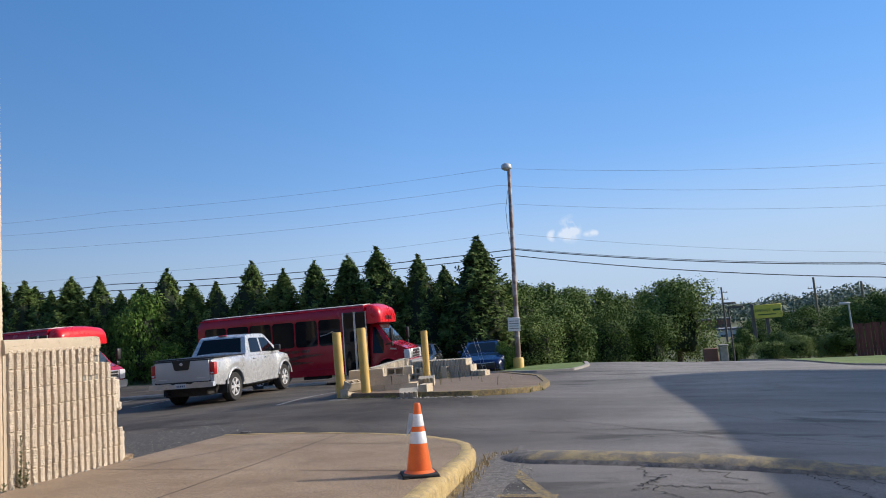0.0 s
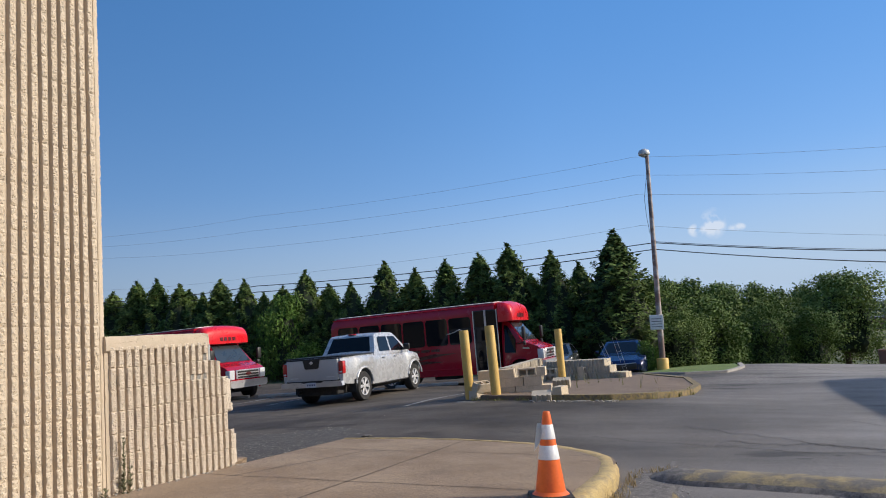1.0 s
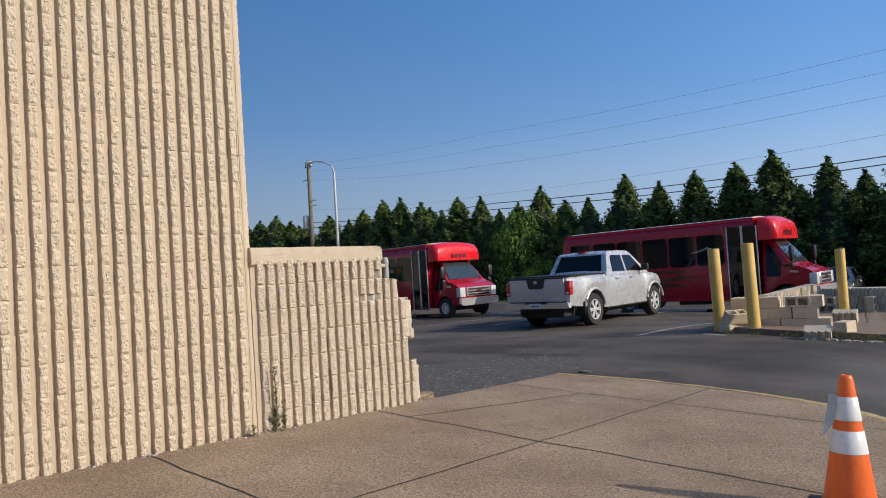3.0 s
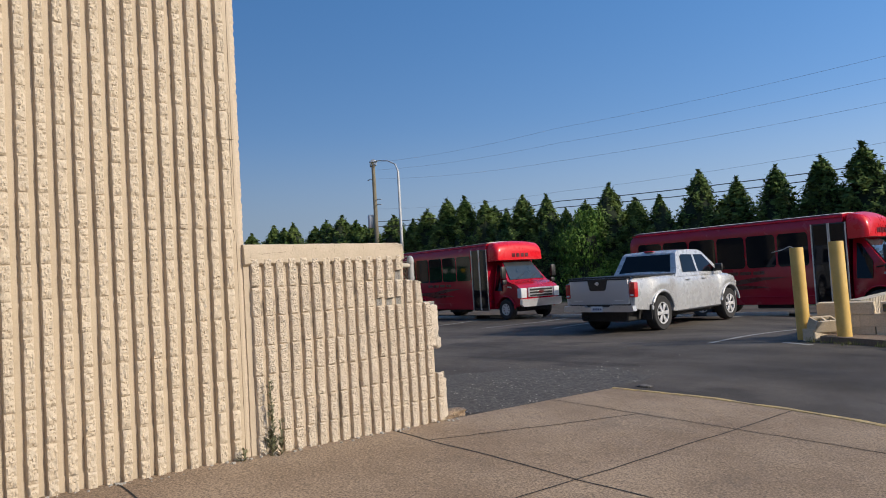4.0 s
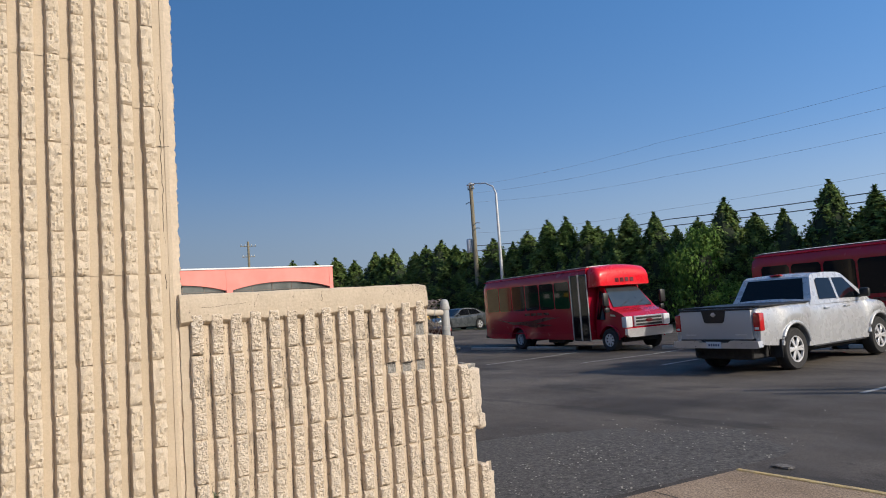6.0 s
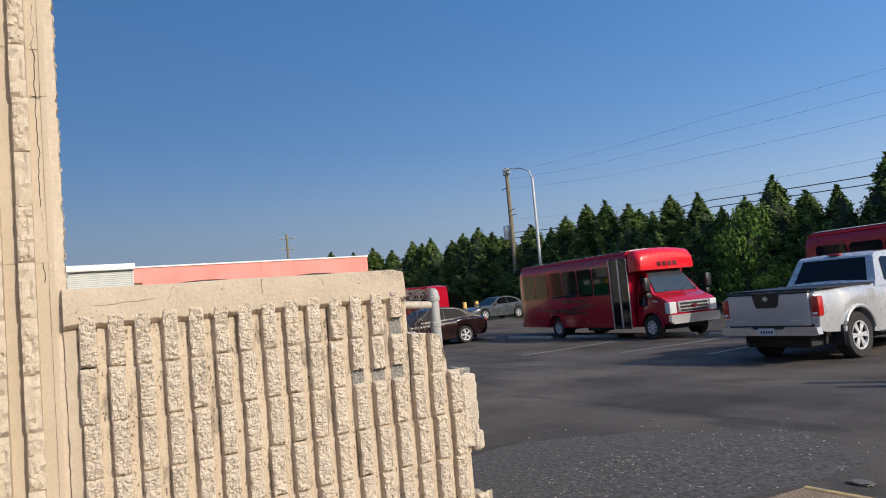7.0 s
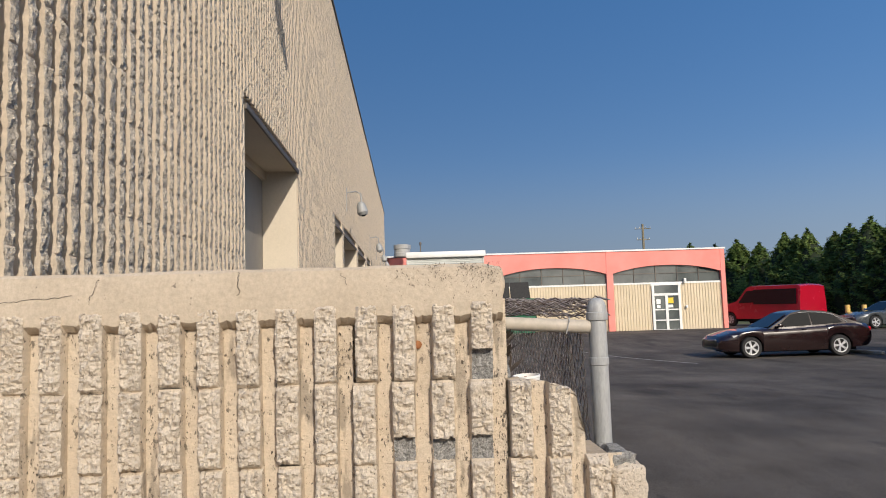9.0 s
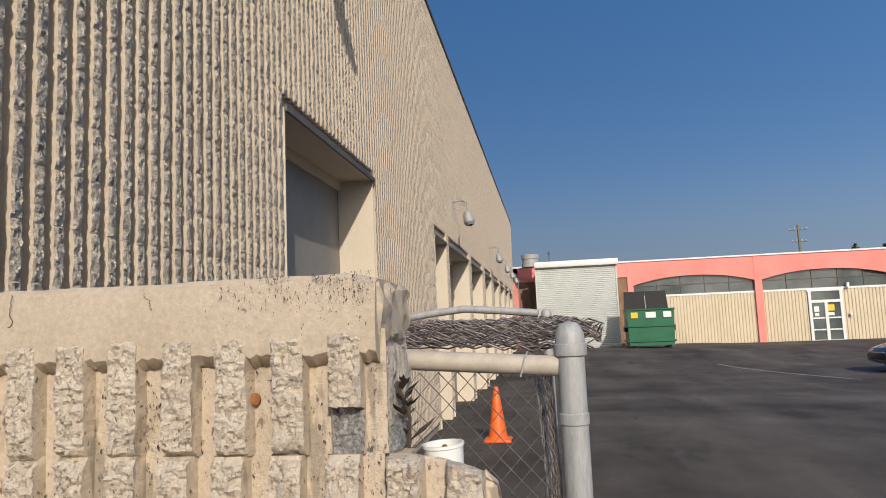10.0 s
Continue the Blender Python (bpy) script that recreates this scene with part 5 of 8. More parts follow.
box(bm, WALL_END, WALL_END + 0.3, -14, WY - 0.9, -0.6, TOP)
box(bm, WALL_END, WX - 0.24, -14.3, -14, -0.6, TOP)
solo("wall_back", bm, M["plain_wall"], "plain far walls of the warehouse", "wall", kind="structure", smooth=None)
bm = bmesh.new()
box(bm, WALL_END, WX - 0.24, -14, WY - 0.8, TOP - 0.35, TOP - 0.2)
solo("roof", bm, M["far_roof"], "flat grey warehouse roof", "roof", kind="structure", smooth=None)
bm = bmesh.new()
box(bm, WALL_END, WX + 0.05, WY - 0.36, WY + 0.06, TOP, TOP + 0.07, 0.01)
solo("coping", bm, M["coping"], "dark metal coping along the roof edge", "coping", kind="structure", m=SIDE_TURN)
bm = bmesh.new()
box(bm, WX - 0.27, WX + 0.05, -14, WY - 0.37, TOP, TOP + 0.07, 0.01)
solo("coping", bm, M["coping"], "dark metal coping along the roof edge", "coping", kind="structure")

for k, (a, b, h) in enumerate(DOORS):
    t = thing(f"door_{k + 1}", SIDE_TURN @ pose((a + b) / 2, WY, 0), "grey loading door in a deep plastered recess", "door", "loading doors", "structure")
    hwid = (b - a) / 2
    bm = bmesh.new()
    box(bm, -hwid, hwid, -0.45, -0.34, -0.6, h - 0.10)
    leaf = part("door_leaf", bm, M["door_grey"], t, smooth=None)
    for s in (-1, 1):
        bm = bmesh.new()
        box(bm, s * hwid - 0.006, s * hwid + 0.006, -0.338, 0.030, -0.6, h, 0.002)
        part("jamb", bm, M["plaster"], t, "smooth cream plaster jamb", smooth=None)
        bm = bmesh.new()
        box(bm, s * (hwid + 0.07) - 0.066, s * (hwid + 0.07) + 0.066, -0.003, 0.003, -0.6, h)
        part("casing", bm, M["plaster"], t, smooth=None)
    bm = bmesh.new()
    box(bm, -hwid, hwid, -0.338, 0.036, h - 0.012, h, 0.002)
    box(bm, -hwid, hwid, -0.45, -0.30, h - 0.10, h - 0.013, 0.002)
    part("lintel", bm, M["plaster"], t, smooth=None)
    bm = bmesh.new()
    box(bm, -hwid - 0.02, hwid + 0.02, 0.036, 0.056, h - 0.035, h + 0.01, 0.003)
    part("drip_edge", bm, M["coping"], t, smooth=None)


def wall_lamp(x, z):
    t = thing("wall_lamp", SIDE_TURN @ pose(x, WY + 0.03, z) @ Matrix.Diagonal((0.95, 0.95, 0.95, 1)), "grey wall-mounted floodlight on a bent conduit", "wall lamp", "lamps along the side wall")
    bm = bmesh.new()
    tube(bm, [(0, 0.0, 0.30), (0, 0.20, 0.33), (0, 0.30, 0.28), (0, 0.32, 0.08)], 0.018, 8)
    tube(bm, [(0.06, 0.01, -0.10), (0.06, 0.01, 0.36), (0.0, 0.01, 0.40)], 0.014, 6)
    part("bracket", bm, M["steel"], t)
    bm = bmesh.new()
    lathe(bm, [(0.06, 0.12), (0.10, 0.06), (0.12, -0.04), (0.13, -0.10), (0.09, -0.16)], 16, pose(0, 0.32, -0.02, 12, 0, 0) @ Matrix.Diagonal((1.1, 0.9, 1, 1)))
    part("housing", bm, M["steel"], t)
    bm = bmesh.new()
    lathe(bm, [(0.115, -0.10), (0.10, -0.14), (0.04, -0.18)], 16, pose(0, 0.32, -0.022, 12, 0, 0) @ Matrix.Diagonal((1.0, 0.85, 1, 1)))
    part("lens", bm, M["glass_blue"], t)


wall_lamp(-9.75, 4.72)
for x in (-17.9, -26.4, -30.8, -34.6, -38.2):
    wall_lamp(x, 3.50)

# ---- the broken low wall: core, cap and end ----
LOWRIBS = [4, 4, 3, 3, 3, 2, 0]                           # ribs of each course past the cap's last one, from the ground up
PL = 0.0986                                               # the low wall's rib spacing
LOWROWS = [7.7213 + PL * k for k in LOWRIBS]              # where each course ends
low = thing("low_wall", pose(0, 0, 0), "broken low wall of cream-painted ribbed blocks beside the warehouse", "wall", kind="structure")
bm = bmesh.new()
for k, e in enumerate(LOWROWS):
    back = WX - 0.20 if k != 5 else WX - 0.05
    box(bm, back, WX - 0.004, WY - 0.02, e - (0.035 if k != 5 else 0.16), k * COURSE - (0.6 if k == 0 else 0), (k + 1) * COURSE - 0.004)
    if k == 5:
        box(bm, WX - 0.20, WX - 0.05, WY - 0.02, 7.68, k * COURSE, (k + 1) * COURSE - 0.004)
part("core", bm, M["mortar"], low, smooth=None)


def lump(bm, cx, cy, cz, sx, sy, sz, seed, rough=0.22, sub=3):
    r = bmesh.ops.create_icosphere(bm, subdivisions=sub, radius=1.0)
    for v in r["verts"]:
        d = v.co.normalized()
        c = Vector([math.copysign(abs(q) ** 0.55, q) for q in d])
        f = 1 + rough * noise.noise(c * 2.3 + Vector((seed * 7.1, seed, 0))) + rough * 0.6 * noise.noise(c * 6 + Vector((0, seed * 3.3, 5)))
        v.co = Vector((cx + sx * c.x * f, cy + sy * c.y * f, cz + sz * c.z * f))


def rough_slab(bm, x0, x1, y0, y1, z0, z1, amp, seed, cell=0.012, mi=0):
    """A broken piece: a box whose faces are finely cut and pushed about."""
    n = [max(2, int(round((b - a) / cell))) for a, b in ((x0, x1), (y0, y1), (z0, z1))]
    verts = {}

    def v(i, j, k):
        if (i, j, k) not in verts:
            p = Vector((x0 + (x1 - x0) * i / n[0], y0 + (y1 - y0) * j / n[1], z0 + (z1 - z0) * k / n[2]))
            q = p * 24 + Vector((seed * 3.1, 0, seed))
            d = Vector((noise.noise(q), noise.noise(q + Vector((31, 0, 0))), noise.noise(q + Vector((0, 57, 0)))))
            d += 0.5 * Vector((noise.noise(q * 3), noise.noise(q * 3 + Vector((31, 0, 0))), noise.noise(q * 3 + Vector((0, 57, 0)))))
            edge = sum(t in (0, m) for t, m in zip((i, j, k), n))
            if edge >= 2:
                c = Vector(((x0 + x1) / 2, (y0 + y1) / 2, (z0 + z1) / 2))
                p = p + (c - p).normalized() * amp * 0.9
            verts[(i, j, k)] = bm.verts.new(p + d * amp)
        return verts[(i, j, k)]
    for a, b, c in ((0, 1, 2), (1, 2, 0), (2, 0, 1)):
        for side in (0, n[c]):
            for i in range(n[a]):
                for j in range(n[b]):
                    quad = []
                    for di, dj in ((0, 0), (1, 0), (1, 1), (0, 1)):
                        idx = [0, 0, 0]
                        idx[a], idx[b], idx[c] = i + di, j + dj, side
                        quad.append(v(*idx))
                    bm.faces.new(quad if side else quad[::-1]).material_index = mi


bm = bmesh.new()
for x0, x1, y0, y1, z0, z1, s in ((-0.19, -0.05, 7.66, 7.705, 1.03, 1.215, 11), (-0.14, -0.002, 7.63, 7.735, 1.205, 1.258, 2), (-0.16, 0.018, 7.99, 8.05, 0.945, 1.012, 15), (-0.17, 0.0, 7.985, 8.02, 0.41, 0.606, 6)):
    rough_slab(bm, WX + x0, WX + x1, y0, y1, z0, z1, 0.009, s)
part("broken_end", bm, M["broken"], low, "grey broken concrete at the wall's ragged end", smooth=30)
for x0, x1, y0, y1, z0, z1, s in ((-0.20, 0.004, 7.676, 7.722, 1.25, 1.40, 1), (-0.16, -0.035, 7.70, 7.89, 1.0, 1.082, 14), (-0.20, 0.0, 8.08, 8.112, 0.0, 0.39, 7), (-0.205, 0.028, 7.70, 7.722, 1.40, 1.505, 9)):
    bm = bmesh.new()
    rough_slab(bm, WX + x0, WX + x1, y0, y1, z0, z1, 0.010, s)
    part("broken_stub", bm, M["cap" if z0 > 1.39 else "split_low" if z0 > 1.2 else "broken_pale"], low, "pale broken concrete flecked with paint", smooth=30)
for x0, x1, y0, y1, z0, z1, s in ((-0.20, 0.026, 7.985, 8.073, 0.63, 0.985, 4), (-0.02, 0.034, 8.03, 8.086, 0.615, 0.71, 22), (-0.03, 0.036, 8.06, 8.118, 0.02, 0.36, 23)):
    bm = bmesh.new()
    rough_slab(bm, WX + x0, WX + x1, y0, y1, z0, z1, 0.008, s)
    part("broken_rib", bm, M["split_low"], low, smooth=30)
bm = bmesh.new()
n = 230
rows = []
for k in range(n + 1):
    y = WY + 0.024 + (7.715 - WY - 0.024) * k / n
    w = 0.0022 * noise.noise(Vector((y * 5, 0, 0))) + 0.002 * noise.noise(Vector((y * 17, 3, 0)))
    w2 = 0.002 * noise.noise(Vector((y * 9, 7, 0))) + 0.002 * noise.noise(Vector((y * 31, 9, 0))) + 0.003 * noise.noise(Vector((y * 90, 2, 0)))
    e = 0.012 * max(0, (k - n + 8) / 8)
    ring = [(WX - 0.20, 1.400), (WX + 0.001, 1.366 + w2 * 2), (WX + 0.020 + w * 0.5, 1.371 + w2 * 2), (WX + 0.0385 + w, 1.388 + w2 * 2.4), (WX + 0.0395 + w * 0.7, 1.44), (WX + 0.034 + w, 1.488 - e), (WX + 0.029 + w, 1.512 + w - e), (WX + 0.018 + w, 1.520 + w - e), (WX - 0.05, 1.522 + w - e), (WX - 0.13, 1.519 - w - e), (WX - 0.198, 1.514 - e)]
    rows.append([bm.verts.new((a, y, b)) for a, b in ring])
m_ = len(rows[0])
for a, b in zip(rows, rows[1:]):
    for j in range(m_):
        bm.faces.new((a[j], b[j], b[(j + 1) % m_], a[(j + 1) % m_]))
bm.faces.new(rows[0])
bm.faces.new(rows[-1][::-1])
bmesh.ops.recalc_face_normals(bm, faces=bm.faces[:])
cap = part("cap", bm, M["cap"], low, "trowelled mortar cap, cracked along its face", smooth=28)
bm = bmesh.new()


def face_crack(bm, pts, w, x):
    for (ya, za), (yb, zb) in zip(pts, pts[1:]):
        tube(bm, [(x, ya, za), (x, yb, zb)], w, 4)


rng = random.Random(8)
for y0, z0, y1, z1, wide_ in ((6.40, 1.45, 6.62, 1.46, 0.0005), (6.66, 1.44, 6.69, 1.51, 0.0005), (7.03, 1.455, 7.04, 1.512, 0.0007), (7.31, 1.47, 7.30, 1.50, 0.0004)):
    pts, dy, dz = [], 0.0, 0.0
    for k in range(26):
        t = k / 25
        dy, dz = 0.8 * dy + rng.uniform(-0.0032, 0.0032), 0.8 * dz + rng.uniform(-0.0028, 0.0028)
        pts.append((y0 + (y1 - y0) * t + dy, z0 + (z1 - z0) * t + dz + 0.02 * math.sin(math.pi * t) * (y1 - y0 > 0.3)))
    face_crack(bm, pts, wide_, WX + 0.0392)
part("crack", bm, M["crack"], cap, smooth=None)
bm = bmesh.new()
lathe(bm, [(0.011, 0), (0.011, 0.006), (0.006, 0.010)], 12, pose(WX + 0.013, 7.492, 1.312, 0, 90, 0))
part("bolt", bm, M["rust"], low, "rusty bolt head")
bm = bmesh.new()
rough_slab(bm, WX - 0.01, WX + 0.012, 6.297, 6.343, -0.05, 1.40, 0.004, 40, 0.02)
part("mortar_joint", bm, M["paint_block"], low)

# ---- chain-link stub behind the wall ----
fence = thing("chain_link_fence", pose(-6.13, 8.035, 0), "weathered galvanised chain-link fence with crumpled loose mesh on top", "fence")


def post(bm, x, y, z0, z1, r):
    rod(bm, (x, y, z0), (x, y, z1), r, r, 20)


def fence_cap(x, y, z, r):
    bm = bmesh.new()
    lathe(bm, [(r * 1.0, -0.002), (r * 1.17, 0.0), (r * 1.2, 0.003), (r * 1.2, 0.022), (r * 1.09, 0.024), (r * 1.09, 0.031), (r * 1.02, 0.044), (r * 0.84, 0.056), (r * 0.54, 0.064), (r * 0.16, 0.067)], 24, pose(x, y, z))
    return part("post_cap", bm, M["steel"], fence, "domed steel post cap")


for x, y, zt in ((0, 0, 1.356), (-2.35, -0.08, 1.43)):
    bm = bmesh.new()
    post(bm, x, y, -0.5, zt, 0.0272)
    p = part("post", bm, M["steel"], fence)
    bm = bmesh.new()
    lathe(bm, [(0.0276, 0), (0.0296, 0.002), (0.0296, 0.022), (0.0276, 0.024)], 20, pose(x, y, zt - 0.135))
    part("clamp_band", bm, M["steel"], p)
    fence_cap(x, y, zt, 0.0272)
bm = bmesh.new()
rod(bm, (0, -0.025, 1.336), (0.0, -0.39, 1.362), 0.0205, 0.0205, 14)
part("rail", bm, M["pipe_paint"], fence, "tan-painted pipe rail")
bm = bmesh.new()
tube(bm, [(-2.35, -0.12, 1.475), (-2.36, -0.30, 1.495), (-2.37, -0.52, 1.515), (-2.37, -0.72, 1.495), (-2.38, -1.0, 1.455), (-2.38, -1.72, 1.43)], 0.021, 10)
part("rail", bm, M["steel"], fence, "bent galvanised rail")


def mesh_panel(bm, at, wide, tall, cell, r, mi=0, wob=0.0, seed=0):
    """Woven diamond wires: at(u, v) gives the place on the panel."""
    rg = random.Random(seed)
    step = cell * 1.08
    n, m_ = int(wide / cell), int(tall / step)
    for k in range(n + 1):
        pts = []
        for j in range(m_ + 1):
            u = cell * (k + (0.5 if (j + k) % 2 else -0.5) * 1.02) + rg.uniform(-wob, wob)
            pts.append(at(min(max(u, 0), wide), j * step))
        prev = None
        for p in pts:
            p = Vector(p)
            ring = [bm.verts.new(p + Vector(o) * r) for o in ((1, 0, 0.3), (-0.5, 0.87, 0), (-0.5, -0.87, -0.3))]
            if prev:
                for j in range(3):
                    bm.faces.new((prev[j], prev[(j + 1) % 3], ring[(j + 1) % 3], ring[j])).material_index = mi
            prev = ring


bm = bmesh.new()
mesh_panel(bm, lambda u, v: (-0.012 + 0.01 * math.sin(v * 5), -0.38 + u, 1.33 - v), 0.34, 1.25, 0.020, 0.0015)
part("mesh_panel", bm, M["wire_dark"], fence, smooth=None)
bm = bmesh.new()
mesh_panel(bm, lambda u, v: (-0.03 - u, -0.045 - 0.03 * u + 0.015 * math.sin(v * 4 + u * 3), 1.32 - v), 2.3, 1.3, 0.025, 0.0017, wob=0.002)
mesh_panel(bm, lambda u, v: (-0.05 - u, -0.075 - 0.03 * u + 0.02 * math.sin(v * 3 + u * 5), 1.32 - v), 0.35, 1.3, 0.022, 0.0018, wob=0.004, seed=4)
part("mesh_panel", bm, M["wire_rust"], fence, smooth=None)
bm = bmesh.new()
rg = random.Random(44)
for layer in range(4):
    for i in range(46):
        x0 = -0.02 - 2.28 * (i + rg.random()) / 46
        left, right = -0.38 + 0.52 * x0, 0.06 + 0.02 * x0 + rg.uniform(-0.05, 0.02)
        left -= rg.uniform(-0.05, 0.05)
        steps = int((right - left) / 0.03)
        prev = None
        ph = rg.uniform(0, 6.28)
        for j in range(steps + 1):
            y = left + (right - left) * j / steps
            zig = 1 if j % 2 else -1
            p = Vector((x0 + 0.010 * zig + 0.03 * math.sin(y * 6 + ph), y, 1.378 + 0.014 * layer + 0.009 * zig * math.sin(ph + y * 3) + 0.020 * noise.noise(Vector((x0 * 3, y * 5, layer))) + 0.012 * abs(x0)))
            ring = [bm.verts.new(p + Vector(o) * 0.0023) for o in ((1, 0, 0.3), (-0.5, 0.3, 0.85), (-0.5, -0.3, -0.85))]
            if prev:
                for q in range(3):
                    bm.faces.new((prev[q], prev[(q + 1) % 3], ring[(q + 1) % 3], ring[q]))
            prev = ring
part("loose_mesh", bm, M["wire_rust"], fence, "crumpled rusty chain-link lying over the rail", smooth=None)
for k in range(9):
    rg = random.Random(30 + k)
    a = rg.uniform(-0.6, -0.05)
    bm = bmesh.new()
    tube(bm, [(a + 0.02 * math.sin(j * 1.1 + k), 0.02 + 0.022 * j - 0.002 * j * j, 1.385 + 0.006 * k % 0.03 + 0.014 * math.sin(j * 1.3 + k)) for j in range(9)], 0.0023, 4)
    part("wire_end", bm, M["wire_rust"], fence, smooth=None)
bm = bmesh.new()
tube(bm, [(0.022, -0.10, 1.318), (0.024, -0.09, 1.355), (0.0, -0.085, 1.366), (-0.02, -0.08, 1.36)], 0.0018, 5)
part("tie_wire", bm, M["steel"], fence, smooth=None)

CUP = (-6.0, 7.80, 1.083)
bm = bmesh.new()
lathe(bm, [(0.034, 0.0), (0.043, 0.135), (0.0455, 0.137), (0.0455, 0.143), (0.041, 0.143), (0.033, 0.02)], 28, None, closed=False)
tub = solo("plastic_cup", bm, M["sticker_w"], "white plastic cup standing on the broken wall", "cup", m=pose(*CUP, 3, 2, 0) @ Matrix.Diagonal((0.86, 0.86, 0.9, 1)))
bm = bmesh.new()
box(bm, -0.022, 0.024, -0.006, 0.006, 0.127, 0.137, 0.003)
lathe(bm, [(0.038, 0.118), (0.038, 0.12)], 20)
part("contents", bm, M["rust"], tub)


def traffic_cone(m, bands, label):
    t = thing("traffic_cone", m, label, "traffic cone")
    bm = bmesh.new()
    box(bm, -0.18, 0.18, -0.18, 0.18, 0, 0.035, 0.015, seg=2)
    for a in range(4):
        c = Matrix.Rotation(a * math.pi / 2, 4, "Z") @ Vector((0.155, 0.155, 0))
        box(bm, c.x - 0.03, c.x + 0.03, c.y - 0.03, c.y + 0.03, 0.0, 0.012, 0.004)
    part("base", bm, M["rubber"] if bands else M["cone_orange"], t)
    rad = lambda z: 0.135 - 0.105 * z / 0.71
    bm = bmesh.new()
    lathe(bm, [(0.155, 0.035), (0.14, 0.05), (rad(0.06), 0.06), (rad(0.4), 0.4), (rad(0.69), 0.69), (0.028, 0.705), (0.022, 0.71), (0.018, 0.70)], 32)
    part("body", bm, M["cone_orange"], t)
    for a, b in bands:
        bm = bmesh.new()
        lathe(bm, [(rad(a) + 0.0005, a), (rad(a) + 0.0025, a + 0.002), (rad(b) + 0.0025, b - 0.002), (rad(b) + 0.0005, b)], 32, closed=False)
        part("reflective_band", bm, M["cone_white"], t, "scuffed white reflective band")
    return t


cone = traffic_cone(pose(-1.96, 7.25, PADZ(-1.96, 7.25), -2, 2.5, 20), [(0.315, 0.43), (0.48, 0.60)], "orange traffic cone with two scuffed white bands on the walk")
bm = bmesh.new()
rows = []
for k in range(5):
    a, b = k / 4, 0.61 - 0.13 * k / 4
    rows.append([bm.verts.new((-0.05 - 0.012 * j - 0.035 * a * (j / 3), -0.02 + 0.012 * math.sin(k * 2 + j), b - 0.03 * j * a)) for j in range(4)])
for p, q in zip(rows, rows[1:]):
    for j in range(3):
        bm.faces.new((p[j], q[j], q[j + 1], p[j + 1]))
bmesh.ops.solidify(bm, geom=bm.faces[:], thickness=0.002)
part("torn_sleeve", bm, M["sticker_w"], cone, "torn white sleeve flapping loose")
traffic_cone(pose(-14.3, 7.14, G(-14.3, 7.14)), [], "plain orange traffic cone beside the loading doors")

# ---- bollards ----
def bollard(x, y, h, r=0.105, lean=(0, 0), wire=False):
    t = thing("bollard", pose(x, y, G(x, y) - 0.02, lean[0], lean[1], 0), "yellow-painted steel bollard, rust-streaked", "bollard", "yellow bollards")
    bm = bmesh.new()
    lathe(bm, [(r, -0.2), (r, h - 0.015), (r * 0.96, h), (r * 0.80, h + 0.002), (r * 0.78, h - 0.03)], 26)
    part("sleeve", bm, M["bollard"], t)
    bm = bmesh.new()
    lathe(bm, [(r * 0.79, h - 0.02), (r * 0.79, h - 0.018), (r * 0.4, h - 0.005)], 20)
    part("concrete_fill", bm, M["rust"], t)
    if wire:
        bm = bmesh.new()
        tube(bm, [(0, 0, h - 0.02), (-0.08, -0.05, h + 0.03), (-0.2, -0.08, h - 0.02), (-0.38, -0.06, h - 0.05)], 0.008, 5)
        part("wire", bm, M["steel"], t)


bollard(-5.87, 16.12, 1.52, wire=True, lean=(0, -1))
bollard(-5.20, 15.92, 1.58, lean=(0, -1))
bollard(-4.78, 20.5, 1.62, 0.10)
bollard(-42.6, 31.4, 1.25, 0.13)
bollard(-42.6, 32.35, 1.25, 0.13)

# ---- island with stacked blocks ----
ISL = [(-5.5, 15.75), (-4.2, 15.45), (-3.4, 15.42), (-2.76, 15.6), (-2.12, 16.12), (-1.70, 16.8), (-1.44, 17.9), (-1.36, 19.7), (-1.7, 21.8), (-3.0, 23.6), (-5.2, 23.9), (-6.0, 22.0), (-5.7, 18.5)]
bm = bmesh.new()
vs = [bm.verts.new((x, y, G(x, y) + 0.10)) for x, y in ISL]
top_f = bm.faces.new(vs)
g = bmesh.ops.extrude_face_region(bm, geom=[top_f])
bmesh.ops.translate(bm, verts=[v for v in g["geom"] if isinstance(v, bmesh.types.BMVert)], vec=(0, 0, -0.4))
bmesh.ops.recalc_face_normals(bm, faces=bm.faces[:])
solo("traffic_island", bm, M["asphalt_brown"], "raised island of dusty brown asphalt", "traffic island", kind="structure", smooth=None)
bm = bmesh.new()
pts = [(-3.9, 15.42), (-3.4, 15.39), (-2.74, 15.57), (-2.09, 16.09), (-1.66, 16.78), (-1.40, 17.9), (-1.32, 19.7), (-1.66, 21.8), (-2.96, 23.6)]
ribbon(bm, pts, 0.16, 0.12)
g = bmesh.ops.extrude_face_region(bm, geom=bm.faces[:])
bmesh.ops.translate(bm, verts=[v for v in g["geom"] if isinstance(v, bmesh.types.BMVert)], vec=(0, 0, -0.3))
bmesh.ops.recalc_face_normals(bm, faces=bm.faces[:])
solo("kerb", bm, M["line_yellow"], "worn yellow kerb round the island", "kerb", kind="structure", smooth=None)


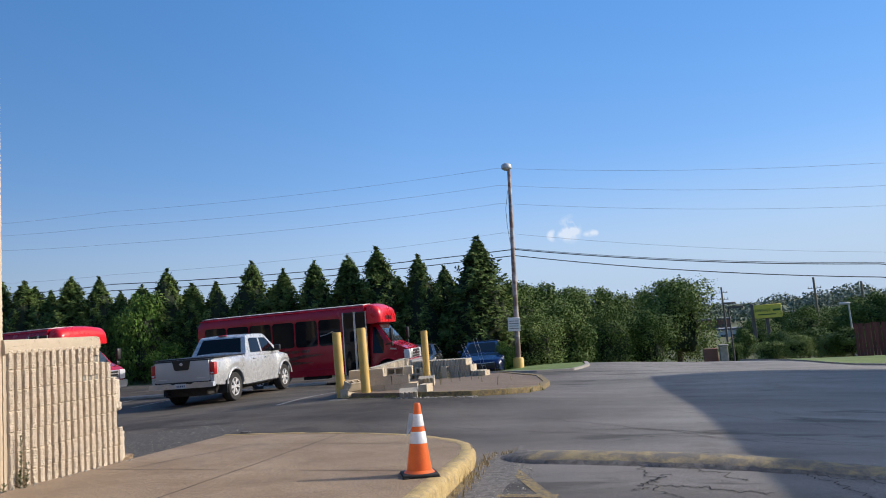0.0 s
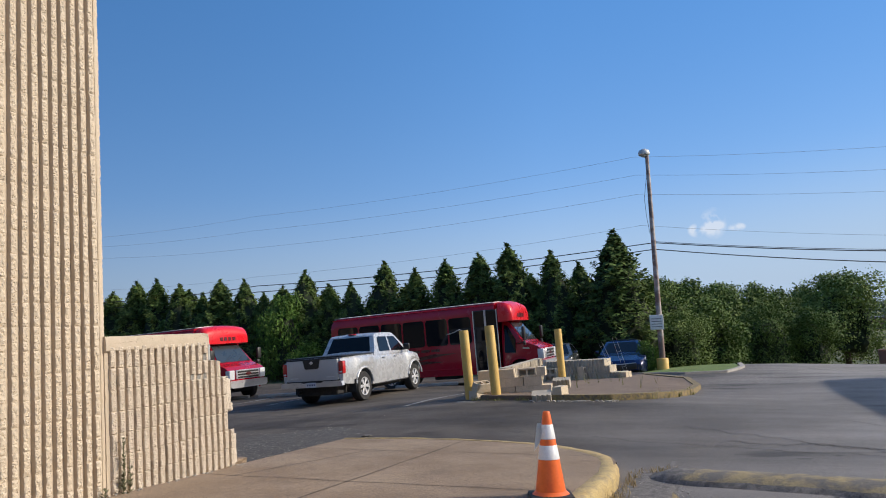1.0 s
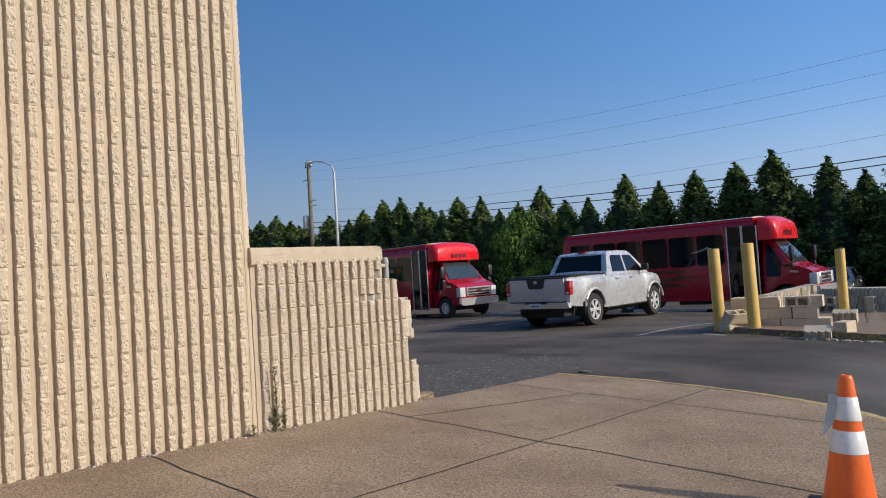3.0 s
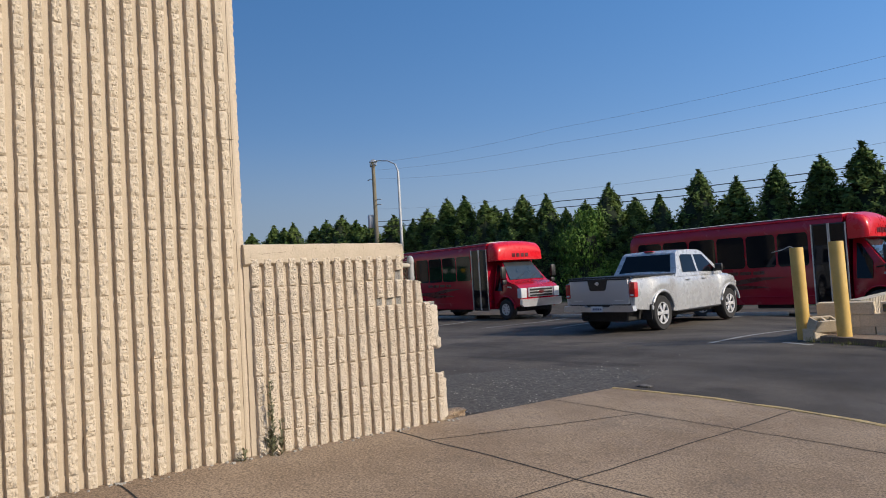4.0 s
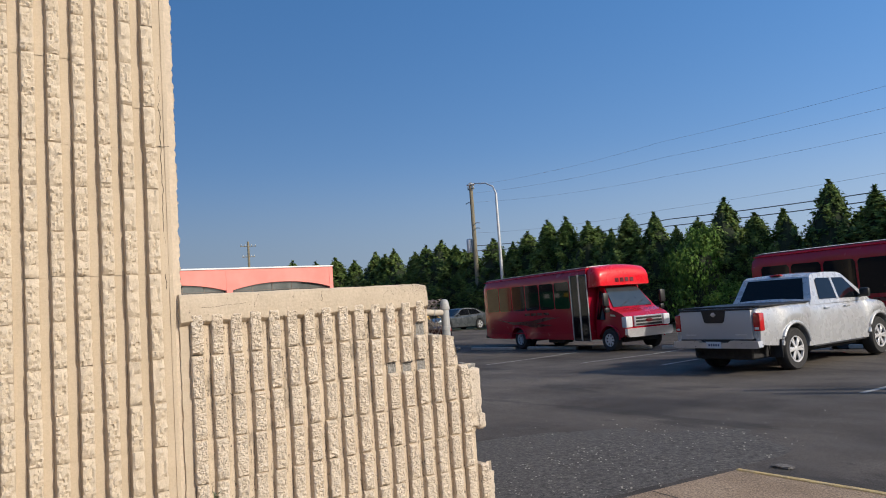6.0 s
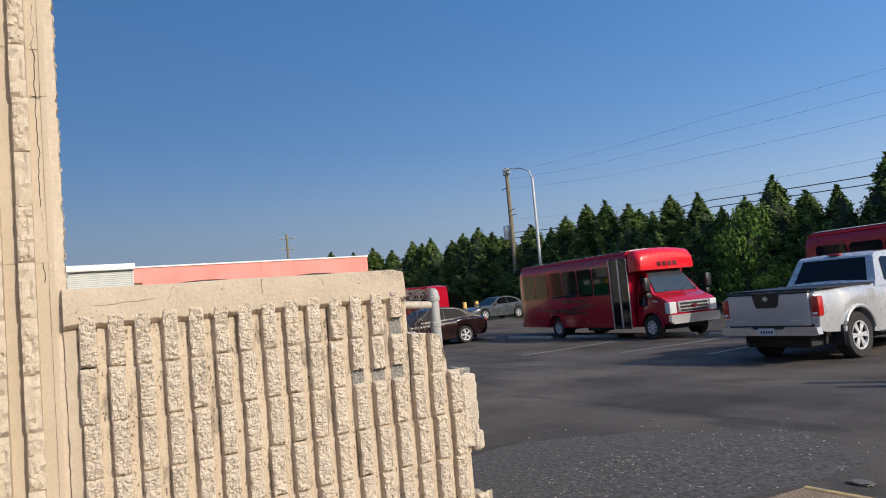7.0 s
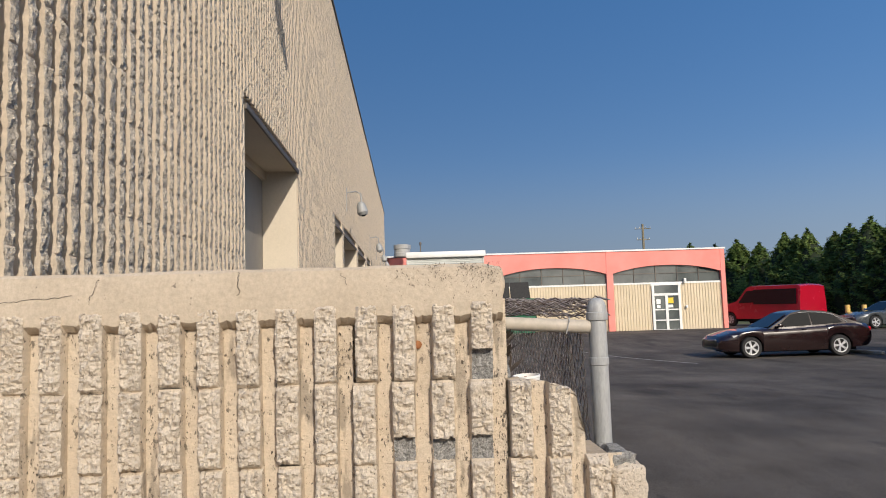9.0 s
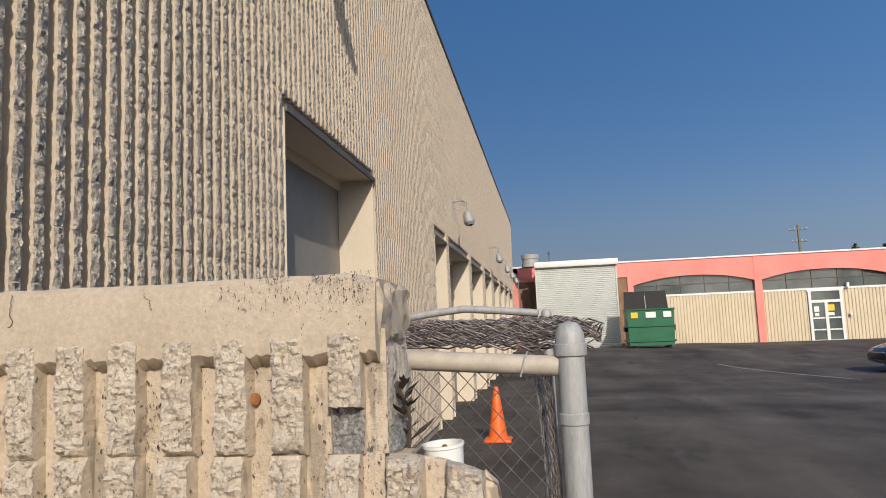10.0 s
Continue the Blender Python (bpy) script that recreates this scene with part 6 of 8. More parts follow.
def cmu_mesh(name, mat, ribbed=False, cores=True):
    """A hollow concrete block, 39 by 19 by 19 cm, lying with its cores upright."""
    bm = bmesh.new()
    L, W, Hh = 0.195, 0.095, 0.19
    if ribbed:
        out = []
        for k in range(4):
            a = -L + 2 * L * k / 4
            out += [(a + 0.005, -W), (a + 0.045, -W), (a + 0.048, -W - 0.03), (a + 0.092, -W - 0.03)]
        out += [(L, -W), (L, W), (-L, W)]
    else:
        out = [(-L, -W), (L, -W), (L, W), (-L, W)]
    holes = [(-0.165, -0.02), (0.02, 0.165)] if cores else []
    n = len(out)
    lo = [bm.verts.new((x, y, 0)) for x, y in out]
    hi = [bm.verts.new((x, y, Hh)) for x, y in out]
    for k in range(n):
        bm.faces.new((lo[k], lo[(k + 1) % n], hi[(k + 1) % n], hi[k]))
    bm.faces.new(lo[::-1])
    if not holes:
        bm.faces.new(hi)
    else:
        edges = [e for e in (bm.edges.get((hi[k], hi[(k + 1) % n])) for k in range(n)) if e]
        for a, b in holes:
            ring = [bm.verts.new((x, y, Hh)) for x, y in ((a, -0.06), (a, 0.06), (b, 0.06), (b, -0.06))]
            dn = [bm.verts.new((v.co.x, v.co.y, 0.02)) for v in ring]
            for k in range(4):
                edges.append(bm.edges.new((ring[k], ring[(k + 1) % 4])))
                bm.faces.new((ring[k], dn[k], dn[(k + 1) % 4], ring[(k + 1) % 4])).material_index = 0
            bm.faces.new(dn)
        bmesh.ops.triangle_fill(bm, use_beauty=True, edges=edges)
    bmesh.ops.recalc_face_normals(bm, faces=bm.faces[:])
    return mesh_of(name, bm, mat)


CMU = cmu_mesh("concrete_block", M["cmu"])
CMU_SOLID = cmu_mesh("concrete_block", M["cmu"], cores=False)
CMU_RIB = cmu_mesh("concrete_block", M["cmu_rib"], ribbed=True, cores=False)


def lay(me, m, group="stacked blocks", label="loose cream concrete block stacked on the island"):
    ob = new("concrete_block", me)
    ob.matrix_world = m
    return tagged(ob, label, "concrete block", group)


rng = random.Random(21)


def turned(o, angle):
    """Places along and behind the front of a stack that starts at o."""
    c_, s_ = math.cos(radians(angle)), math.sin(radians(angle))
    return lambda along, back, z: (o[0] + c_ * along - s_ * back, o[1] + s_ * along + c_ * back, z)


# near stack: a plain wall of cream blocks, three courses high
o1 = (-5.72, 16.34)
near_at = turned(o1, 11)
z1 = G(-4.9, 16.4)
for c in range(3):
    for b in range(2):
        for a in range((4, 4, 2)[c]):
            x, y, z = near_at(0.195 + 0.40 * a - 0.20 * (c == 1) + rng.uniform(-0.012, 0.012), 0.10 + 0.205 * b + rng.uniform(-0.012, 0.012), z1 + 0.195 * c)
            lay(CMU_SOLID, pose(x, y, z, 0, 0, 11 + rng.uniform(-2, 2)))
lay(CMU, pose(*near_at(1.08, 0.19, z1 + 0.39 + 0.095), 90, 0, 11), label="cream concrete block on its side, cores showing")
lay(CMU_SOLID, pose(*near_at(1.39, 0.24, z1 + 0.39), 0, 0, 99), label="cream concrete block laid across the stack")
# row of ribbed blocks running back from it
for c in range(3):
    for a in range(10 - c % 2):
        x = -5.30 - 0.02 * a + rng.uniform(-0.012, 0.012)
        y = 16.98 + 0.40 * a + 0.2 * (c % 2)
        lay(CMU_RIB, pose(x, y, G(x, 18.5) + 0.10 + 0.195 * c, 0, 0, 92 + rng.uniform(-2, 2)), "ribbed blocks", "pale ribbed concrete block in a long low stack")
# loose blocks between the posts and before the stack
for x, y, zz, rx, rz, me in ((-5.66, 16.06, 0.0, 0, 70, CMU_SOLID), (-5.60, 16.10, 0.17, 24, 58, CMU), (-4.06, 15.36, 0.0, 24, 8, CMU_RIB), (-3.72, 15.55, 0.08, 0, 82, CMU_SOLID), (-4.12, 17.5, 0.12, 16, 4, CMU_RIB)):
    lay(me, pose(x, y, G(x, y) + zz, rx, 0, rz), label="loose block lying beside the stack")
# far stack of ribbed blocks, three courses
o2 = (-5.34, 22.68)
far_at = turned(o2, -14.5)
z2 = G(-4.6, 22.4) + 0.10
for c, (start, count) in enumerate(((0.0, 5), (0.05, 4), (-0.50, 5))):
    for a in range(count):
        for b in range(2):
            lay(CMU_RIB, pose(*far_at(start + 0.195 + 0.40 * a, 0.10 + 0.24 * b, z2 + 0.195 * c), 0, 0, -14.5 + rng.uniform(-2, 2)), "ribbed blocks", "grey ribbed concrete block in a low stack")
for c in range(2):
    lay(CMU, pose(*far_at(-0.20, -0.06, z2 + 0.195 * c + 0.095), 90, 0, -14.5), "ribbed blocks", "cream concrete block on its side, cores showing")
    lay(CMU_SOLID, pose(*far_at(-0.50, 0.02, z2 + 0.195 * c), 0, 0, 75), "ribbed blocks", "cream concrete block set crosswise in the stack")
lay(CMU, pose(*far_at(0.72, -0.16, z2 + 0.195), 0, 90, -14.5), "ribbed blocks", "cream concrete block set upright in front of the stack")
lay(CMU_SOLID, pose(*far_at(2.08, 0.0, z2), 0, 0, 75), "ribbed blocks", "cream concrete block set crosswise in the stack")
# wire ladders for bedding joints, leaning beside the far stack
for x, y, lean_x, h in ((-3.55, 22.2, -0.35, 1.15), (-3.25, 22.1, -0.22, 1.25)):
    wl_ = thing("wire_ladder", pose(x, y, G(x, y) + 0.09, 4, math.degrees(lean_x), 0), "thin wire joint-reinforcement ladder leaning by the blocks", "wire ladder", "wire ladders")
    for q in (-0.05, 0.05):
        bm = bmesh.new()
        rod(bm, (q, 0, 0), (q, 0, h), 0.0035, 0.0035, 5)
        part("side_wire", bm, M["grey_pole"], wl_, smooth=None)
    for k in range(5):
        bm = bmesh.new()
        rod(bm, (-0.05, 0, 0.15 + 0.22 * k), (0.05, 0, 0.15 + 0.22 * k), 0.003, 0.003, 5)
        part("cross_wire", bm, M["grey_pole"], wl_, smooth=None)
bm = bmesh.new()
for k in range(150):
    x = -4.3 + 1.7 * rng.random() ** 1.3
    y = 15.26 + 0.10 * (x + 4.3) + rng.uniform(-0.16, 0.10)
    s = rng.uniform(0.01, 0.036)
    lump(bm, x, y, G(x, y) + s * 0.3, s * 1.2, s * 0.9, s * 0.6, k, 0.35, 1)
tagged(solo("rubble", bm, M["broken_pale"], "small broken block rubble at the island's edge", "rubble", kind="stuff"))

# ---- lamp post and poles ----
lp = thing("lamp_post", pose(-2.94, 29.45, G(-2.94, 29.45), 0, 2.3, 0), "rust-streaked steel lamp post with a round head on a yellow base", "lamp post")
bm = bmesh.new()
lathe(bm, [(0.225, -0.3), (0.22, 0.42), (0.20, 0.45), (0.06, 0.46)], 28)
part("base", bm, M["bollard"], lp, "yellow-painted concrete base")
bm = bmesh.new()
rod(bm, (0, 0, 0.40), (0, 0, 8.28), 0.115, 0.07, 20)
pole = part("pole", bm, M["lamp_pole"], lp)
bm = bmesh.new()
lathe(bm, [(0.07, 8.24), (0.10, 8.26), (0.21, 8.33), (0.225, 8.40), (0.19, 8.50), (0.09, 8.56), (0.02, 8.57)], 22, pose(-0.1, 0, 0, 0, 0, 0))
part("lamp_head", bm, M["grey_pole"], lp)
bm = bmesh.new()
box(bm, -0.34, 0.16, -0.16, -0.14, 1.53, 2.09, 0.01)
sg = part("notice_board", bm, M["sticker_w"], lp, "small pale notice board")
for k in range(4):
    bm = bmesh.new()
    box(bm, -0.28, 0.09, -0.164, -0.159, 1.93 - 0.1 * k, 1.955 - 0.1 * k)
    part("lettering_bar", bm, M["far_roof"], sg, smooth=None)
bm = bmesh.new()
tube(bm, [(-0.08, -0.05, 7.4), (-0.20, -0.1, 6.6), (-0.17, -0.1, 5.9), (-0.09, -0.08, 5.2)], 0.008, 4)
part("loose_cable", bm, M["cable"], lp)


def utility_pole(x, y, z, h, r=0.15, arms=((0.6, 1.1),), gear=False, name="utility_pole", label="weathered wooden utility pole with crossarm and insulators", dx=1.0, dy=0.1):
    t = thing(name, pose(x, y, z), label, "utility pole")
    bm = bmesh.new()
    rod(bm, (0, 0, -0.6), (0, 0, h), r, r * 0.68, 14)
    part("pole", bm, M["wood_pole"], t)
    for drop, half in arms:
        bm = bmesh.new()
        d = Vector((dx, dy, 0)).normalized() * half
        rod(bm, (-d.x, -d.y, h - drop), (d.x, d.y, h - drop), 0.05, 0.05, 6)
        arm = part("crossarm", bm, M["wood_pole"], t)
        for q in (-0.9, -0.4, 0.4, 0.9):
            bm = bmesh.new()
            lathe(bm, [(0.03, 0), (0.06, 0.08), (0.04, 0.16), (0.05, 0.2), (0.02, 0.24)], 10, pose(d.x * q, d.y * q, h - drop + 0.05))
            part("insulator", bm, M["grey_pole"], arm)
    if gear:
        bm = bmesh.new()
        lathe(bm, [(0.24, 0), (0.26, 0.05), (0.26, 0.95), (0.22, 1.05), (0.05, 1.08)], 18, pose(-0.5, -0.1, h - 5.4))
        rod(bm, (-0.5, -0.1, h - 4.9), (0, 0, h - 4.9), 0.04)
        part("transformer", bm, M["grey_pole"], t, "grey pole-mounted transformer can")
        for zz, s in ((h - 1.6, -1), (h - 3.3, 1), (h - 3.7, 1)):
            bm = bmesh.new()
            tube(bm, [(0, 0, zz), (s * 0.4, 0, zz + 0.12), (s * 0.8, 0, zz + 0.05)], 0.035, 6)
            part("bracket", bm, M["steel"], t)
    return t


utility_pole(-45.7, 38.2, G(-45.7, 38.2), 11.1, 0.20, ((0.5, 0.35),), True)
utility_pole(-92, 36.3, -1.0, 12.6, 0.2, ((0.6, 1.0), (2.0, 0.8)), dx=0.2, dy=1.0)
utility_pole(-1.45, 62, -3.4, 4.1, 0.14, (), label="slim bare timber pole beyond the car park")
utility_pole(1.5, 78, -4.8, 6.5, 0.14, ((0.3, 0.5),))
utility_pole(33.5, 112, -6.5, 10.6, 0.22, ((1.6, 0.9), (2.4, 0.8)), dx=0.8, dy=-0.4)
utility_pole(22.5, 122, -6.5, 10.5, 0.2, ((0.9, 0.9), (2.0, 0.9)))
utility_pole(35.5, 100, -6.2, 9.0, 0.2, ())

sl = thing("street_lamp", pose(-41.2, 37.0, G(-41.2, 37.0)), "pale metal street lamp with a curved arm", "street lamp")
bm = bmesh.new()
rod(bm, (0, 0, -0.3), (0, 0, 9.5), 0.13, 0.085, 14)
tube(bm, [(0, 0, 9.5), (-0.3, 0, 10.05), (-1.2, 0, 10.45), (-2.5, 0, 10.66)], [0.07, 0.055, 0.045, 0.04], 8)
part("pole", bm, M["grey_pole"], sl)
bm = bmesh.new()
lathe(bm, [(0.05, -0.5), (0.14, -0.3), (0.17, 0.1), (0.1, 0.4), (0.02, 0.46)], 12, pose(-2.9, 0, 10.64, 0, -86, 0) @ Matrix.Diagonal((0.6, 1.2, 1, 1)))
part("lamp_head", bm, M["white_trim"], sl)


def cable(pts, r, mat, label):
    bm = bmesh.new()
    out = []
    for (a, b) in zip(pts, pts[1:]):
        a, b = Vector(a), Vector(b)
        for k in range(10):
            t = k / 10
            p = a.lerp(b, t)
            out.append(p - Vector((0, 0, 0.25 * 4 * t * (1 - t))))
    out.append(Vector(pts[-1]))
    tube(bm, out, r, 4)
    solo("overhead_cable", bm, M[mat], label, "cable", "overhead cables", smooth=None)


for z0, z1, z2, z3 in ((10.6, 10.25, 10.05, 7.9), (10.0, 9.3, 9.05, 6.7), (9.3, 8.15, 8.0, 5.65)):
    cable([(-45.7, 38.3, z0), (-29, 40, z1), (-4.1, 40, z2), (15.8, 40, z3), (36, 40, z3 - 3.0)], 0.0065, "cable_pale", "thin pale overhead power line")
cable([(-45.7, 38.3, 6.9), (-29, 40, 6.2), (-4.1, 40, 6.3), (15.15, 40, 3.3), (32, 40, 1.0)], 0.0065, "cable_pale", "thin pale overhead power line")
for z0, z2, z3 in ((5.6, 5.3, 2.7), (5.2, 4.95, 2.02)):
    cable([(-45.7, 38.3, z0 + 0.3), (-29, 40, z0), (-3.6, 40, z2), (15.0, 40, z3), (30, 40, z3 - 2.2)], 0.024, "cable", "black overhead telephone cable")
cable([(-3.6, 40, 5.36), (15.0, 40, 2.78), (30, 40, 0.5)], 0.014, "cable", "black overhead telephone cable")


# ---- salmon-coloured shop building ----
PX, P0, P1, PB, PH = -44.0, 5.7, 25.25, -0.35, 4.48
shop = thing("shop_building", pose(PX, 0, 0), "low salmon-pink shop building with arched windows and tan siding", "building")
ARCH = [(12.15, 18.35), (18.72, 25.0)]


def arch_z(y, a, b):
    u = (y - (a + b) / 2) / ((b - a) / 2)
    return 3.22 + 0.42 * (1 - min(1.0, abs(u)) ** 2.2)


bm = bmesh.new()
# front wall above the windows, cut by the arches
for a, b in ARCH:
    n = 28
    for k in range(n):
        y0, y1 = a + (b - a) * k / n, a + (b - a) * (k + 1) / n
        z0, z1 = arch_z(y0, a, b), arch_z(y1, a, b)
        prism(bm, [(y0, z0), (y1, z1), (y1, PH), (y0, PH)], 0.30, lambda y, z, h: Vector((-0.30 + h, y, z)))
for a, b in ((11.85, 12.15), (18.35, 18.72), (25.0, P1)):
    box(bm, -0.30, 0.02, a, b, PB, PH)
box(bm, -0.30, 0.0, P0, 11.85, 3.7, PH)
box(bm, -0.30, 0.0, P0 - 0.2, P0 + 0.25, PB, PH)
bmesh.ops.remove_doubles(bm, verts=bm.verts[:], dist=0.0005)
wall = part("wall", bm, M["pink"], shop, "smooth salmon-pink stucco front", smooth=None)
bm = bmesh.new()
box(bm, -14, -0.30, P1 - 0.3, P1, PB, PH)
box(bm, -14, -13.7, P0, P1 - 0.3, PB, PH)
part("wall", bm, M["pink"], shop, smooth=None)
bm = bmesh.new()
box(bm, -14, 0.06, P0, P1 + 0.06, PH, PH + 0.09, 0.01)
part("roof", bm, M["white_trim"], shop, "flat roof with a white edge", smooth=None)
for a, b in ARCH:
    n = 20
    pts = [(a, 2.52)] + [(b, 2.52)] + [(b - (b - a) * k / n, arch_z(b - (b - a) * k / n, a, b) - 0.02) for k in range(n + 1)]
    bm = bmesh.new()
    prism(bm, pts, 0.03, lambda y, z, h: Vector((-0.24 + h, y, z)))
    win = part("window", bm, M["window_far"], shop, "arched strip window", smooth=None)
    bm = bmesh.new()
    box(bm, -0.22, -0.12, a, b, 2.56, 2.66)
    part("window_sill", bm, M["white_trim"], win, smooth=None)
    bm = bmesh.new()
    box(bm, -0.205, -0.17, a + 0.1, b - 0.1, 3.16, 3.20)
    for k in range(1, 5):
        y = a + (b - a) * k / 5
        box(bm, -0.205, -0.165, y - 0.02, y + 0.02, 2.66, arch_z(y, a, b) - 0.03)
    part("window_frame", bm, M["coping"], win, smooth=None)
DOORY = (20.98, 22.55)
for a, b in ((12.15, 18.35), (18.72, DOORY[0] - 0.08), (DOORY[1] + 0.08, 25.0)):
    bm = bmesh.new()
    pitch = 0.16
    n = int((b - a) / pitch)
    prof = []
    for k in range(n):
        y = a + (b - a) * k / n
        q = (b - a) / n
        prof += [(y, 0.0), (y + q * 0.5, 0.0), (y + q * 0.58, 0.035), (y + q * 0.92, 0.035)]
    prof.append((b, 0.0))
    lo = [bm.verts.new((-0.16 + d, y, PB)) for y, d in prof]
    hi = [bm.verts.new((-0.16 + d, y, 2.56)) for y, d in prof]
    for k in range(len(prof) - 1):
        bm.faces.new((lo[k], lo[k + 1], hi[k + 1], hi[k]))
    bmesh.ops.recalc_face_normals(bm, faces=bm.faces[:])
    part("siding", bm, M["siding"], shop, "tan corrugated metal siding", smooth=None)
bm = bmesh.new()
box(bm, -0.16, -0.06, DOORY[0] - 0.1, DOORY[1] + 0.1, 2.47, 2.58)
door = part("door", bm, M["white_trim"], shop, "white-framed double glass door", smooth=None)
for a, b in ((DOORY[0] - 0.05, DOORY[0] + 0.09), (DOORY[1] - 0.09, DOORY[1] + 0.05), ((DOORY[0] + DOORY[1]) / 2 - 0.075, (DOORY[0] + DOORY[1]) / 2 + 0.075)):
    bm = bmesh.new()
    box(bm, -0.16, -0.06, a, b, PB, 1.93 if DOORY[0] + 0.3 < a < DOORY[1] - 0.3 else 2.47)
    part("stile", bm, M["white_trim"], door, smooth=None)
for z in (PB + 0.05, 0.45, 1.05, 1.88):
    bm = bmesh.new()
    box(bm, -0.155, -0.065, DOORY[0], DOORY[1], z, z + (0.26 if z < 0 else 0.14 if z > 1.5 else 0.07))
    part("crossbar", bm, M["white_trim"], door, smooth=None)
bm = bmesh.new()
box(bm, -0.13, -0.11, DOORY[0], DOORY[1], PB, 2.47)
part("door_glass", bm, M["window_far"], door, smooth=None)
for y, z, w, h, mt in ((21.3, 1.55, 0.12, 0.14, "sticker_w"), (22.0, 1.6, 0.17, 0.16, "sticker_y"), (22.0, 1.28, 0.14, 0.08, "sticker_w"), (21.3, 1.27, 0.1, 0.08, "sticker_w")):
    bm = bmesh.new()
    box(bm, -0.108, -0.10, y - w, y + w, z - h, z + h)
    part("notice", bm, M[mt], door, smooth=None)
for a, b, c, d, e in ((0.05, 22.85, 22.95, 1.15, 1.3), (0.1, 22.80, 22.92, 2.6, 2.85)):
    bm = bmesh.new()
    box(bm, -0.10, a, b, c, d, e, 0.01)
    part("door_lamp", bm, M["white_trim"], shop)

# roll-up shutter standing proud of the shop, with plywood either side
sh = thing("roller_shutter", pose(-41.6, 0, 0.14), "closed grey steel roller shutter in a white frame", "roller shutter")
bm = bmesh.new()
prof = []
z = PB
while z < 4.12:
    prof += [(0.0, z), (0.03, z + 0.02), (0.03, z + 0.075), (0.0, z + 0.095)]
    z += 0.10
lo = [bm.verts.new((d, 7.05, zz)) for d, zz in prof]
hi = [bm.verts.new((d, 11.05, zz)) for d, zz in prof]
for k in range(len(prof) - 1):
    bm.faces.new((lo[k], hi[k], hi[k + 1], lo[k + 1]))
bmesh.ops.recalc_face_normals(bm, faces=bm.faces[:])
part("curtain", bm, M["shutter"], sh, smooth=None)
bm = bmesh.new()
box(bm, -0.3, 0.25, 6.95, 11.2, 4.10, 4.42, 0.06, seg=2)
part("housing", bm, M["white_trim"], sh)
bm = bmesh.new()
box(bm, -2.3, -0.02, 7.0, 11.1, PB, 4.1)
part("backing", bm, M["shutter"], sh, smooth=None)
for a, b in ((6.98, 7.06), (11.04, 11.12)):
    bm = bmesh.new()
    box(bm, -0.05, 0.06, a, b, PB, 4.1, 0.01)
    part("guide", bm, M["shutter"], sh, smooth=None)
for a, b in ((6.0, 7.0), (11.1, 11.85)):
    for z0, z1 in ((PB, 1.35), (1.36, 3.68)):
        bm = bmesh.new()
        box(bm, PX - 0.15, PX - 0.08, a, b, z0, z1, 0.005)
        solo("plywood_panel", bm, M["plywood"], "weathered brown plywood sheet boarding the opening", "panel", "plywood boards", smooth=None)
bm = bmesh.new()
lathe(bm, [(0.44, 4.4), (0.46, 4.42), (0.46, 4.62), (0.43, 4.64), (0.43, 4.82), (0.47, 4.84), (0.47, 5.06), (0.40, 5.08)], 28, pose(-42.6, 6.75, 0))
solo("roof_vent", bm, M["steel"], "round ribbed galvanised roof vent", "vent")
bm = bmesh.new()
rod(bm, (-42.4, 7.75, 4.4), (-42.4, 7.75, 5.0), 0.03)
lathe(bm, [(0.05, 5.0), (0.07, 5.1), (0.03, 5.2)], 8, pose(-42.4, 7.75, 0))
solo("roof_pipe", bm, M["coping"], "thin dark vent pipe on the roof", "pipe")

# dumpster
dp = thing("dumpster", pose(-38.6, 12.15, G(-38.6, 12.15)), "dark green steel dumpster with an open black lid", "dumpster")
bm = bmesh.new()
hull(bm, [-0.85, -0.84, 0.84, 0.85], lambda x: 0.12, lambda x: 1.76, lambda x, u: 0.98 + 0.05 * u, rows=6, crown=0)
part("body", bm, M["green_bin"], dp, smooth=None)
for z in (0.28, 0.95, 1.70):
    bm = bmesh.new()
    box(bm, -0.90, 0.90, -1.07, 1.07, z, z + 0.07, 0.015)
    part("rib", bm, M["green_bin"], dp)
for s in (-1, 1):
    bm = bmesh.new()
    box(bm, -0.3, 0.3, s * 1.08 - 0.06, s * 1.08 + 0.06, 0.75, 0.95, 0.02)
    part("lift_pocket", bm, M["black"], dp)
    bm = bmesh.new()
    prism(bm, [(s * 0.02, 1.78), (s * 1.02, 1.78), (s * 0.96, 2.62), (s * 0.02, 2.62)], 0.05, lambda a, b, h: Vector((-0.72 - 0.25 * (b - 1.78) + h, a, b)))
    part("lid", bm, M["rubber"], dp, "black plastic lid thrown back", smooth=None)
for y, w, mt in ((-0.72, 0.15, "sticker_y"), (0.0, 0.22, "sticker_w"), (0.72, 0.17, "sticker_w")):
    bm = bmesh.new()
    box(bm, 0.90, 0.915, y - w, y + w, 1.36, 1.62)
    part("sticker", bm, M[mt], dp, smooth=None)
for y in (-0.8, 0.8):
    bm = bmesh.new()
    box(bm, -0.7, 0.7, y - 0.06, y + 0.06, 0.0, 0.13, 0.01)
    part("skid", bm, M["black"], dp)


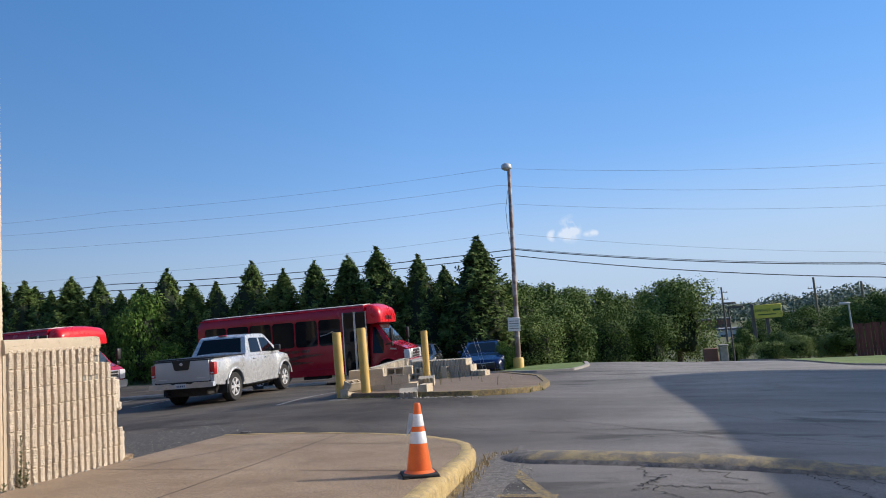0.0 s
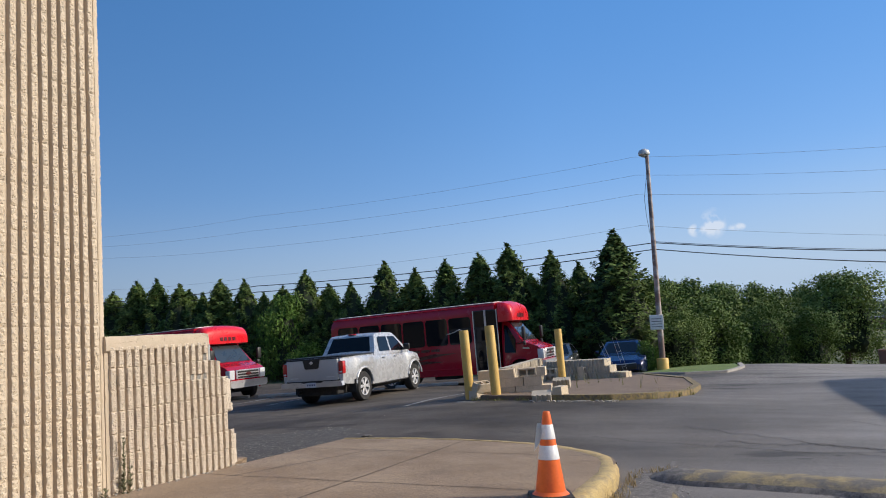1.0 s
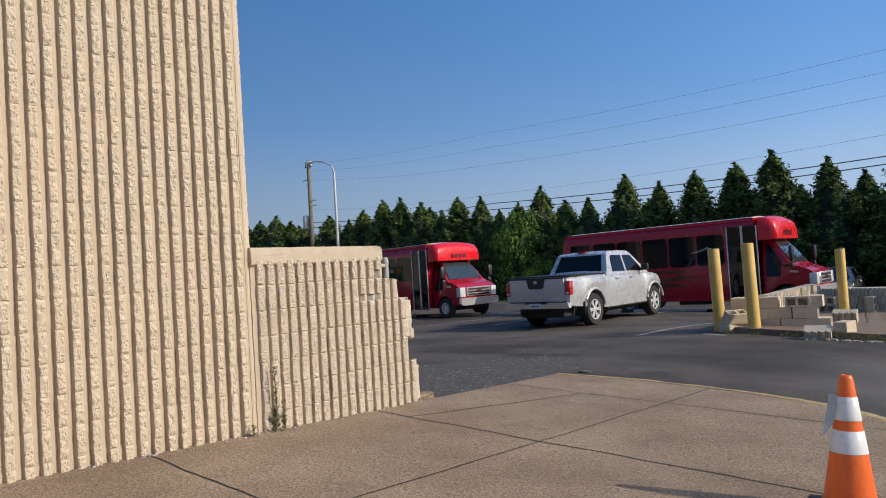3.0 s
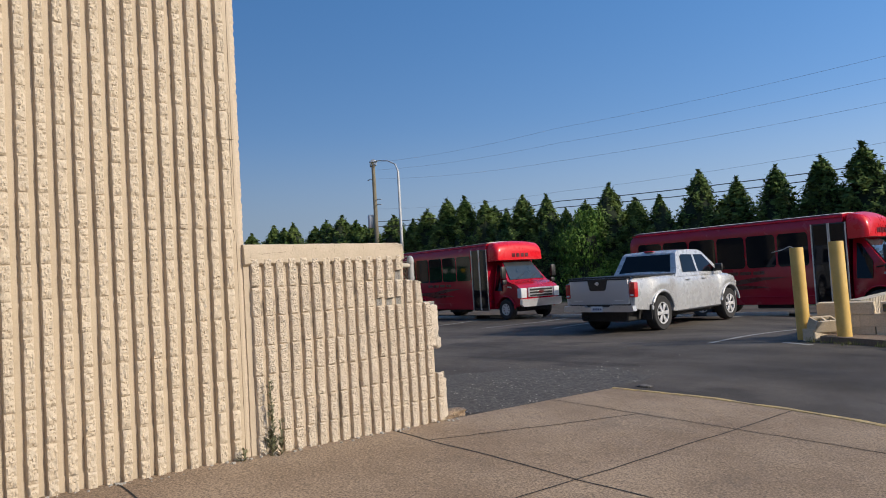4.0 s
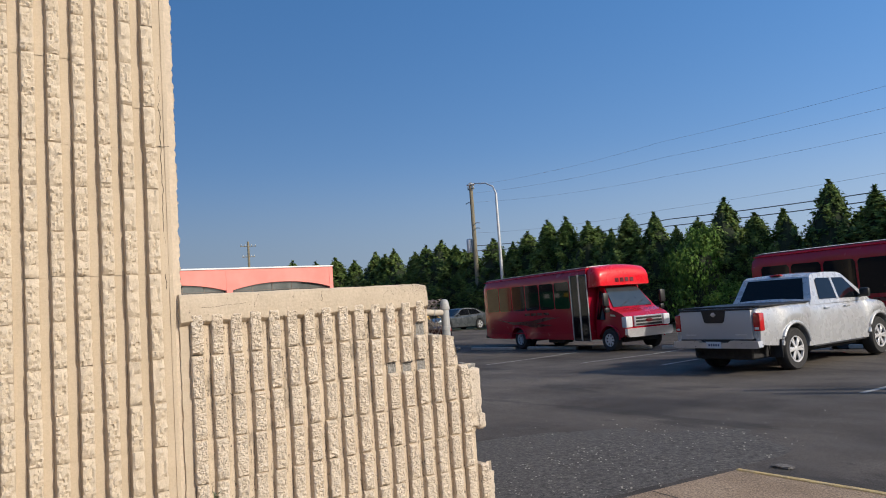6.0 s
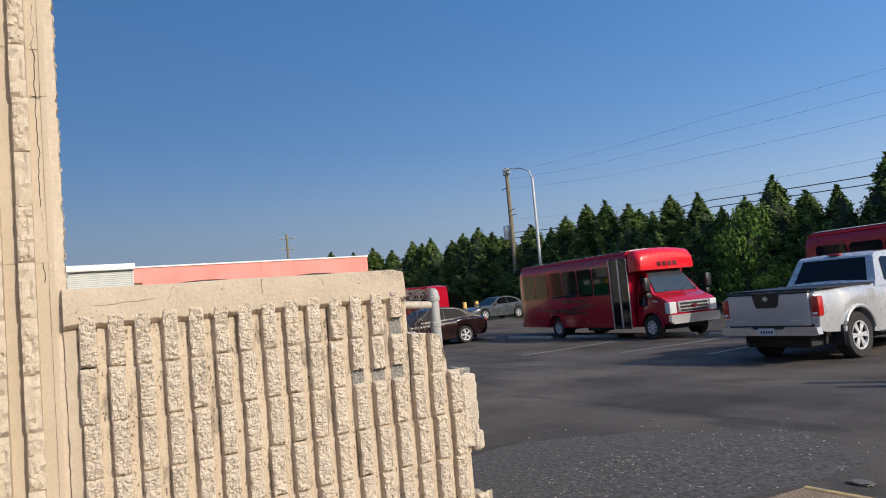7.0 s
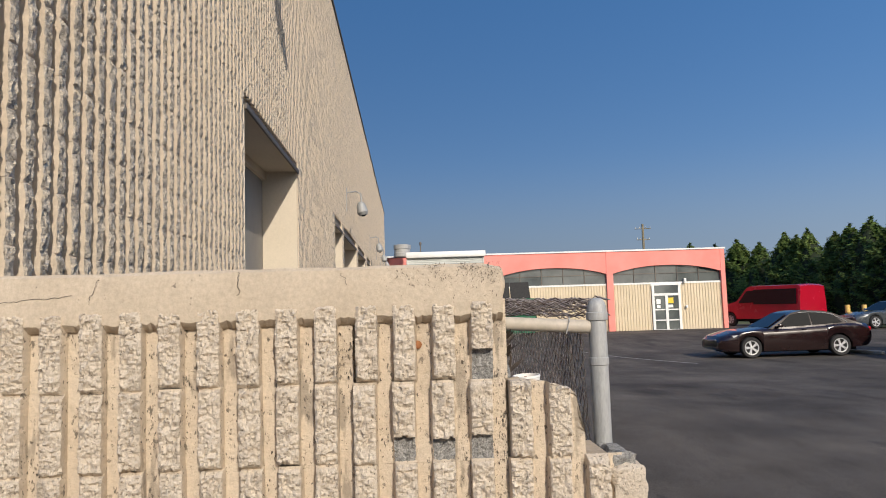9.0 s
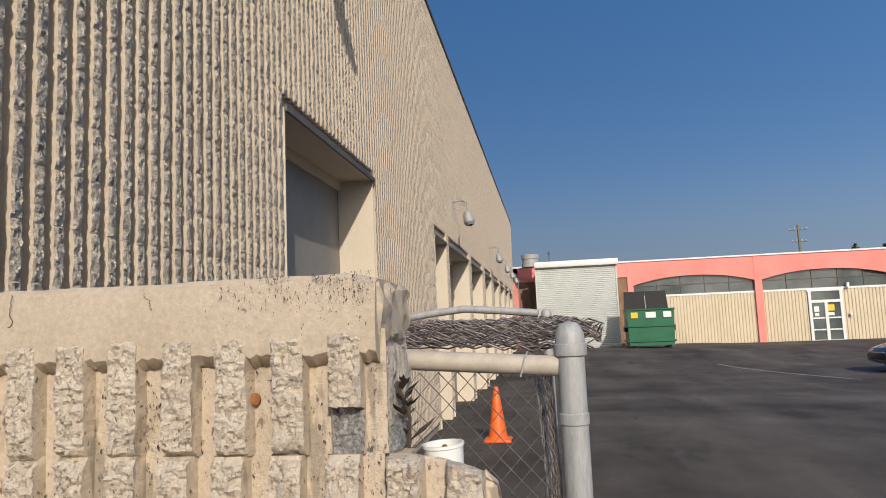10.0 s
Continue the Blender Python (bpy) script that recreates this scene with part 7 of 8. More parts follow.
# ---- trees ----
def foliage(name, centres, normals, size, seed, mats, flat=0.55, slim=0.30, rise=0.5):
    """Many small pointed leaf sprays, one triangle each, set about the given places."""
    rg = np.random.RandomState(seed)
    n = len(centres)
    c = np.asarray(centres)
    out = np.asarray(normals) + rg.normal(0, flat, (n, 3))
    out /= np.linalg.norm(out, axis=1)[:, None]
    ref = rg.normal(0, 1, (n, 3))
    a = np.cross(out, ref)
    a /= np.linalg.norm(a, axis=1)[:, None]
    b = np.cross(out, a)
    way = b + out * rise * rg.uniform(0, 1, (n, 1))
    s = size * rg.uniform(0.5, 1.4, (n, 1))
    v = np.stack([c - a * s * slim, c + a * s * slim, c + way * s * 0.85], 1).reshape(-1, 3)
    f = np.arange(3 * n).reshape(-1, 3)
    me = bpy.data.meshes.new(name)
    me.from_pydata(v.tolist(), [], f.tolist())
    me.materials.append(mats)
    me.update()
    return me


def conifer_mesh(seed, n=15000, mat="conifer"):
    """A unit arborvitae: height 1, greatest radius about 0.2, built of upswept feathery boughs."""
    rg = np.random.RandomState(seed)
    swell, lean = rg.uniform(0.60, 0.85), rg.uniform(-0.03, 0.03, 2)
    lobes = [(rg.uniform(0, 6.28), rg.uniform(0.15, 0.75), rg.uniform(0.10, 0.24)) for _ in range(9)]
    boughs = 260
    per = n // boughs
    cs, ns = [], []
    for b in range(boughs):
        h = ((b + rg.uniform(0, 1)) / boughs) ** 1.12
        a = b * 2.4 + rg.uniform(-0.5, 0.5)
        full = min(1.0, (1 - h) / 0.72) ** swell * min(1.0, 0.72 + h * 1.2)
        bulge = sum(g * math.exp(-((h - hc) / 0.09) ** 2) * max(0.0, math.cos(a - ac)) for ac, hc, g in lobes)
        reach = 0.195 * full * (rg.uniform(0.66, 1.14) + bulge) + 0.006
        t = rg.uniform(0.30, 1.0, per) ** 0.65
        wide = 0.007 + 0.022 * full * (1.15 - t)
        x = reach * t * math.cos(a) + rg.normal(0, 1, per) * wide + lean[0] * h
        y = reach * t * math.sin(a) + rg.normal(0, 1, per) * wide + lean[1] * h
        z = 0.01 + 0.90 * h + 0.10 * t ** 2 * (0.30 + full) + rg.normal(0, 0.010, per)
        cs.append(np.stack([x, y, z], 1))
        ns.append(np.tile([math.cos(a) * 0.9, math.sin(a) * 0.9, 0.9], (per, 1)))
    k = 160
    t = rg.uniform(0, 1, k)
    cs.append(np.stack([rg.normal(0, 0.010, k) * (1.15 - t) + lean[0], rg.normal(0, 0.010, k) * (1.15 - t) + lean[1], 0.89 + 0.10 * t], 1))
    ns.append(np.tile([0.3, 0.2, 1.0], (k, 1)))
    return foliage("crown", np.concatenate(cs), np.concatenate(ns), 0.024, seed, M[mat], 0.55)


# dark solid core of a conifer; its colour stands in for the shade within
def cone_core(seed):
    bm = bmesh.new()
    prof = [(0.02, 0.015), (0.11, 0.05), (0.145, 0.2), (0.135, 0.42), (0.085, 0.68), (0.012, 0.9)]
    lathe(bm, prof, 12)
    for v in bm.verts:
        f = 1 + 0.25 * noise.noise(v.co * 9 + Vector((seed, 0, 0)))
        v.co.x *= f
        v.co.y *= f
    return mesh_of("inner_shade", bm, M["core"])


CONIFERS = [conifer_mesh(k) for k in range(7)]
CORES = [cone_core(k) for k in range(3)]
bm = bmesh.new()
rod(bm, (0, 0, -0.05), (0, 0, 0.5), 0.016, 0.008, 8)
CTRUNK = mesh_of("trunk", bm, M["bark"], 40)


def conifer(x, y, z, h, wide, k, label="dense dark green arborvitae in the screening row", mesh=None):
    t = thing("conifer_tree", Matrix.Translation((x, y, z)) @ Matrix.Rotation(k * 1.3, 4, "Z") @ Matrix.Diagonal((h * wide, h * wide, h, 1)), label, "tree", "screening row of conifers")
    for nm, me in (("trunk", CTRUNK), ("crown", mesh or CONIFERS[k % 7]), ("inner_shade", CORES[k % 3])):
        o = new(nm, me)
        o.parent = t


TIPS = [(-90, 8.8), (-82, 7.9), (-75.1, 7.7), (-70, 7.0), (-65.6, 7.4), (-63, 6.9), (-60.6, 7.2), (-56.6, 6.5), (-54.5, 6.9), (-52.4, 7.1), (-50.1, 6.4), (-47.3, 6.1), (-44.5, 6.3), (-42.3, 5.7), (-40.4, 6.3),
        (-38.1, 6.8), (-35.9, 6.7), (-34.0, 6.2), (-32.2, 5.4), (-30.5, 6.1), (-28.4, 5.9), (-27.0, 4.9), (-25.5, 5.2), (-24.0, 6.0), (-22.1, 4.7), (-20.5, 4.9), (-18.3, 5.9), (-16.4, 5.2), (-14.4, 5.5), (-12.4, 5.6), (-10.6, 6.0), (-8.6, 5.4), (-5.5, 6.0)]
rng = random.Random(31)
for k, (x, tip) in enumerate(TIPS):
    x -= 0.42 * float(smoothstep(6.0, 14.0, -x))
    tip += 0.12 * (x < -12)
    y = 37.6 - 0.045 * (x + 4.8)
    z = G(x, y) - 0.1
    h = tip - z
    wide = (1.30, 1.18, 1.38, 1.24, 1.32)[k % 5] * (1.0 if x > -40 else 1.2) * (1.12 if k == len(TIPS) - 1 else 1.0)
    conifer(x, y, z, h, wide, k)
    if x < -6:
        conifer(x + rng.uniform(0.7, 1.4), y + 1.3 + rng.uniform(-0.2, 0.5), z, h * rng.uniform(0.74, 0.9), 1.5, k + 3)


def broadleaf(name, seed, n, mat, puffs=18, leaf=0.026):
    """A unit broadleaf crown: about 1 high and 1 wide, made of uneven boughs."""
    rg = np.random.RandomState(seed)
    cs, ns = [], []
    centres = [(0, 0, 0.60, 0.30), (0, 0, 0.32, 0.26)]
    for k in range(puffs):
        a = 2 * math.pi * k / puffs + rg.uniform(-0.4, 0.4)
        r = rg.uniform(0.16, 0.34)
        centres.append((r * math.cos(a), r * math.sin(a), rg.uniform(0.16, 0.80), rg.uniform(0.13, 0.23)))
    for k in range(puffs // 2):
        centres.append((rg.uniform(-0.15, 0.15), rg.uniform(-0.15, 0.15), rg.uniform(0.8, 0.92), rg.uniform(0.08, 0.13)))
    tot = sum(c[3] ** 2 for c in centres)
    for x, y, z, r in centres:
        m = int(n * r * r / tot)
        d = rg.normal(0, 1, (m, 3))
        d /= np.linalg.norm(d, axis=1)[:, None]
        bump = 1 + 0.22 * np.sin(5 * d[:, 0] * 2 + seed) * np.sin(7 * d[:, 1] + k) + 0.12 * np.sin(13 * d[:, 2])
        rr = r * bump * rg.uniform(0.70, 1.08, m)
        cs.append(np.array([x, y, z]) + d * rr[:, None] * np.array([1, 1, 0.9]))
        ns.append(d + np.array([0, 0, 0.4]))
    return foliage(name, np.concatenate(cs), np.concatenate(ns), leaf, seed, M[mat], 0.7, 0.42, 0.3)


def limbs_mesh():
    bm = bmesh.new()
    rod(bm, (0, 0, -0.1), (0.01, 0, 0.34), 0.03, 0.022, 9)
    for k in range(6):
        a = k * 1.05
        tube(bm, [(0.01, 0, 0.24 + 0.03 * k), (0.10 * math.cos(a), 0.10 * math.sin(a), 0.40 + 0.03 * k), (0.24 * math.cos(a), 0.24 * math.sin(a), 0.55 + 0.04 * k)], [0.014, 0.009, 0.003], 6)
    return mesh_of("trunk", bm, M["bark"], 40)


BROAD = [broadleaf("crown", 60 + k, 22000, "leaf_light" if k == 3 else "leaf", (14, 22, 17, 20)[k], (0.024, 0.020, 0.028, 0.022)[k]) for k in range(4)]
BUSH = broadleaf("crown", 71, 9000, "conifer_bright", 12, 0.034)
BOUGHS = limbs_mesh()
# dark lump that puts painted shade inside the broadleaf crowns
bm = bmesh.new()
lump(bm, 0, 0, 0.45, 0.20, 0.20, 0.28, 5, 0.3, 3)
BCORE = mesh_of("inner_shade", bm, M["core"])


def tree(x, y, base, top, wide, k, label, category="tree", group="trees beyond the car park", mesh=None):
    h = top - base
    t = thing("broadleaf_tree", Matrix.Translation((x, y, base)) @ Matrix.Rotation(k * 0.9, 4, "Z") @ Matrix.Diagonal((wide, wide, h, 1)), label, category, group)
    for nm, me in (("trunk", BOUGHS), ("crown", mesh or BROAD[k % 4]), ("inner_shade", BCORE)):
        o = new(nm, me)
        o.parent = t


for x, y, top, wide in ((-24.7, 36.7, 4.55, 3.4), (-22.9, 36.2, 1.6, 2.6), (-14.2, 36.6, 0.9, 2.0)):
    tree(x, y, G(x, y) - 0.3, top, wide, 3, "lighter green leafy bush in front of the conifer row", "bush", "bushes", BUSH)
tree(-3.5, 29.6, G(-3.5, 29.6) - 0.2, 0.5, 1.05, 6, "bright green vine-grown shrub by the lamp post", "shrub", "bushes", BUSH)
EYE0 = Vector((-0.14, 0.18, 1.26))
# direction across (x per metre ahead), distance, tip slope, base slope, width
for k, (dx, d, tip, base, wide) in enumerate(((-0.135, 40, 0.062, -0.05, 4.8), (-0.095, 44, 0.055, -0.06, 5.4), (-0.055, 52, 0.049, -0.07, 6.4), (-0.015, 57, 0.044, -0.075, 6.6), (0.030, 58, 0.036, -0.075, 6.2), (0.058, 62, 0.024, -0.075, 5.2),
                                               (0.084, 68, 0.026, -0.075, 5.2), (0.122, 55, 0.044, -0.076, 7.0), (0.083, 50, 0.0, -0.082, 4.2), (0.035, 49, 0.012, -0.085, 4.8), (-0.03, 46, 0.02, -0.08, 5.0), (-0.075, 40, 0.012, -0.075, 4.5))):
    x, y = EYE0.x + dx * d, EYE0.y + d
    tree(x, y, EYE0.z + base * d, EYE0.z + tip * d, wide, k, "full green broadleaf tree beyond the car park")
for k, (dx, d, tip, base, wide) in enumerate(((0.283, 82, -0.010, -0.075, 6.5), (0.297, 66, -0.038, -0.078, 3.8), (0.272, 60, -0.046, -0.078, 3.0), (0.372, 70, 0.000, -0.08, 6.5), (0.42, 68, 0.002, -0.08, 8), (0.205, 96, -0.034, -0.075, 4.0), (0.188, 80, -0.050, -0.08, 3.0), (0.345, 84, -0.004, -0.08, 5), (0.225, 120, -0.022, -0.075, 9), (0.26, 135, -0.016, -0.07, 11), (0.32, 128, -0.012, -0.07, 11), (0.40, 120, -0.006, -0.07, 11), (0.235, 150, -0.018, -0.06, 10), (0.46, 100, 0.0, -0.08, 10), (0.236, 62, -0.052, -0.082, 3.2), (0.25, 74, -0.040, -0.08, 4.2), (0.315, 58, -0.046, -0.082, 3.4), (0.335, 56, -0.042, -0.08, 3.6))):
    x, y = EYE0.x + dx * d, EYE0.y + d
    tree(x, y, EYE0.z + base * d, EYE0.z + tip * d, wide, k + 1, "bushy green tree beside the road below")
# distant wooded ridge, its haze painted into the leaf colour
rg = np.random.RandomState(5)
cs, ns = [], []
for k in range(70):
    dx = rg.uniform(0.12, 0.62)
    d = rg.uniform(240, 420)
    top = EYE0.z + d * (-0.007 + 0.017 * rg.uniform(0, 1) + 0.02 * (dx - 0.2) + 0.005 * math.sin(dx * 22))
    r = rg.uniform(7, 13)
    m = 1100
    v = rg.normal(0, 1, (m, 3))
    v /= np.linalg.norm(v, axis=1)[:, None]
    cs.append(np.array([dx * d, d, top - r]) + v * r * rg.uniform(0.75, 1.05, (m, 1)) * np.array([1.1, 1, 1]))
    ns.append(v)
tagged(new("distant_trees", foliage("distant_trees", np.concatenate(cs), np.concatenate(ns), 1.15, 9, M["leaf_far"], 0.6, 0.45)), "distant wooded ridge in summer leaf, haze put into its colour", "woods", kind="stuff")
bm = bmesh.new()
rows = []
for k in range(61):
    dx = -0.2 + 1.2 * k / 60
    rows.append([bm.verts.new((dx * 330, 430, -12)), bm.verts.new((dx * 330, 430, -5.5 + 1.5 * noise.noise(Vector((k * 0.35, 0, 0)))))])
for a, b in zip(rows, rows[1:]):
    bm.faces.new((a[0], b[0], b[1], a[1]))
solo("ridge", bm, M["leaf_far"], "low far ridge behind the woods in the same haze colour", "hill", kind="structure", smooth=None)


# ---- the street below, right of the lamp post ----
def far_house(x, y, base, w, d, h, mat, label, windows=4):
    t = thing("far_building", pose(x, y, base, 0, 0, -12), label, "building", "far buildings")
    bm = bmesh.new()
    box(bm, -w / 2, w / 2, -d / 2, d / 2, -1, h)
    part("wall", bm, M[mat], t, smooth=None)
    bm = bmesh.new()
    box(bm, -w / 2 - 0.3, w / 2 + 0.3, -d / 2 - 0.3, d / 2 + 0.3, h, h + 0.4)
    part("roof", bm, M["far_roof"], t, smooth=None)
    for k in range(windows):
        bm = bmesh.new()
        a = -w / 2 + w * (k + 0.5) / windows
        box(bm, a - w / windows * 0.3, a + w / windows * 0.3, -d / 2 - 0.06, -d / 2 - 0.02, h * 0.35, h * 0.75)
        part("window", bm, M["window_far"], t, smooth=None)


far_house(33.5, 165, -8.0, 9, 7, 3.6, "far_white", "white low commercial building down the street")
far_house(43, 178, -8.0, 9, 7, 4.4, "far_brick", "brown brick building down the street")
far_house(58, 205, -8, 14, 9, 5.5, "far_white", "pale commercial building down the street")
far_house(36, 215, -8.5, 10, 8, 5.5, "far_brick", "brown brick building down the street")
for k, (x, y) in enumerate(((24.5, 118), (27, 124), (29.8, 121), (33, 128), (21.8, 112))):
    car("parked_car", pose(x, y, -7.2 - 0.01 * k, 0, 0, 40 * k), M[("far_white", "grey_car", "grey_car", "far_white", "maroon")[k]], "car parked along the street below", "car", "cars down the street")

bb = thing("billboard", pose(24.6, 105, -6.8, 0, 0, -10), "yellow roadside sign on two dark posts", "sign")
for x, zt in ((-1.45, 7.75), (0.3, 5.8)):
    bm = bmesh.new()
    box(bm, x - 0.3, x + 0.2, -0.2, 0.2, -2, zt, 0.03)
    part("post", bm, M["coping"], bb)
bm = bmesh.new()
box(bm, -1.35, 2.2, -0.45, -0.05, 5.7, 7.55, 0.05)
face = part("panel", bm, M["sign_y"], bb, "yellow sign face")
bm = bmesh.new()
box(bm, -1.75, -1.35, -0.5, 0.0, 5.65, 7.7, 0.03)
part("edge", bm, M["coping"], bb)
txt = bpy.data.curves.new("lettering", "FONT")
txt.body, txt.size, txt.extrude = "SAVINGS", 0.50, 0.02
txt.materials.append(M["sign_ink"])
to = new("lettering", txt)
to.parent = face
to.matrix_basis = pose(-1.25, -0.475, 6.6, 90, 0, 0)
bm = bmesh.new()
box(bm, 1.05, 2.0, -0.475, -0.455, 6.62, 6.88)
box(bm, -0.9, 1.4, -0.475, -0.455, 6.12, 6.26)
part("lettering_bar", bm, M["sign_ink"], face, smooth=None)

for x, y, z, h in ((13.6, 72, -5.5, 6.3), (16.2, 88, -6, 7.2)):
    t = thing("street_lamp", pose(x, y, z), "dark box-headed car park lamp", "street lamp")
    bm = bmesh.new()
    rod(bm, (0, 0, -0.5), (0, 0, h), 0.09, 0.07, 10)
    part("pole", bm, M["coping"], t)
    bm = bmesh.new()
    box(bm, -0.1, 1.3, -0.25, 0.25, h, h + 0.25, 0.03)
    part("lamp_head", bm, M["coping"], t)
t = thing("street_lamp", pose(21.1, 63, -4.9), "slim street lamp above the bushes", "street lamp")
bm = bmesh.new()
rod(bm, (0, 0, -0.5), (0, 0, 5.4), 0.09, 0.06, 10)
part("pole", bm, M["grey_pole"], t)
bm = bmesh.new()
box(bm, -0.7, 0.1, -0.14, 0.14, 5.35, 5.55, 0.04)
part("lamp_head", bm, M["grey_pole"], t)

# brick pier and panel at the car park's mouth
bm = bmesh.new()
box(bm, -0.22, 0.22, -0.2, 0.2, -0.8, 1.15, 0.02)
box(bm, -0.27, 0.27, -0.25, 0.25, 1.15, 1.25, 0.02)
solo("pier", bm, M["concrete"], "grey masonry pier at the car park's mouth", "pier", m=pose(7.75, 44.5, G(7.75, 44.5) - 0.02))
bm = bmesh.new()
box(bm, -0.45, 0.35, -0.15, 0.15, -0.8, 1.1, 0.02)
solo("low_wall", bm, M["far_brick"], "brown brick screen beside the pier", "wall", m=pose(7.15, 45.0, G(7.15, 45) - 0.02))

# board fence beside the lawn
fe = thing("board_fence", pose(13.45, 40, G(13.45, 40), 0, 0, -14), "dark red-brown vertical board fence beside the lawn", "fence")
bm = bmesh.new()
box(bm, -0.065, 0.065, -0.012, 0.012, 0.05, 1.72, 0.004)
BOARD = mesh_of("board", bm, M["fence_wood"])
rng = random.Random(3)
for k in range(34):
    o = new("board", BOARD)
    o.parent = fe
    o.matrix_basis = pose(0.15 * k, 0.014 * (k % 2), rng.uniform(-0.03, 0.03), 0, rng.uniform(-1, 1), 0)
for z in (0.4, 1.35):
    bm = bmesh.new()
    box(bm, -0.1, 5.1, 0.03, 0.07, z, z + 0.09)
    part("rail", bm, M["fence_wood"], fe, smooth=None)
bm = bmesh.new()
box(bm, -0.05, 0.05, 0.03, 0.13, -0.3, 1.75)
part("post", bm, M["fence_wood"], fe, smooth=None)

# plain building out of view whose shadow lies across the lane
bm = bmesh.new()
prism(bm, [(12.74, 24.92), (11.25, -29.2), (40, -29.2), (40, 16.75)], 7.75, lambda a, b, h: Vector((a, b, h - 2)))
solo("neighbour_building", bm, M["plain_wall"], "plain tan commercial building across the lane", "building", smooth=None)


# ---- weeds, grass tufts and litter ----
def tuft(bm, x, y, z, h, n, seed, spread=0.08, w=0.006):
    r = random.Random(seed)
    for k in range(n):
        a = r.uniform(0, 6.28)
        rr = r.uniform(0, spread)
        bx, by = x + rr * math.cos(a), y + rr * math.sin(a)
        hh = h * r.uniform(0.5, 1.1)
        lx, ly = r.uniform(-0.4, 0.4) * hh, r.uniform(-0.4, 0.4) * hh
        s = Vector((math.cos(a + 1.5), math.sin(a + 1.5), 0)) * w
        p0, p1, p2 = Vector((bx, by, z)), Vector((bx + lx * 0.4, by + ly * 0.4, z + hh * 0.6)), Vector((bx + lx, by + ly, z + hh))
        v = [bm.verts.new(q) for q in (p0 - s, p0 + s, p1 + s * 0.7, p2, p1 - s * 0.7)]
        bm.faces.new(v)


bm = bmesh.new()
rng = random.Random(12)
edge = [(-5.6, 15.7), (-4.4, 15.42), (-3.4, 15.36), (-2.74, 15.54), (-2.08, 16.06), (-1.62, 16.76), (-1.34, 17.9)]
for k in range(190):
    u = rng.uniform(0, len(edge) - 1.001)
    a, b = edge[int(u)], edge[int(u) + 1]
    f = u - int(u)
    x, y = a[0] + (b[0] - a[0]) * f + rng.uniform(-0.12, 0.1), a[1] + (b[1] - a[1]) * f + rng.uniform(-0.08, 0.12)
    if noise.noise(Vector((u * 4.0, 1, 0))) < -0.05:
        continue
    tuft(bm, x, y, G(x, y) + 0.005, 0.05 + 0.10 * (u > 3.6) * rng.random() + 0.06 * rng.random() ** 3, 9, k, 0.1, 0.005)
for k in range(14):
    x, y = rng.uniform(-4.3, -1.9), rng.uniform(16.2, 22)
    tuft(bm, x, y, G(x, y) + 0.09, rng.uniform(0.2, 0.6), 4, 400 + k, 0.05, 0.0035)
solo("grass_tufts", bm, M["blade"], "straggling grass and weeds along the island's edge", "weeds", kind="stuff", smooth=None)
bm = bmesh.new()
for k in range(70):
    y = rng.uniform(6.0, 9.4)
    x = -1.56 + rng.uniform(-0.06, 0.10)
    tuft(bm, x, y, G(x, y) + 0.005, rng.uniform(0.03, 0.12), 5, 900 + k, 0.06, 0.003)
for k in range(30):
    u = rng.uniform(0, 1)
    x, y = -1.5 + 0.35 * u, 9.2 + 0.3 * rng.random()
    tuft(bm, x, y, G(x, y) + 0.005, rng.uniform(0.03, 0.08), 3, 1200 + k, 0.08, 0.003)
solo("dry_grass", bm, M["dry"], "dry straw-coloured grass along the yellow kerb", "weeds", kind="stuff", smooth=None)


def wall_weed(x, y, z, h, seed, mat="weed", label="thin grey-green weed growing at the wall's foot"):
    t_ = thing("weed", pose(0, 0, 0), label, "weed")
    bm = bmesh.new()
    r = random.Random(seed)
    tube(bm, [(x, y, z - 0.02), (x + 0.02, y + 0.01, z + h * 0.5), (x + 0.03, y - 0.01, z + h)], 0.0035, 5)
    part("stem", bm, M[mat], t_, smooth=None)
    bm = bmesh.new()
    for k in range(int(230 * h)):
        t = r.uniform(0.06, 1.0)
        a = r.uniform(0, 6.28)
        ln = r.uniform(0.022, 0.06) * (1.2 - t * 0.6)
        p = Vector((x + 0.03 * t, y, z + h * t))
        d = Vector((math.cos(a) * ln, math.sin(a) * ln, ln * 0.7))
        s = d.cross(Vector((0, 0, 1))).normalized() * ln * 0.2
        bm.faces.new([bm.verts.new(q) for q in (p, p + d * 0.5 + s, p + d, p + d * 0.5 - s)])
    tagged(part("leaves", bm, M[mat], t_, smooth=None), kind="stuff")
    return t_


wall_weed(WX + 0.08, 6.41, 0.01, 0.56, 1)
wall_weed(WX + 0.09, 6.47, 0.0, 0.30, 2)
wall_weed(WX + 0.07, 6.20, 0.03, 0.12, 3)
wall_weed(-43.6, 14.6, -0.3, 0.75, 4)
wall_weed(-43.6, 14.9, -0.3, 0.55, 5)
bm = bmesh.new()
for k in range(60):
    y = rng.uniform(5.0, 8.2)
    x = WX + 0.05 + abs(rng.gauss(0, 0.035))
    s = rng.uniform(0.004, 0.014)
    lump(bm, x, y, PADZ(x, y) + s * 0.4, s, s, s * 0.6, k, 0.3, 1)
for k in range(700):
    x, y = rng.gauss(-7.0, 0.7), rng.gauss(10.0, 1.2)
    if x < -5.95:
        s = rng.uniform(0.003, 0.009)
        lump(bm, x, y, G(x, y) + s * 0.5, s, s, s * 0.6, k, 0.3, 1)
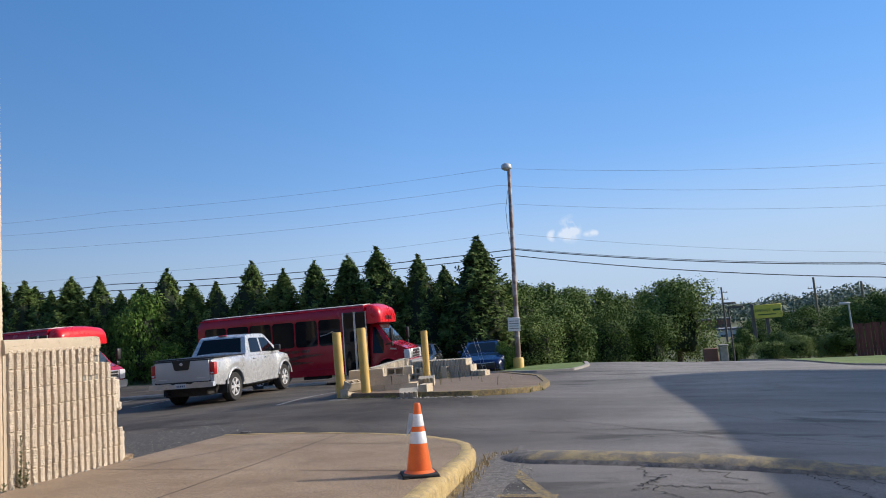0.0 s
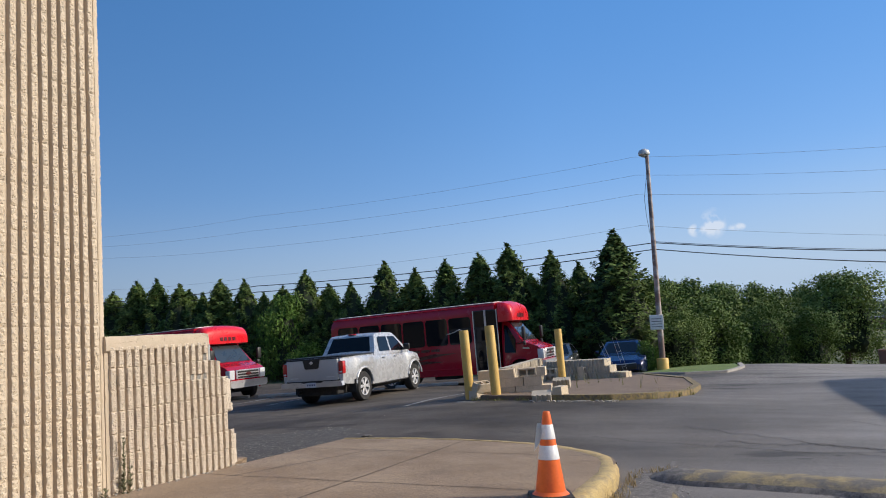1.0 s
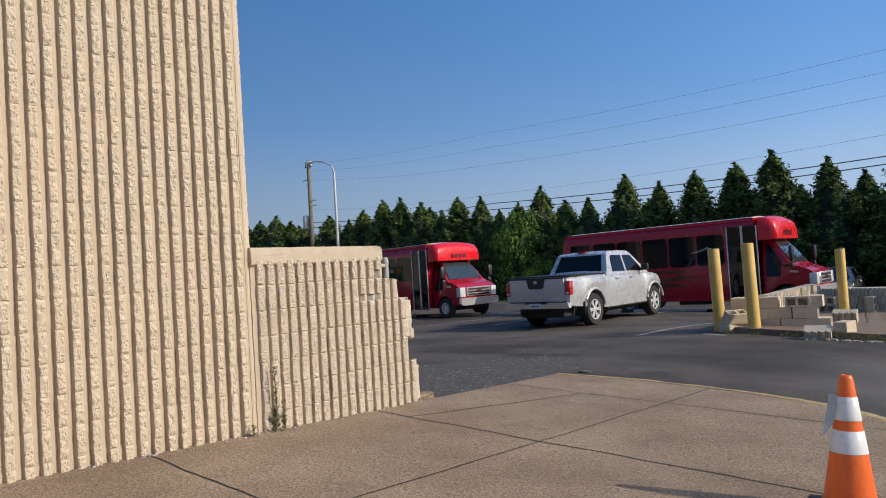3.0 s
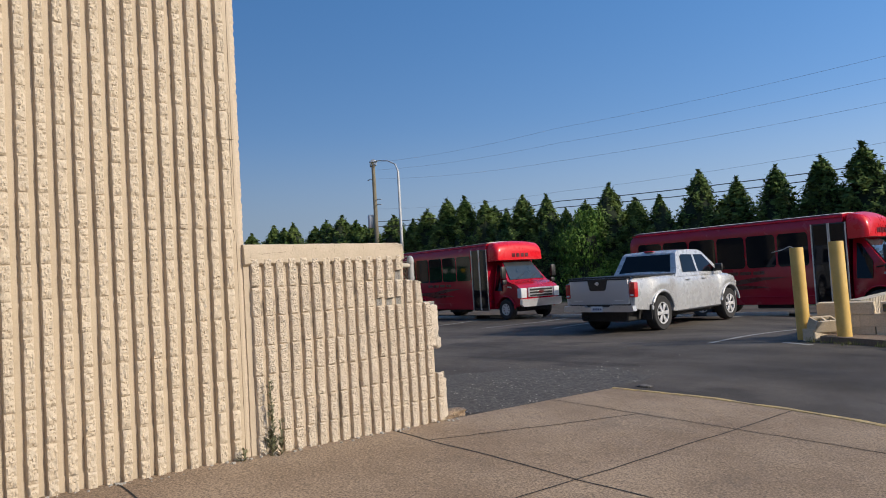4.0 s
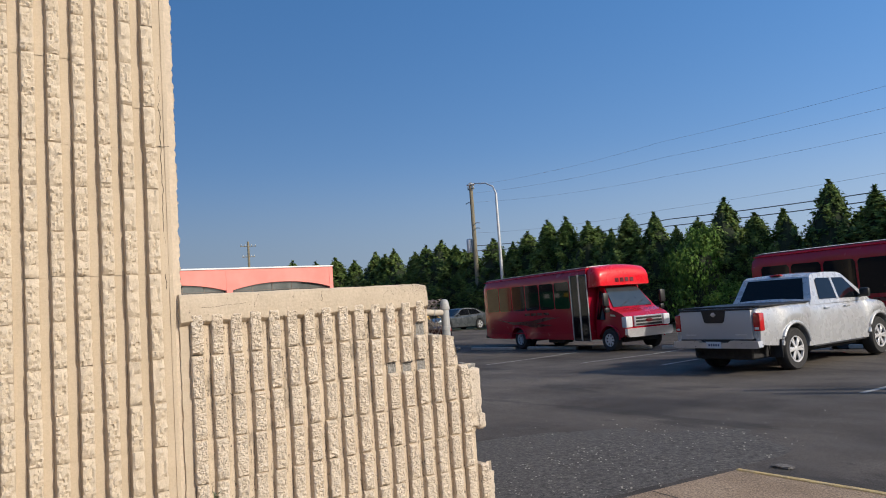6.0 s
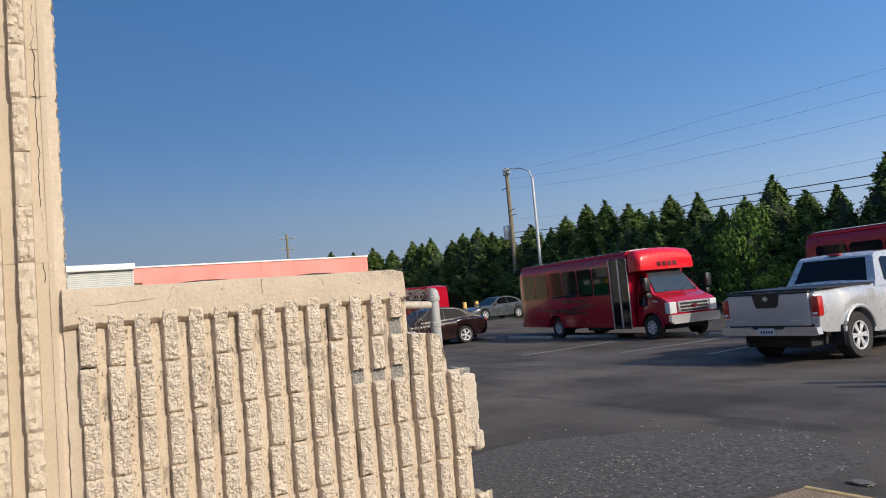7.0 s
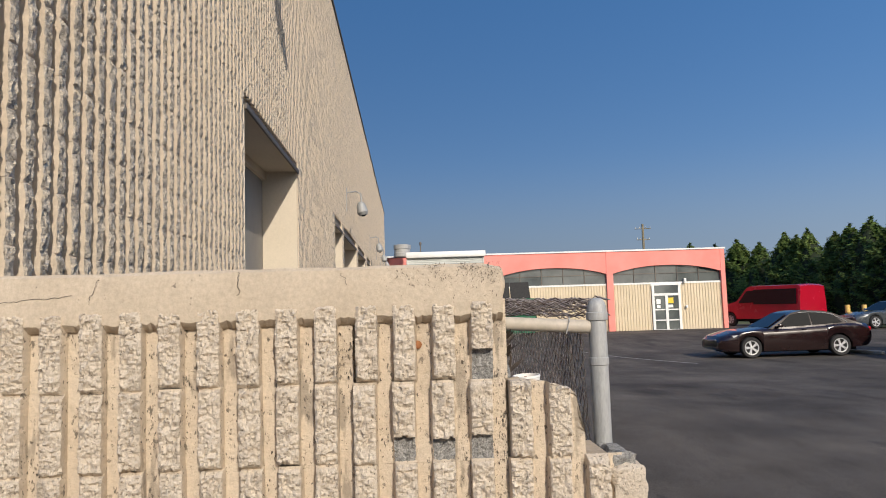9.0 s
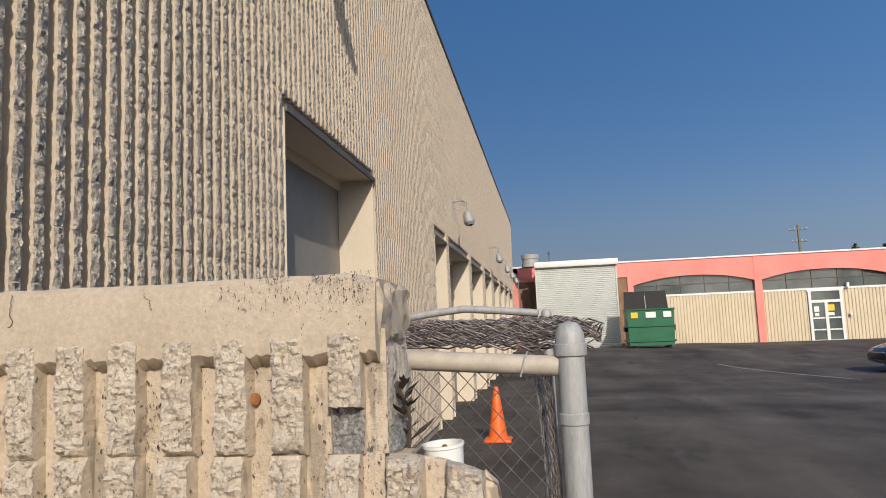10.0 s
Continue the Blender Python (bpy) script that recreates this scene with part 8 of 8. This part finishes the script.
for k in range(160):
    x, y = rng.uniform(-1.55, -0.9), rng.uniform(7.0, 9.4)
    s = rng.uniform(0.004, 0.011)
    lump(bm, x, y, G(x, y) + s * 0.5, s, s, s * 0.6, k, 0.3, 1)
solo("loose_gravel", bm, M["cmu_grey"], "loose gravel and chips of mortar", "gravel", kind="stuff", smooth=None)
bm = bmesh.new()
lump(bm, -6.02, 8.32, 0.0, 0.09, 0.13, 0.035, 3, 0.35)
lump(bm, -5.93, 8.16, 0.0, 0.05, 0.06, 0.03, 8, 0.35)
solo("mortar_chunk", bm, M["pad"], "flat chunk of broken mortar by the wall's end", "rubble")
bm = bmesh.new()
lump(bm, -5.7, 11.0, G(-5.7, 11.0) + 0.01, 0.08, 0.05, 0.012, 6, 0.3)
solo("stone_slab", bm, M["hump_grey"], "flat broken paving stone beside the walk's corner", "stone")
wall_weed(WX - 0.09, 7.735, 1.20, 0.13, 9, "bark", "dry brown twig on the broken wall")


# ---- ribbed wall blocks, piece by piece ----
def block_arrays(seed, ribs=4, nz=12, across=5, rough=1.0, cuts=(), slant=None, notch=1.0, dep=0.043, g=0.047):
    """One fluted block: u along the wall, outward, up. Returns vertices, faces and material marks (0 paint, 1 split face, 2 broken)."""
    rg = random.Random(seed)
    cols = []                                   # u, depth, kind (0 groove, 1 rib edge, 2 rib face), rib
    for k in range(ribs):
        u = k * PITCH
        cols += [(u, 0.0, 0, k), (u + g * 0.45, 0.001, 0, k), (u + g - 0.003, 0.0, 0, k)]
        cols += [(u + g + (PITCH - g - 0.004) * j / across, dep, 1 if j in (0, across) else 2, k) for j in range(across + 1)]
    cols.append((ribs * PITCH - 0.0006, 0.0, 0, ribs - 1))
    cols = [(cols[0][0] + 0.0003, -0.006, 0, 0)] + cols + [(cols[-1][0], -0.006, 0, ribs - 1)]

    def rim(u, amp):
        f = min(1.0, max(0.0, u / (0.8 * ribs * PITCH)))
        return slant[0] + (slant[1] - slant[0]) * f ** 0.17 + amp * noise.noise(Vector((u * 30, 4, seed)))
    zs = [-0.002] + [0.004 + (COURSE - 0.008) * j / nz for j in range(nz + 1)] + [COURSE + 0.002]
    V, F, K = [], [], []
    lean = rg.uniform(-0.0015, 0.0015)
    last = len(zs) - 1
    chip = [(rg.uniform(0.0, 1.0) ** 2, rg.uniform(0.0, 1.0) ** 2) for _ in range(ribs)]
    shift = [rg.uniform(-0.002, 0.002) for _ in range(ribs)]
    for j, z in enumerate(zs):
        for i, (u, d, kind, rib) in enumerate(cols):
            if slant and j == last:
                V.append((u, -0.012, rim(u, 0.0) - 0.004))
                continue
            dd, uu, zz = d, u, z
            if kind:
                q = Vector((u * 34 + seed * 3.7, z * 34, seed * 1.3))
                uu += shift[rib]
                if kind == 2:
                    dd += rough * (0.0085 * noise.noise(q) + 0.0065 * noise.noise(q * 2.3) + 0.0085 * noise.noise(q * 5.1))
                else:
                    dd += rough * (0.006 * noise.noise(q) + 0.004 * noise.noise(q * 4) - 0.004)
                    uu += rough * (0.0022 * noise.noise(q * 1.3 + Vector((9, 0, 0))) + 0.0022 * noise.noise(q * 4 + Vector((9, 0, 0))))
                if kind == 2 and 1 < j < last - 1:
                    uu += rough * rg.uniform(-0.0022, 0.0022)
                    zz += rough * rg.uniform(-0.34, 0.34) * COURSE / nz
                if j in (1, last - 1):
                    dd -= notch * (0.003 + 0.009 * chip[rib][j > 1] + 0.003 * rg.random())
                elif j in (2, last - 2):
                    dd -= notch * 0.010 * chip[rib][j > 2] * rg.random()
                elif j in (0, last):
                    dd = d - notch * (0.010 + 0.016 * chip[rib][j > 0])
                for r_, zc in cuts:
                    if r_ == rib and z < zc + 0.006 * noise.noise(q * 2):
                        dd = 0.009 + 0.006 * noise.noise(q * 3)
            else:
                dd += lean + 0.0012 * noise.noise(Vector((u * 60, z * 40, seed)))
            if slant:                                 # top broken away on a slope
                lim = rim(u, 0.02)
                if zz > lim:
                    zz = lim - 0.002 * rg.random()
                    dd -= 0.010 * rg.random()
            V.append((uu, dd, zz))
    n = len(cols)
    for j in range(len(zs) - 1):
        for i in range(n - 1):
            F.append((j * n + i + 1, j * n + i, (j + 1) * n + i, (j + 1) * n + i + 1))
            face = cols[i][2] >= 1 and cols[i + 1][2] >= 1
            broke = face and any(r_ == cols[i][3] and (zs[j] + zs[j + 1]) / 2 < zc + 0.004 for r_, zc in cuts)
            K.append(2 if broke else (1 if face and 0 < j < len(zs) - 2 else 0))
    return np.array(V), F, K


def block_mesh(name, seed, mats, **kw):
    V, F, K = block_arrays(seed, **kw)
    return grid_mesh(name, V, F, mats, K, smooth=28)


NEAR = [M["paint_block"], M["split_face"], M["broken"]]
FULL = [block_mesh("block", k, NEAR, nz=20, across=7, notch=0.75) for k in range(8)]
HALF = [block_mesh("block", 20 + k, NEAR, ribs=2) for k in range(3)]
ONE = [block_mesh("block", 30 + k, NEAR, ribs=1) for k in range(3)]
THREE = [block_mesh("block", 35 + k, NEAR, ribs=3) for k in range(2)]
NEARLOW = [M["paint_low"], M["split_low"], M["broken"]]
FINE = dict(nz=34, across=11, rough=0.95, notch=1.25, dep=0.034, g=0.041)
LOWX = WX + 0.010                                         # the low wall's groove plane
LFULL = [block_mesh("block", 100 + k, NEARLOW, **FINE) for k in range(10)]
LHALF = [block_mesh("block", 120 + k, NEARLOW, ribs=2, **FINE) for k in range(3)]
LONE = [block_mesh("block", 130 + k, NEARLOW, ribs=1, **FINE) for k in range(3)]
LTHREE = [block_mesh("block", 135 + k, NEARLOW, ribs=3, **FINE) for k in range(2)]
CHIPPED = block_mesh("block", 50, NEARLOW, cuts=((0, 0.064), (1, 0.058), (2, 0.066)), **FINE)
CHIPPED_END = block_mesh("block", 53, NEARLOW, cuts=((0, 0.075),), **FINE)
SLANTED = block_mesh("block", 51, NEARLOW, ribs=2, slant=(0.06, 0.205), **FINE)
TURN_FRONT = Matrix.Rotation(radians(-90), 4, "Z")      # local +x runs towards -y, outward is +x
rng = random.Random(77)


def place(me, parent, y_high, z, turn=TURN_FRONT, at=None, wob=0.0):
    o = new("block", me)
    o.parent = parent
    p = at or (WX + rng.uniform(-0.0015, 0.0015), y_high + wob * rng.uniform(-1, 1), z + rng.uniform(-0.0018, 0.0018))
    o.matrix_basis = Matrix.Translation(p) @ turn @ Matrix.Rotation(rng.uniform(-0.0035, 0.0035), 4, "Y")
    return o


def course(parent, y0, y1, z, offset):
    """Blocks from y1 down to y0, in running bond."""
    y = y1
    first = True
    while y > y0 + 0.02:
        room = int(round((y - y0) / PITCH))
        n = min(4, room)
        if first and offset:
            n = min(n, 2)
        first = False
        if n <= 0:
            break
        me = {4: rng.choice(FULL), 3: rng.choice(THREE), 2: rng.choice(HALF), 1: rng.choice(ONE)}[n]
        place(me, parent, y, z)
        y -= n * PITCH


front = bpy.data.objects["wall_front"]
for k in range(33):
    # the tall wall: whole blocks where it is passed close by
    course(front, 6.262 - 24 * PITCH, 6.262, k * COURSE, k % 2)
TURN_LOW = Matrix.Translation((LOWX - WX, 0, 0)) @ TURN_FRONT @ Matrix.Diagonal((PL / PITCH, 1, 1, 1))


def low_course(k, y_high, ribs, offset, first=None):
    y = y_high
    while ribs > 0:
        n = min(2 if offset else 4, ribs)
        offset = 0
        me = first or {4: rng.choice(LFULL), 3: rng.choice(LTHREE), 2: rng.choice(LHALF), 1: rng.choice(LONE)}[n]
        first = None
        place(me, low, y, k * COURSE, TURN_LOW, None, 0.004)
        y -= n * PL
        ribs -= n


for k, e in enumerate(LOWROWS):
    if k == 5:
        place(SLANTED, low, e, k * COURSE, TURN_LOW, None, 0.004)
        place(CHIPPED, low, e - 2 * PL, k * COURSE, TURN_LOW, None, 0.004)
        low_course(k, e - 6 * PL, 10, 1)
    elif k == 6:
        low_course(k, e, 14, 0, CHIPPED_END)
    else:
        low_course(k, e, 14 + LOWRIBS[k], k % 2)

# corner pilaster strip of the tall wall
bm = bmesh.new()
rows = []
for j in range(160):
    z = -0.3 + (TOP + 0.3) * j / 159
    w = 0.004 * noise.noise(Vector((0, 0, z * 9))) + 0.004 * noise.noise(Vector((3, 0, z * 30)))
    rows.append([bm.verts.new(p) for p in ((WX - 0.02, 6.257, z), (WX + 0.005 + w, 6.259, z), (WX + 0.006 + w, 6.270, z), (WX + 0.005, 6.278 + w, z), (WX - 0.003, 6.284 + w, z), (WX - 0.03, 6.285 + w, z), (WX - 0.10, 6.26, z))])
for a, b in zip(rows, rows[1:]):
    for j in range(6):
        bm.faces.new((a[j], b[j], b[j + 1], a[j + 1]))
bmesh.ops.recalc_face_normals(bm, faces=bm.faces[:])
part("corner_strip", bm, M["paint_block"], front, smooth=50)
bm = bmesh.new()
yy, pts = 6.245, []
for j in range(60):
    yy = 6.243 + 0.010 * noise.noise(Vector((j * 0.35, 5, 0)))
    pts.append((yy, 1.55 + 0.018 * j))
face_crack(bm, pts, 0.0011, WX + 0.0025)
face_crack(bm, [(6.225, 2.253), (6.25, 2.250), (6.28, 2.256)], 0.0016, WX + 0.005)
part("crack", bm, M["crack"], front, smooth=None)

# front wall further back along the walk
FARM = [M["side_paint"], M["side_rib"], M["broken"]]
FRONTM = [M["paint_block"], M["split_face"], M["broken"]]


def mass(name, cells, mats, variants, turn, parent):
    """Blocks too many to pick apart, joined."""
    vs, fs, ks, base = [], [], [], 0
    for (x, y, z), v in cells:
        V, F, K = variants[v % len(variants)]
        P = V.copy()
        if turn:                                     # front wall
            P = np.stack([V[:, 1], -V[:, 0], V[:, 2]], 1)
        vs.append(P + np.array([x, y, z]))
        fs.append(np.asarray(F) + base)
        ks += K
        base += len(V)
    me = grid_mesh(name, np.concatenate(vs), np.concatenate(fs).tolist(), mats, ks, smooth=50)
    o = new(name, me)
    o.parent = parent
    return tagged(o, kind="stuff")


LOWRES = [block_arrays(k, nz=5, across=2, rough=0.5, notch=0.5) for k in range(5)]
VLOW = [block_arrays(k, nz=2, across=1, rough=0.35, notch=0.4) for k in range(4)]
cells = []
for k in range(33):
    y = 6.262 - 24 * PITCH
    while y > 0.5:
        cells.append(((WX, y, k * COURSE), rng.randrange(5)))
        y -= 4 * PITCH
mass("block_courses", cells, FRONTM, LOWRES, True, front)

# side wall: whole blocks near the corner, joined ones beyond
SIDE = [block_mesh("block", 60 + k, FARM, nz=16, across=6, rough=0.85, notch=0.5) for k in range(5)]


def free(x0, x1, z):
    return not any(x1 > a + 0.004 and x0 < b - 0.004 and z < h - 0.02 for a, b, h in DOORS)


near_n, mid, far = 0, [], []
SIDE_HALF = block_mesh("block", 66, FARM, ribs=2, nz=16, across=6, rough=0.85, notch=0.5)
for k in range(33):
    z = k * COURSE
    if k % 2:
        place(SIDE_HALF, wall_side, 0, 0, Matrix.Identity(4), (WX + 0.004 - 2 * PITCH, WY, z))
    x = WX + 0.004 - 4 * PITCH - (0.2032 if k % 2 else 0)
    while x > WALL_END:
        if x + 4 * PITCH < WX + 0.02 and free(x, x + 4 * PITCH, z):
            if x > -11.2 and 1.2 < z < 6.0 and near_n < 300:
                o = place(rng.choice(SIDE), wall_side, 0, 0, Matrix.Identity(4), (x, WY, z))
                near_n += 1
            elif x > -20:
                mid.append(((x, WY, z), rng.randrange(5)))
            else:
                far.append(((x, WY, z), rng.randrange(4)))
        elif x + 4 * PITCH < WX + 0.02:
            for q in range(4):                        # narrower pieces beside an opening
                if free(x + q * PITCH, x + (q + 1) * PITCH, z):
                    mid.append(((x + q * PITCH, WY, z), 100))
        x -= 4 * PITCH
mass("block_courses", [c for c in mid if c[1] < 100], FARM, LOWRES, False, wall_side)
mass("block_courses", [c for c in mid if c[1] == 100], FARM, [block_arrays(9, ribs=1, nz=4, across=2)], False, wall_side)
mass("block_courses", far, FARM, VLOW, False, wall_side)

# dark lichen and dirt flecks on the low wall and at the cap's end
def flecks(bm, n, y0, y1, z0, z1, x, seed, keep, big=0.0045, face="x"):
    r = random.Random(seed)
    done = 0
    while done < n:
        y, z = r.uniform(y0, y1), r.uniform(z0, z1)
        done += 1
        if r.random() > keep(y, z):
            continue
        s = big * (0.16 + 1.6 * r.random() ** 4)
        lean_, slim = r.uniform(-0.5, 0.5), r.uniform(0.3, 0.8)
        k, ph = r.choice((5, 6, 7)), r.uniform(0, 6.28)
        vs = []
        for j in range(k):
            a = ph + 6.2832 * j / k
            q = s * r.uniform(0.3, 1.4)
            p = (x, y + slim * q * math.cos(a) + lean_ * q * math.sin(a), z + 1.35 * q * math.sin(a)) if face == "x" else (x + q * math.cos(a), y + q * math.sin(a), z)
            vs.append(bm.verts.new(p))
        bm.faces.new(vs)


def patchy(y, z):
    return max(0.0, noise.noise(Vector((y * 5, z * 4, 1))) + 0.55 * noise.noise(Vector((y * 17, z * 9, 4))) + 0.05 + 0.16 * (z > 1.0)) ** 1.3


bm = bmesh.new()
flecks(bm, 34000, 6.35, 7.72, 0.25, 1.39, LOWX + 0.0035, 1, patchy, 0.0024)
flecks(bm, 6000, 6.35, 7.72, 0.6, 1.39, WX + 0.042, 2, patchy, 0.002)
flecks(bm, 9000, 7.40, 7.715, 1.43, 1.522, WX + 0.0400, 3, lambda y, z: max(0.0, (y - 7.38) / 0.3) * max(0.0, (z - 1.42) / 0.1) * max(0, 0.5 + 1.5 * noise.noise(Vector((y * 30, z * 30, 0)))), 0.0013)
flecks(bm, 160, 6.4, 7.6, 1.40, 1.515, WX + 0.0405, 4, lambda y, z: max(0, noise.noise(Vector((y * 7, z * 20, 3)))), 0.0010)
part("lichen", bm, M["lichen"], low, "dark lichen specks on the paint", smooth=None)
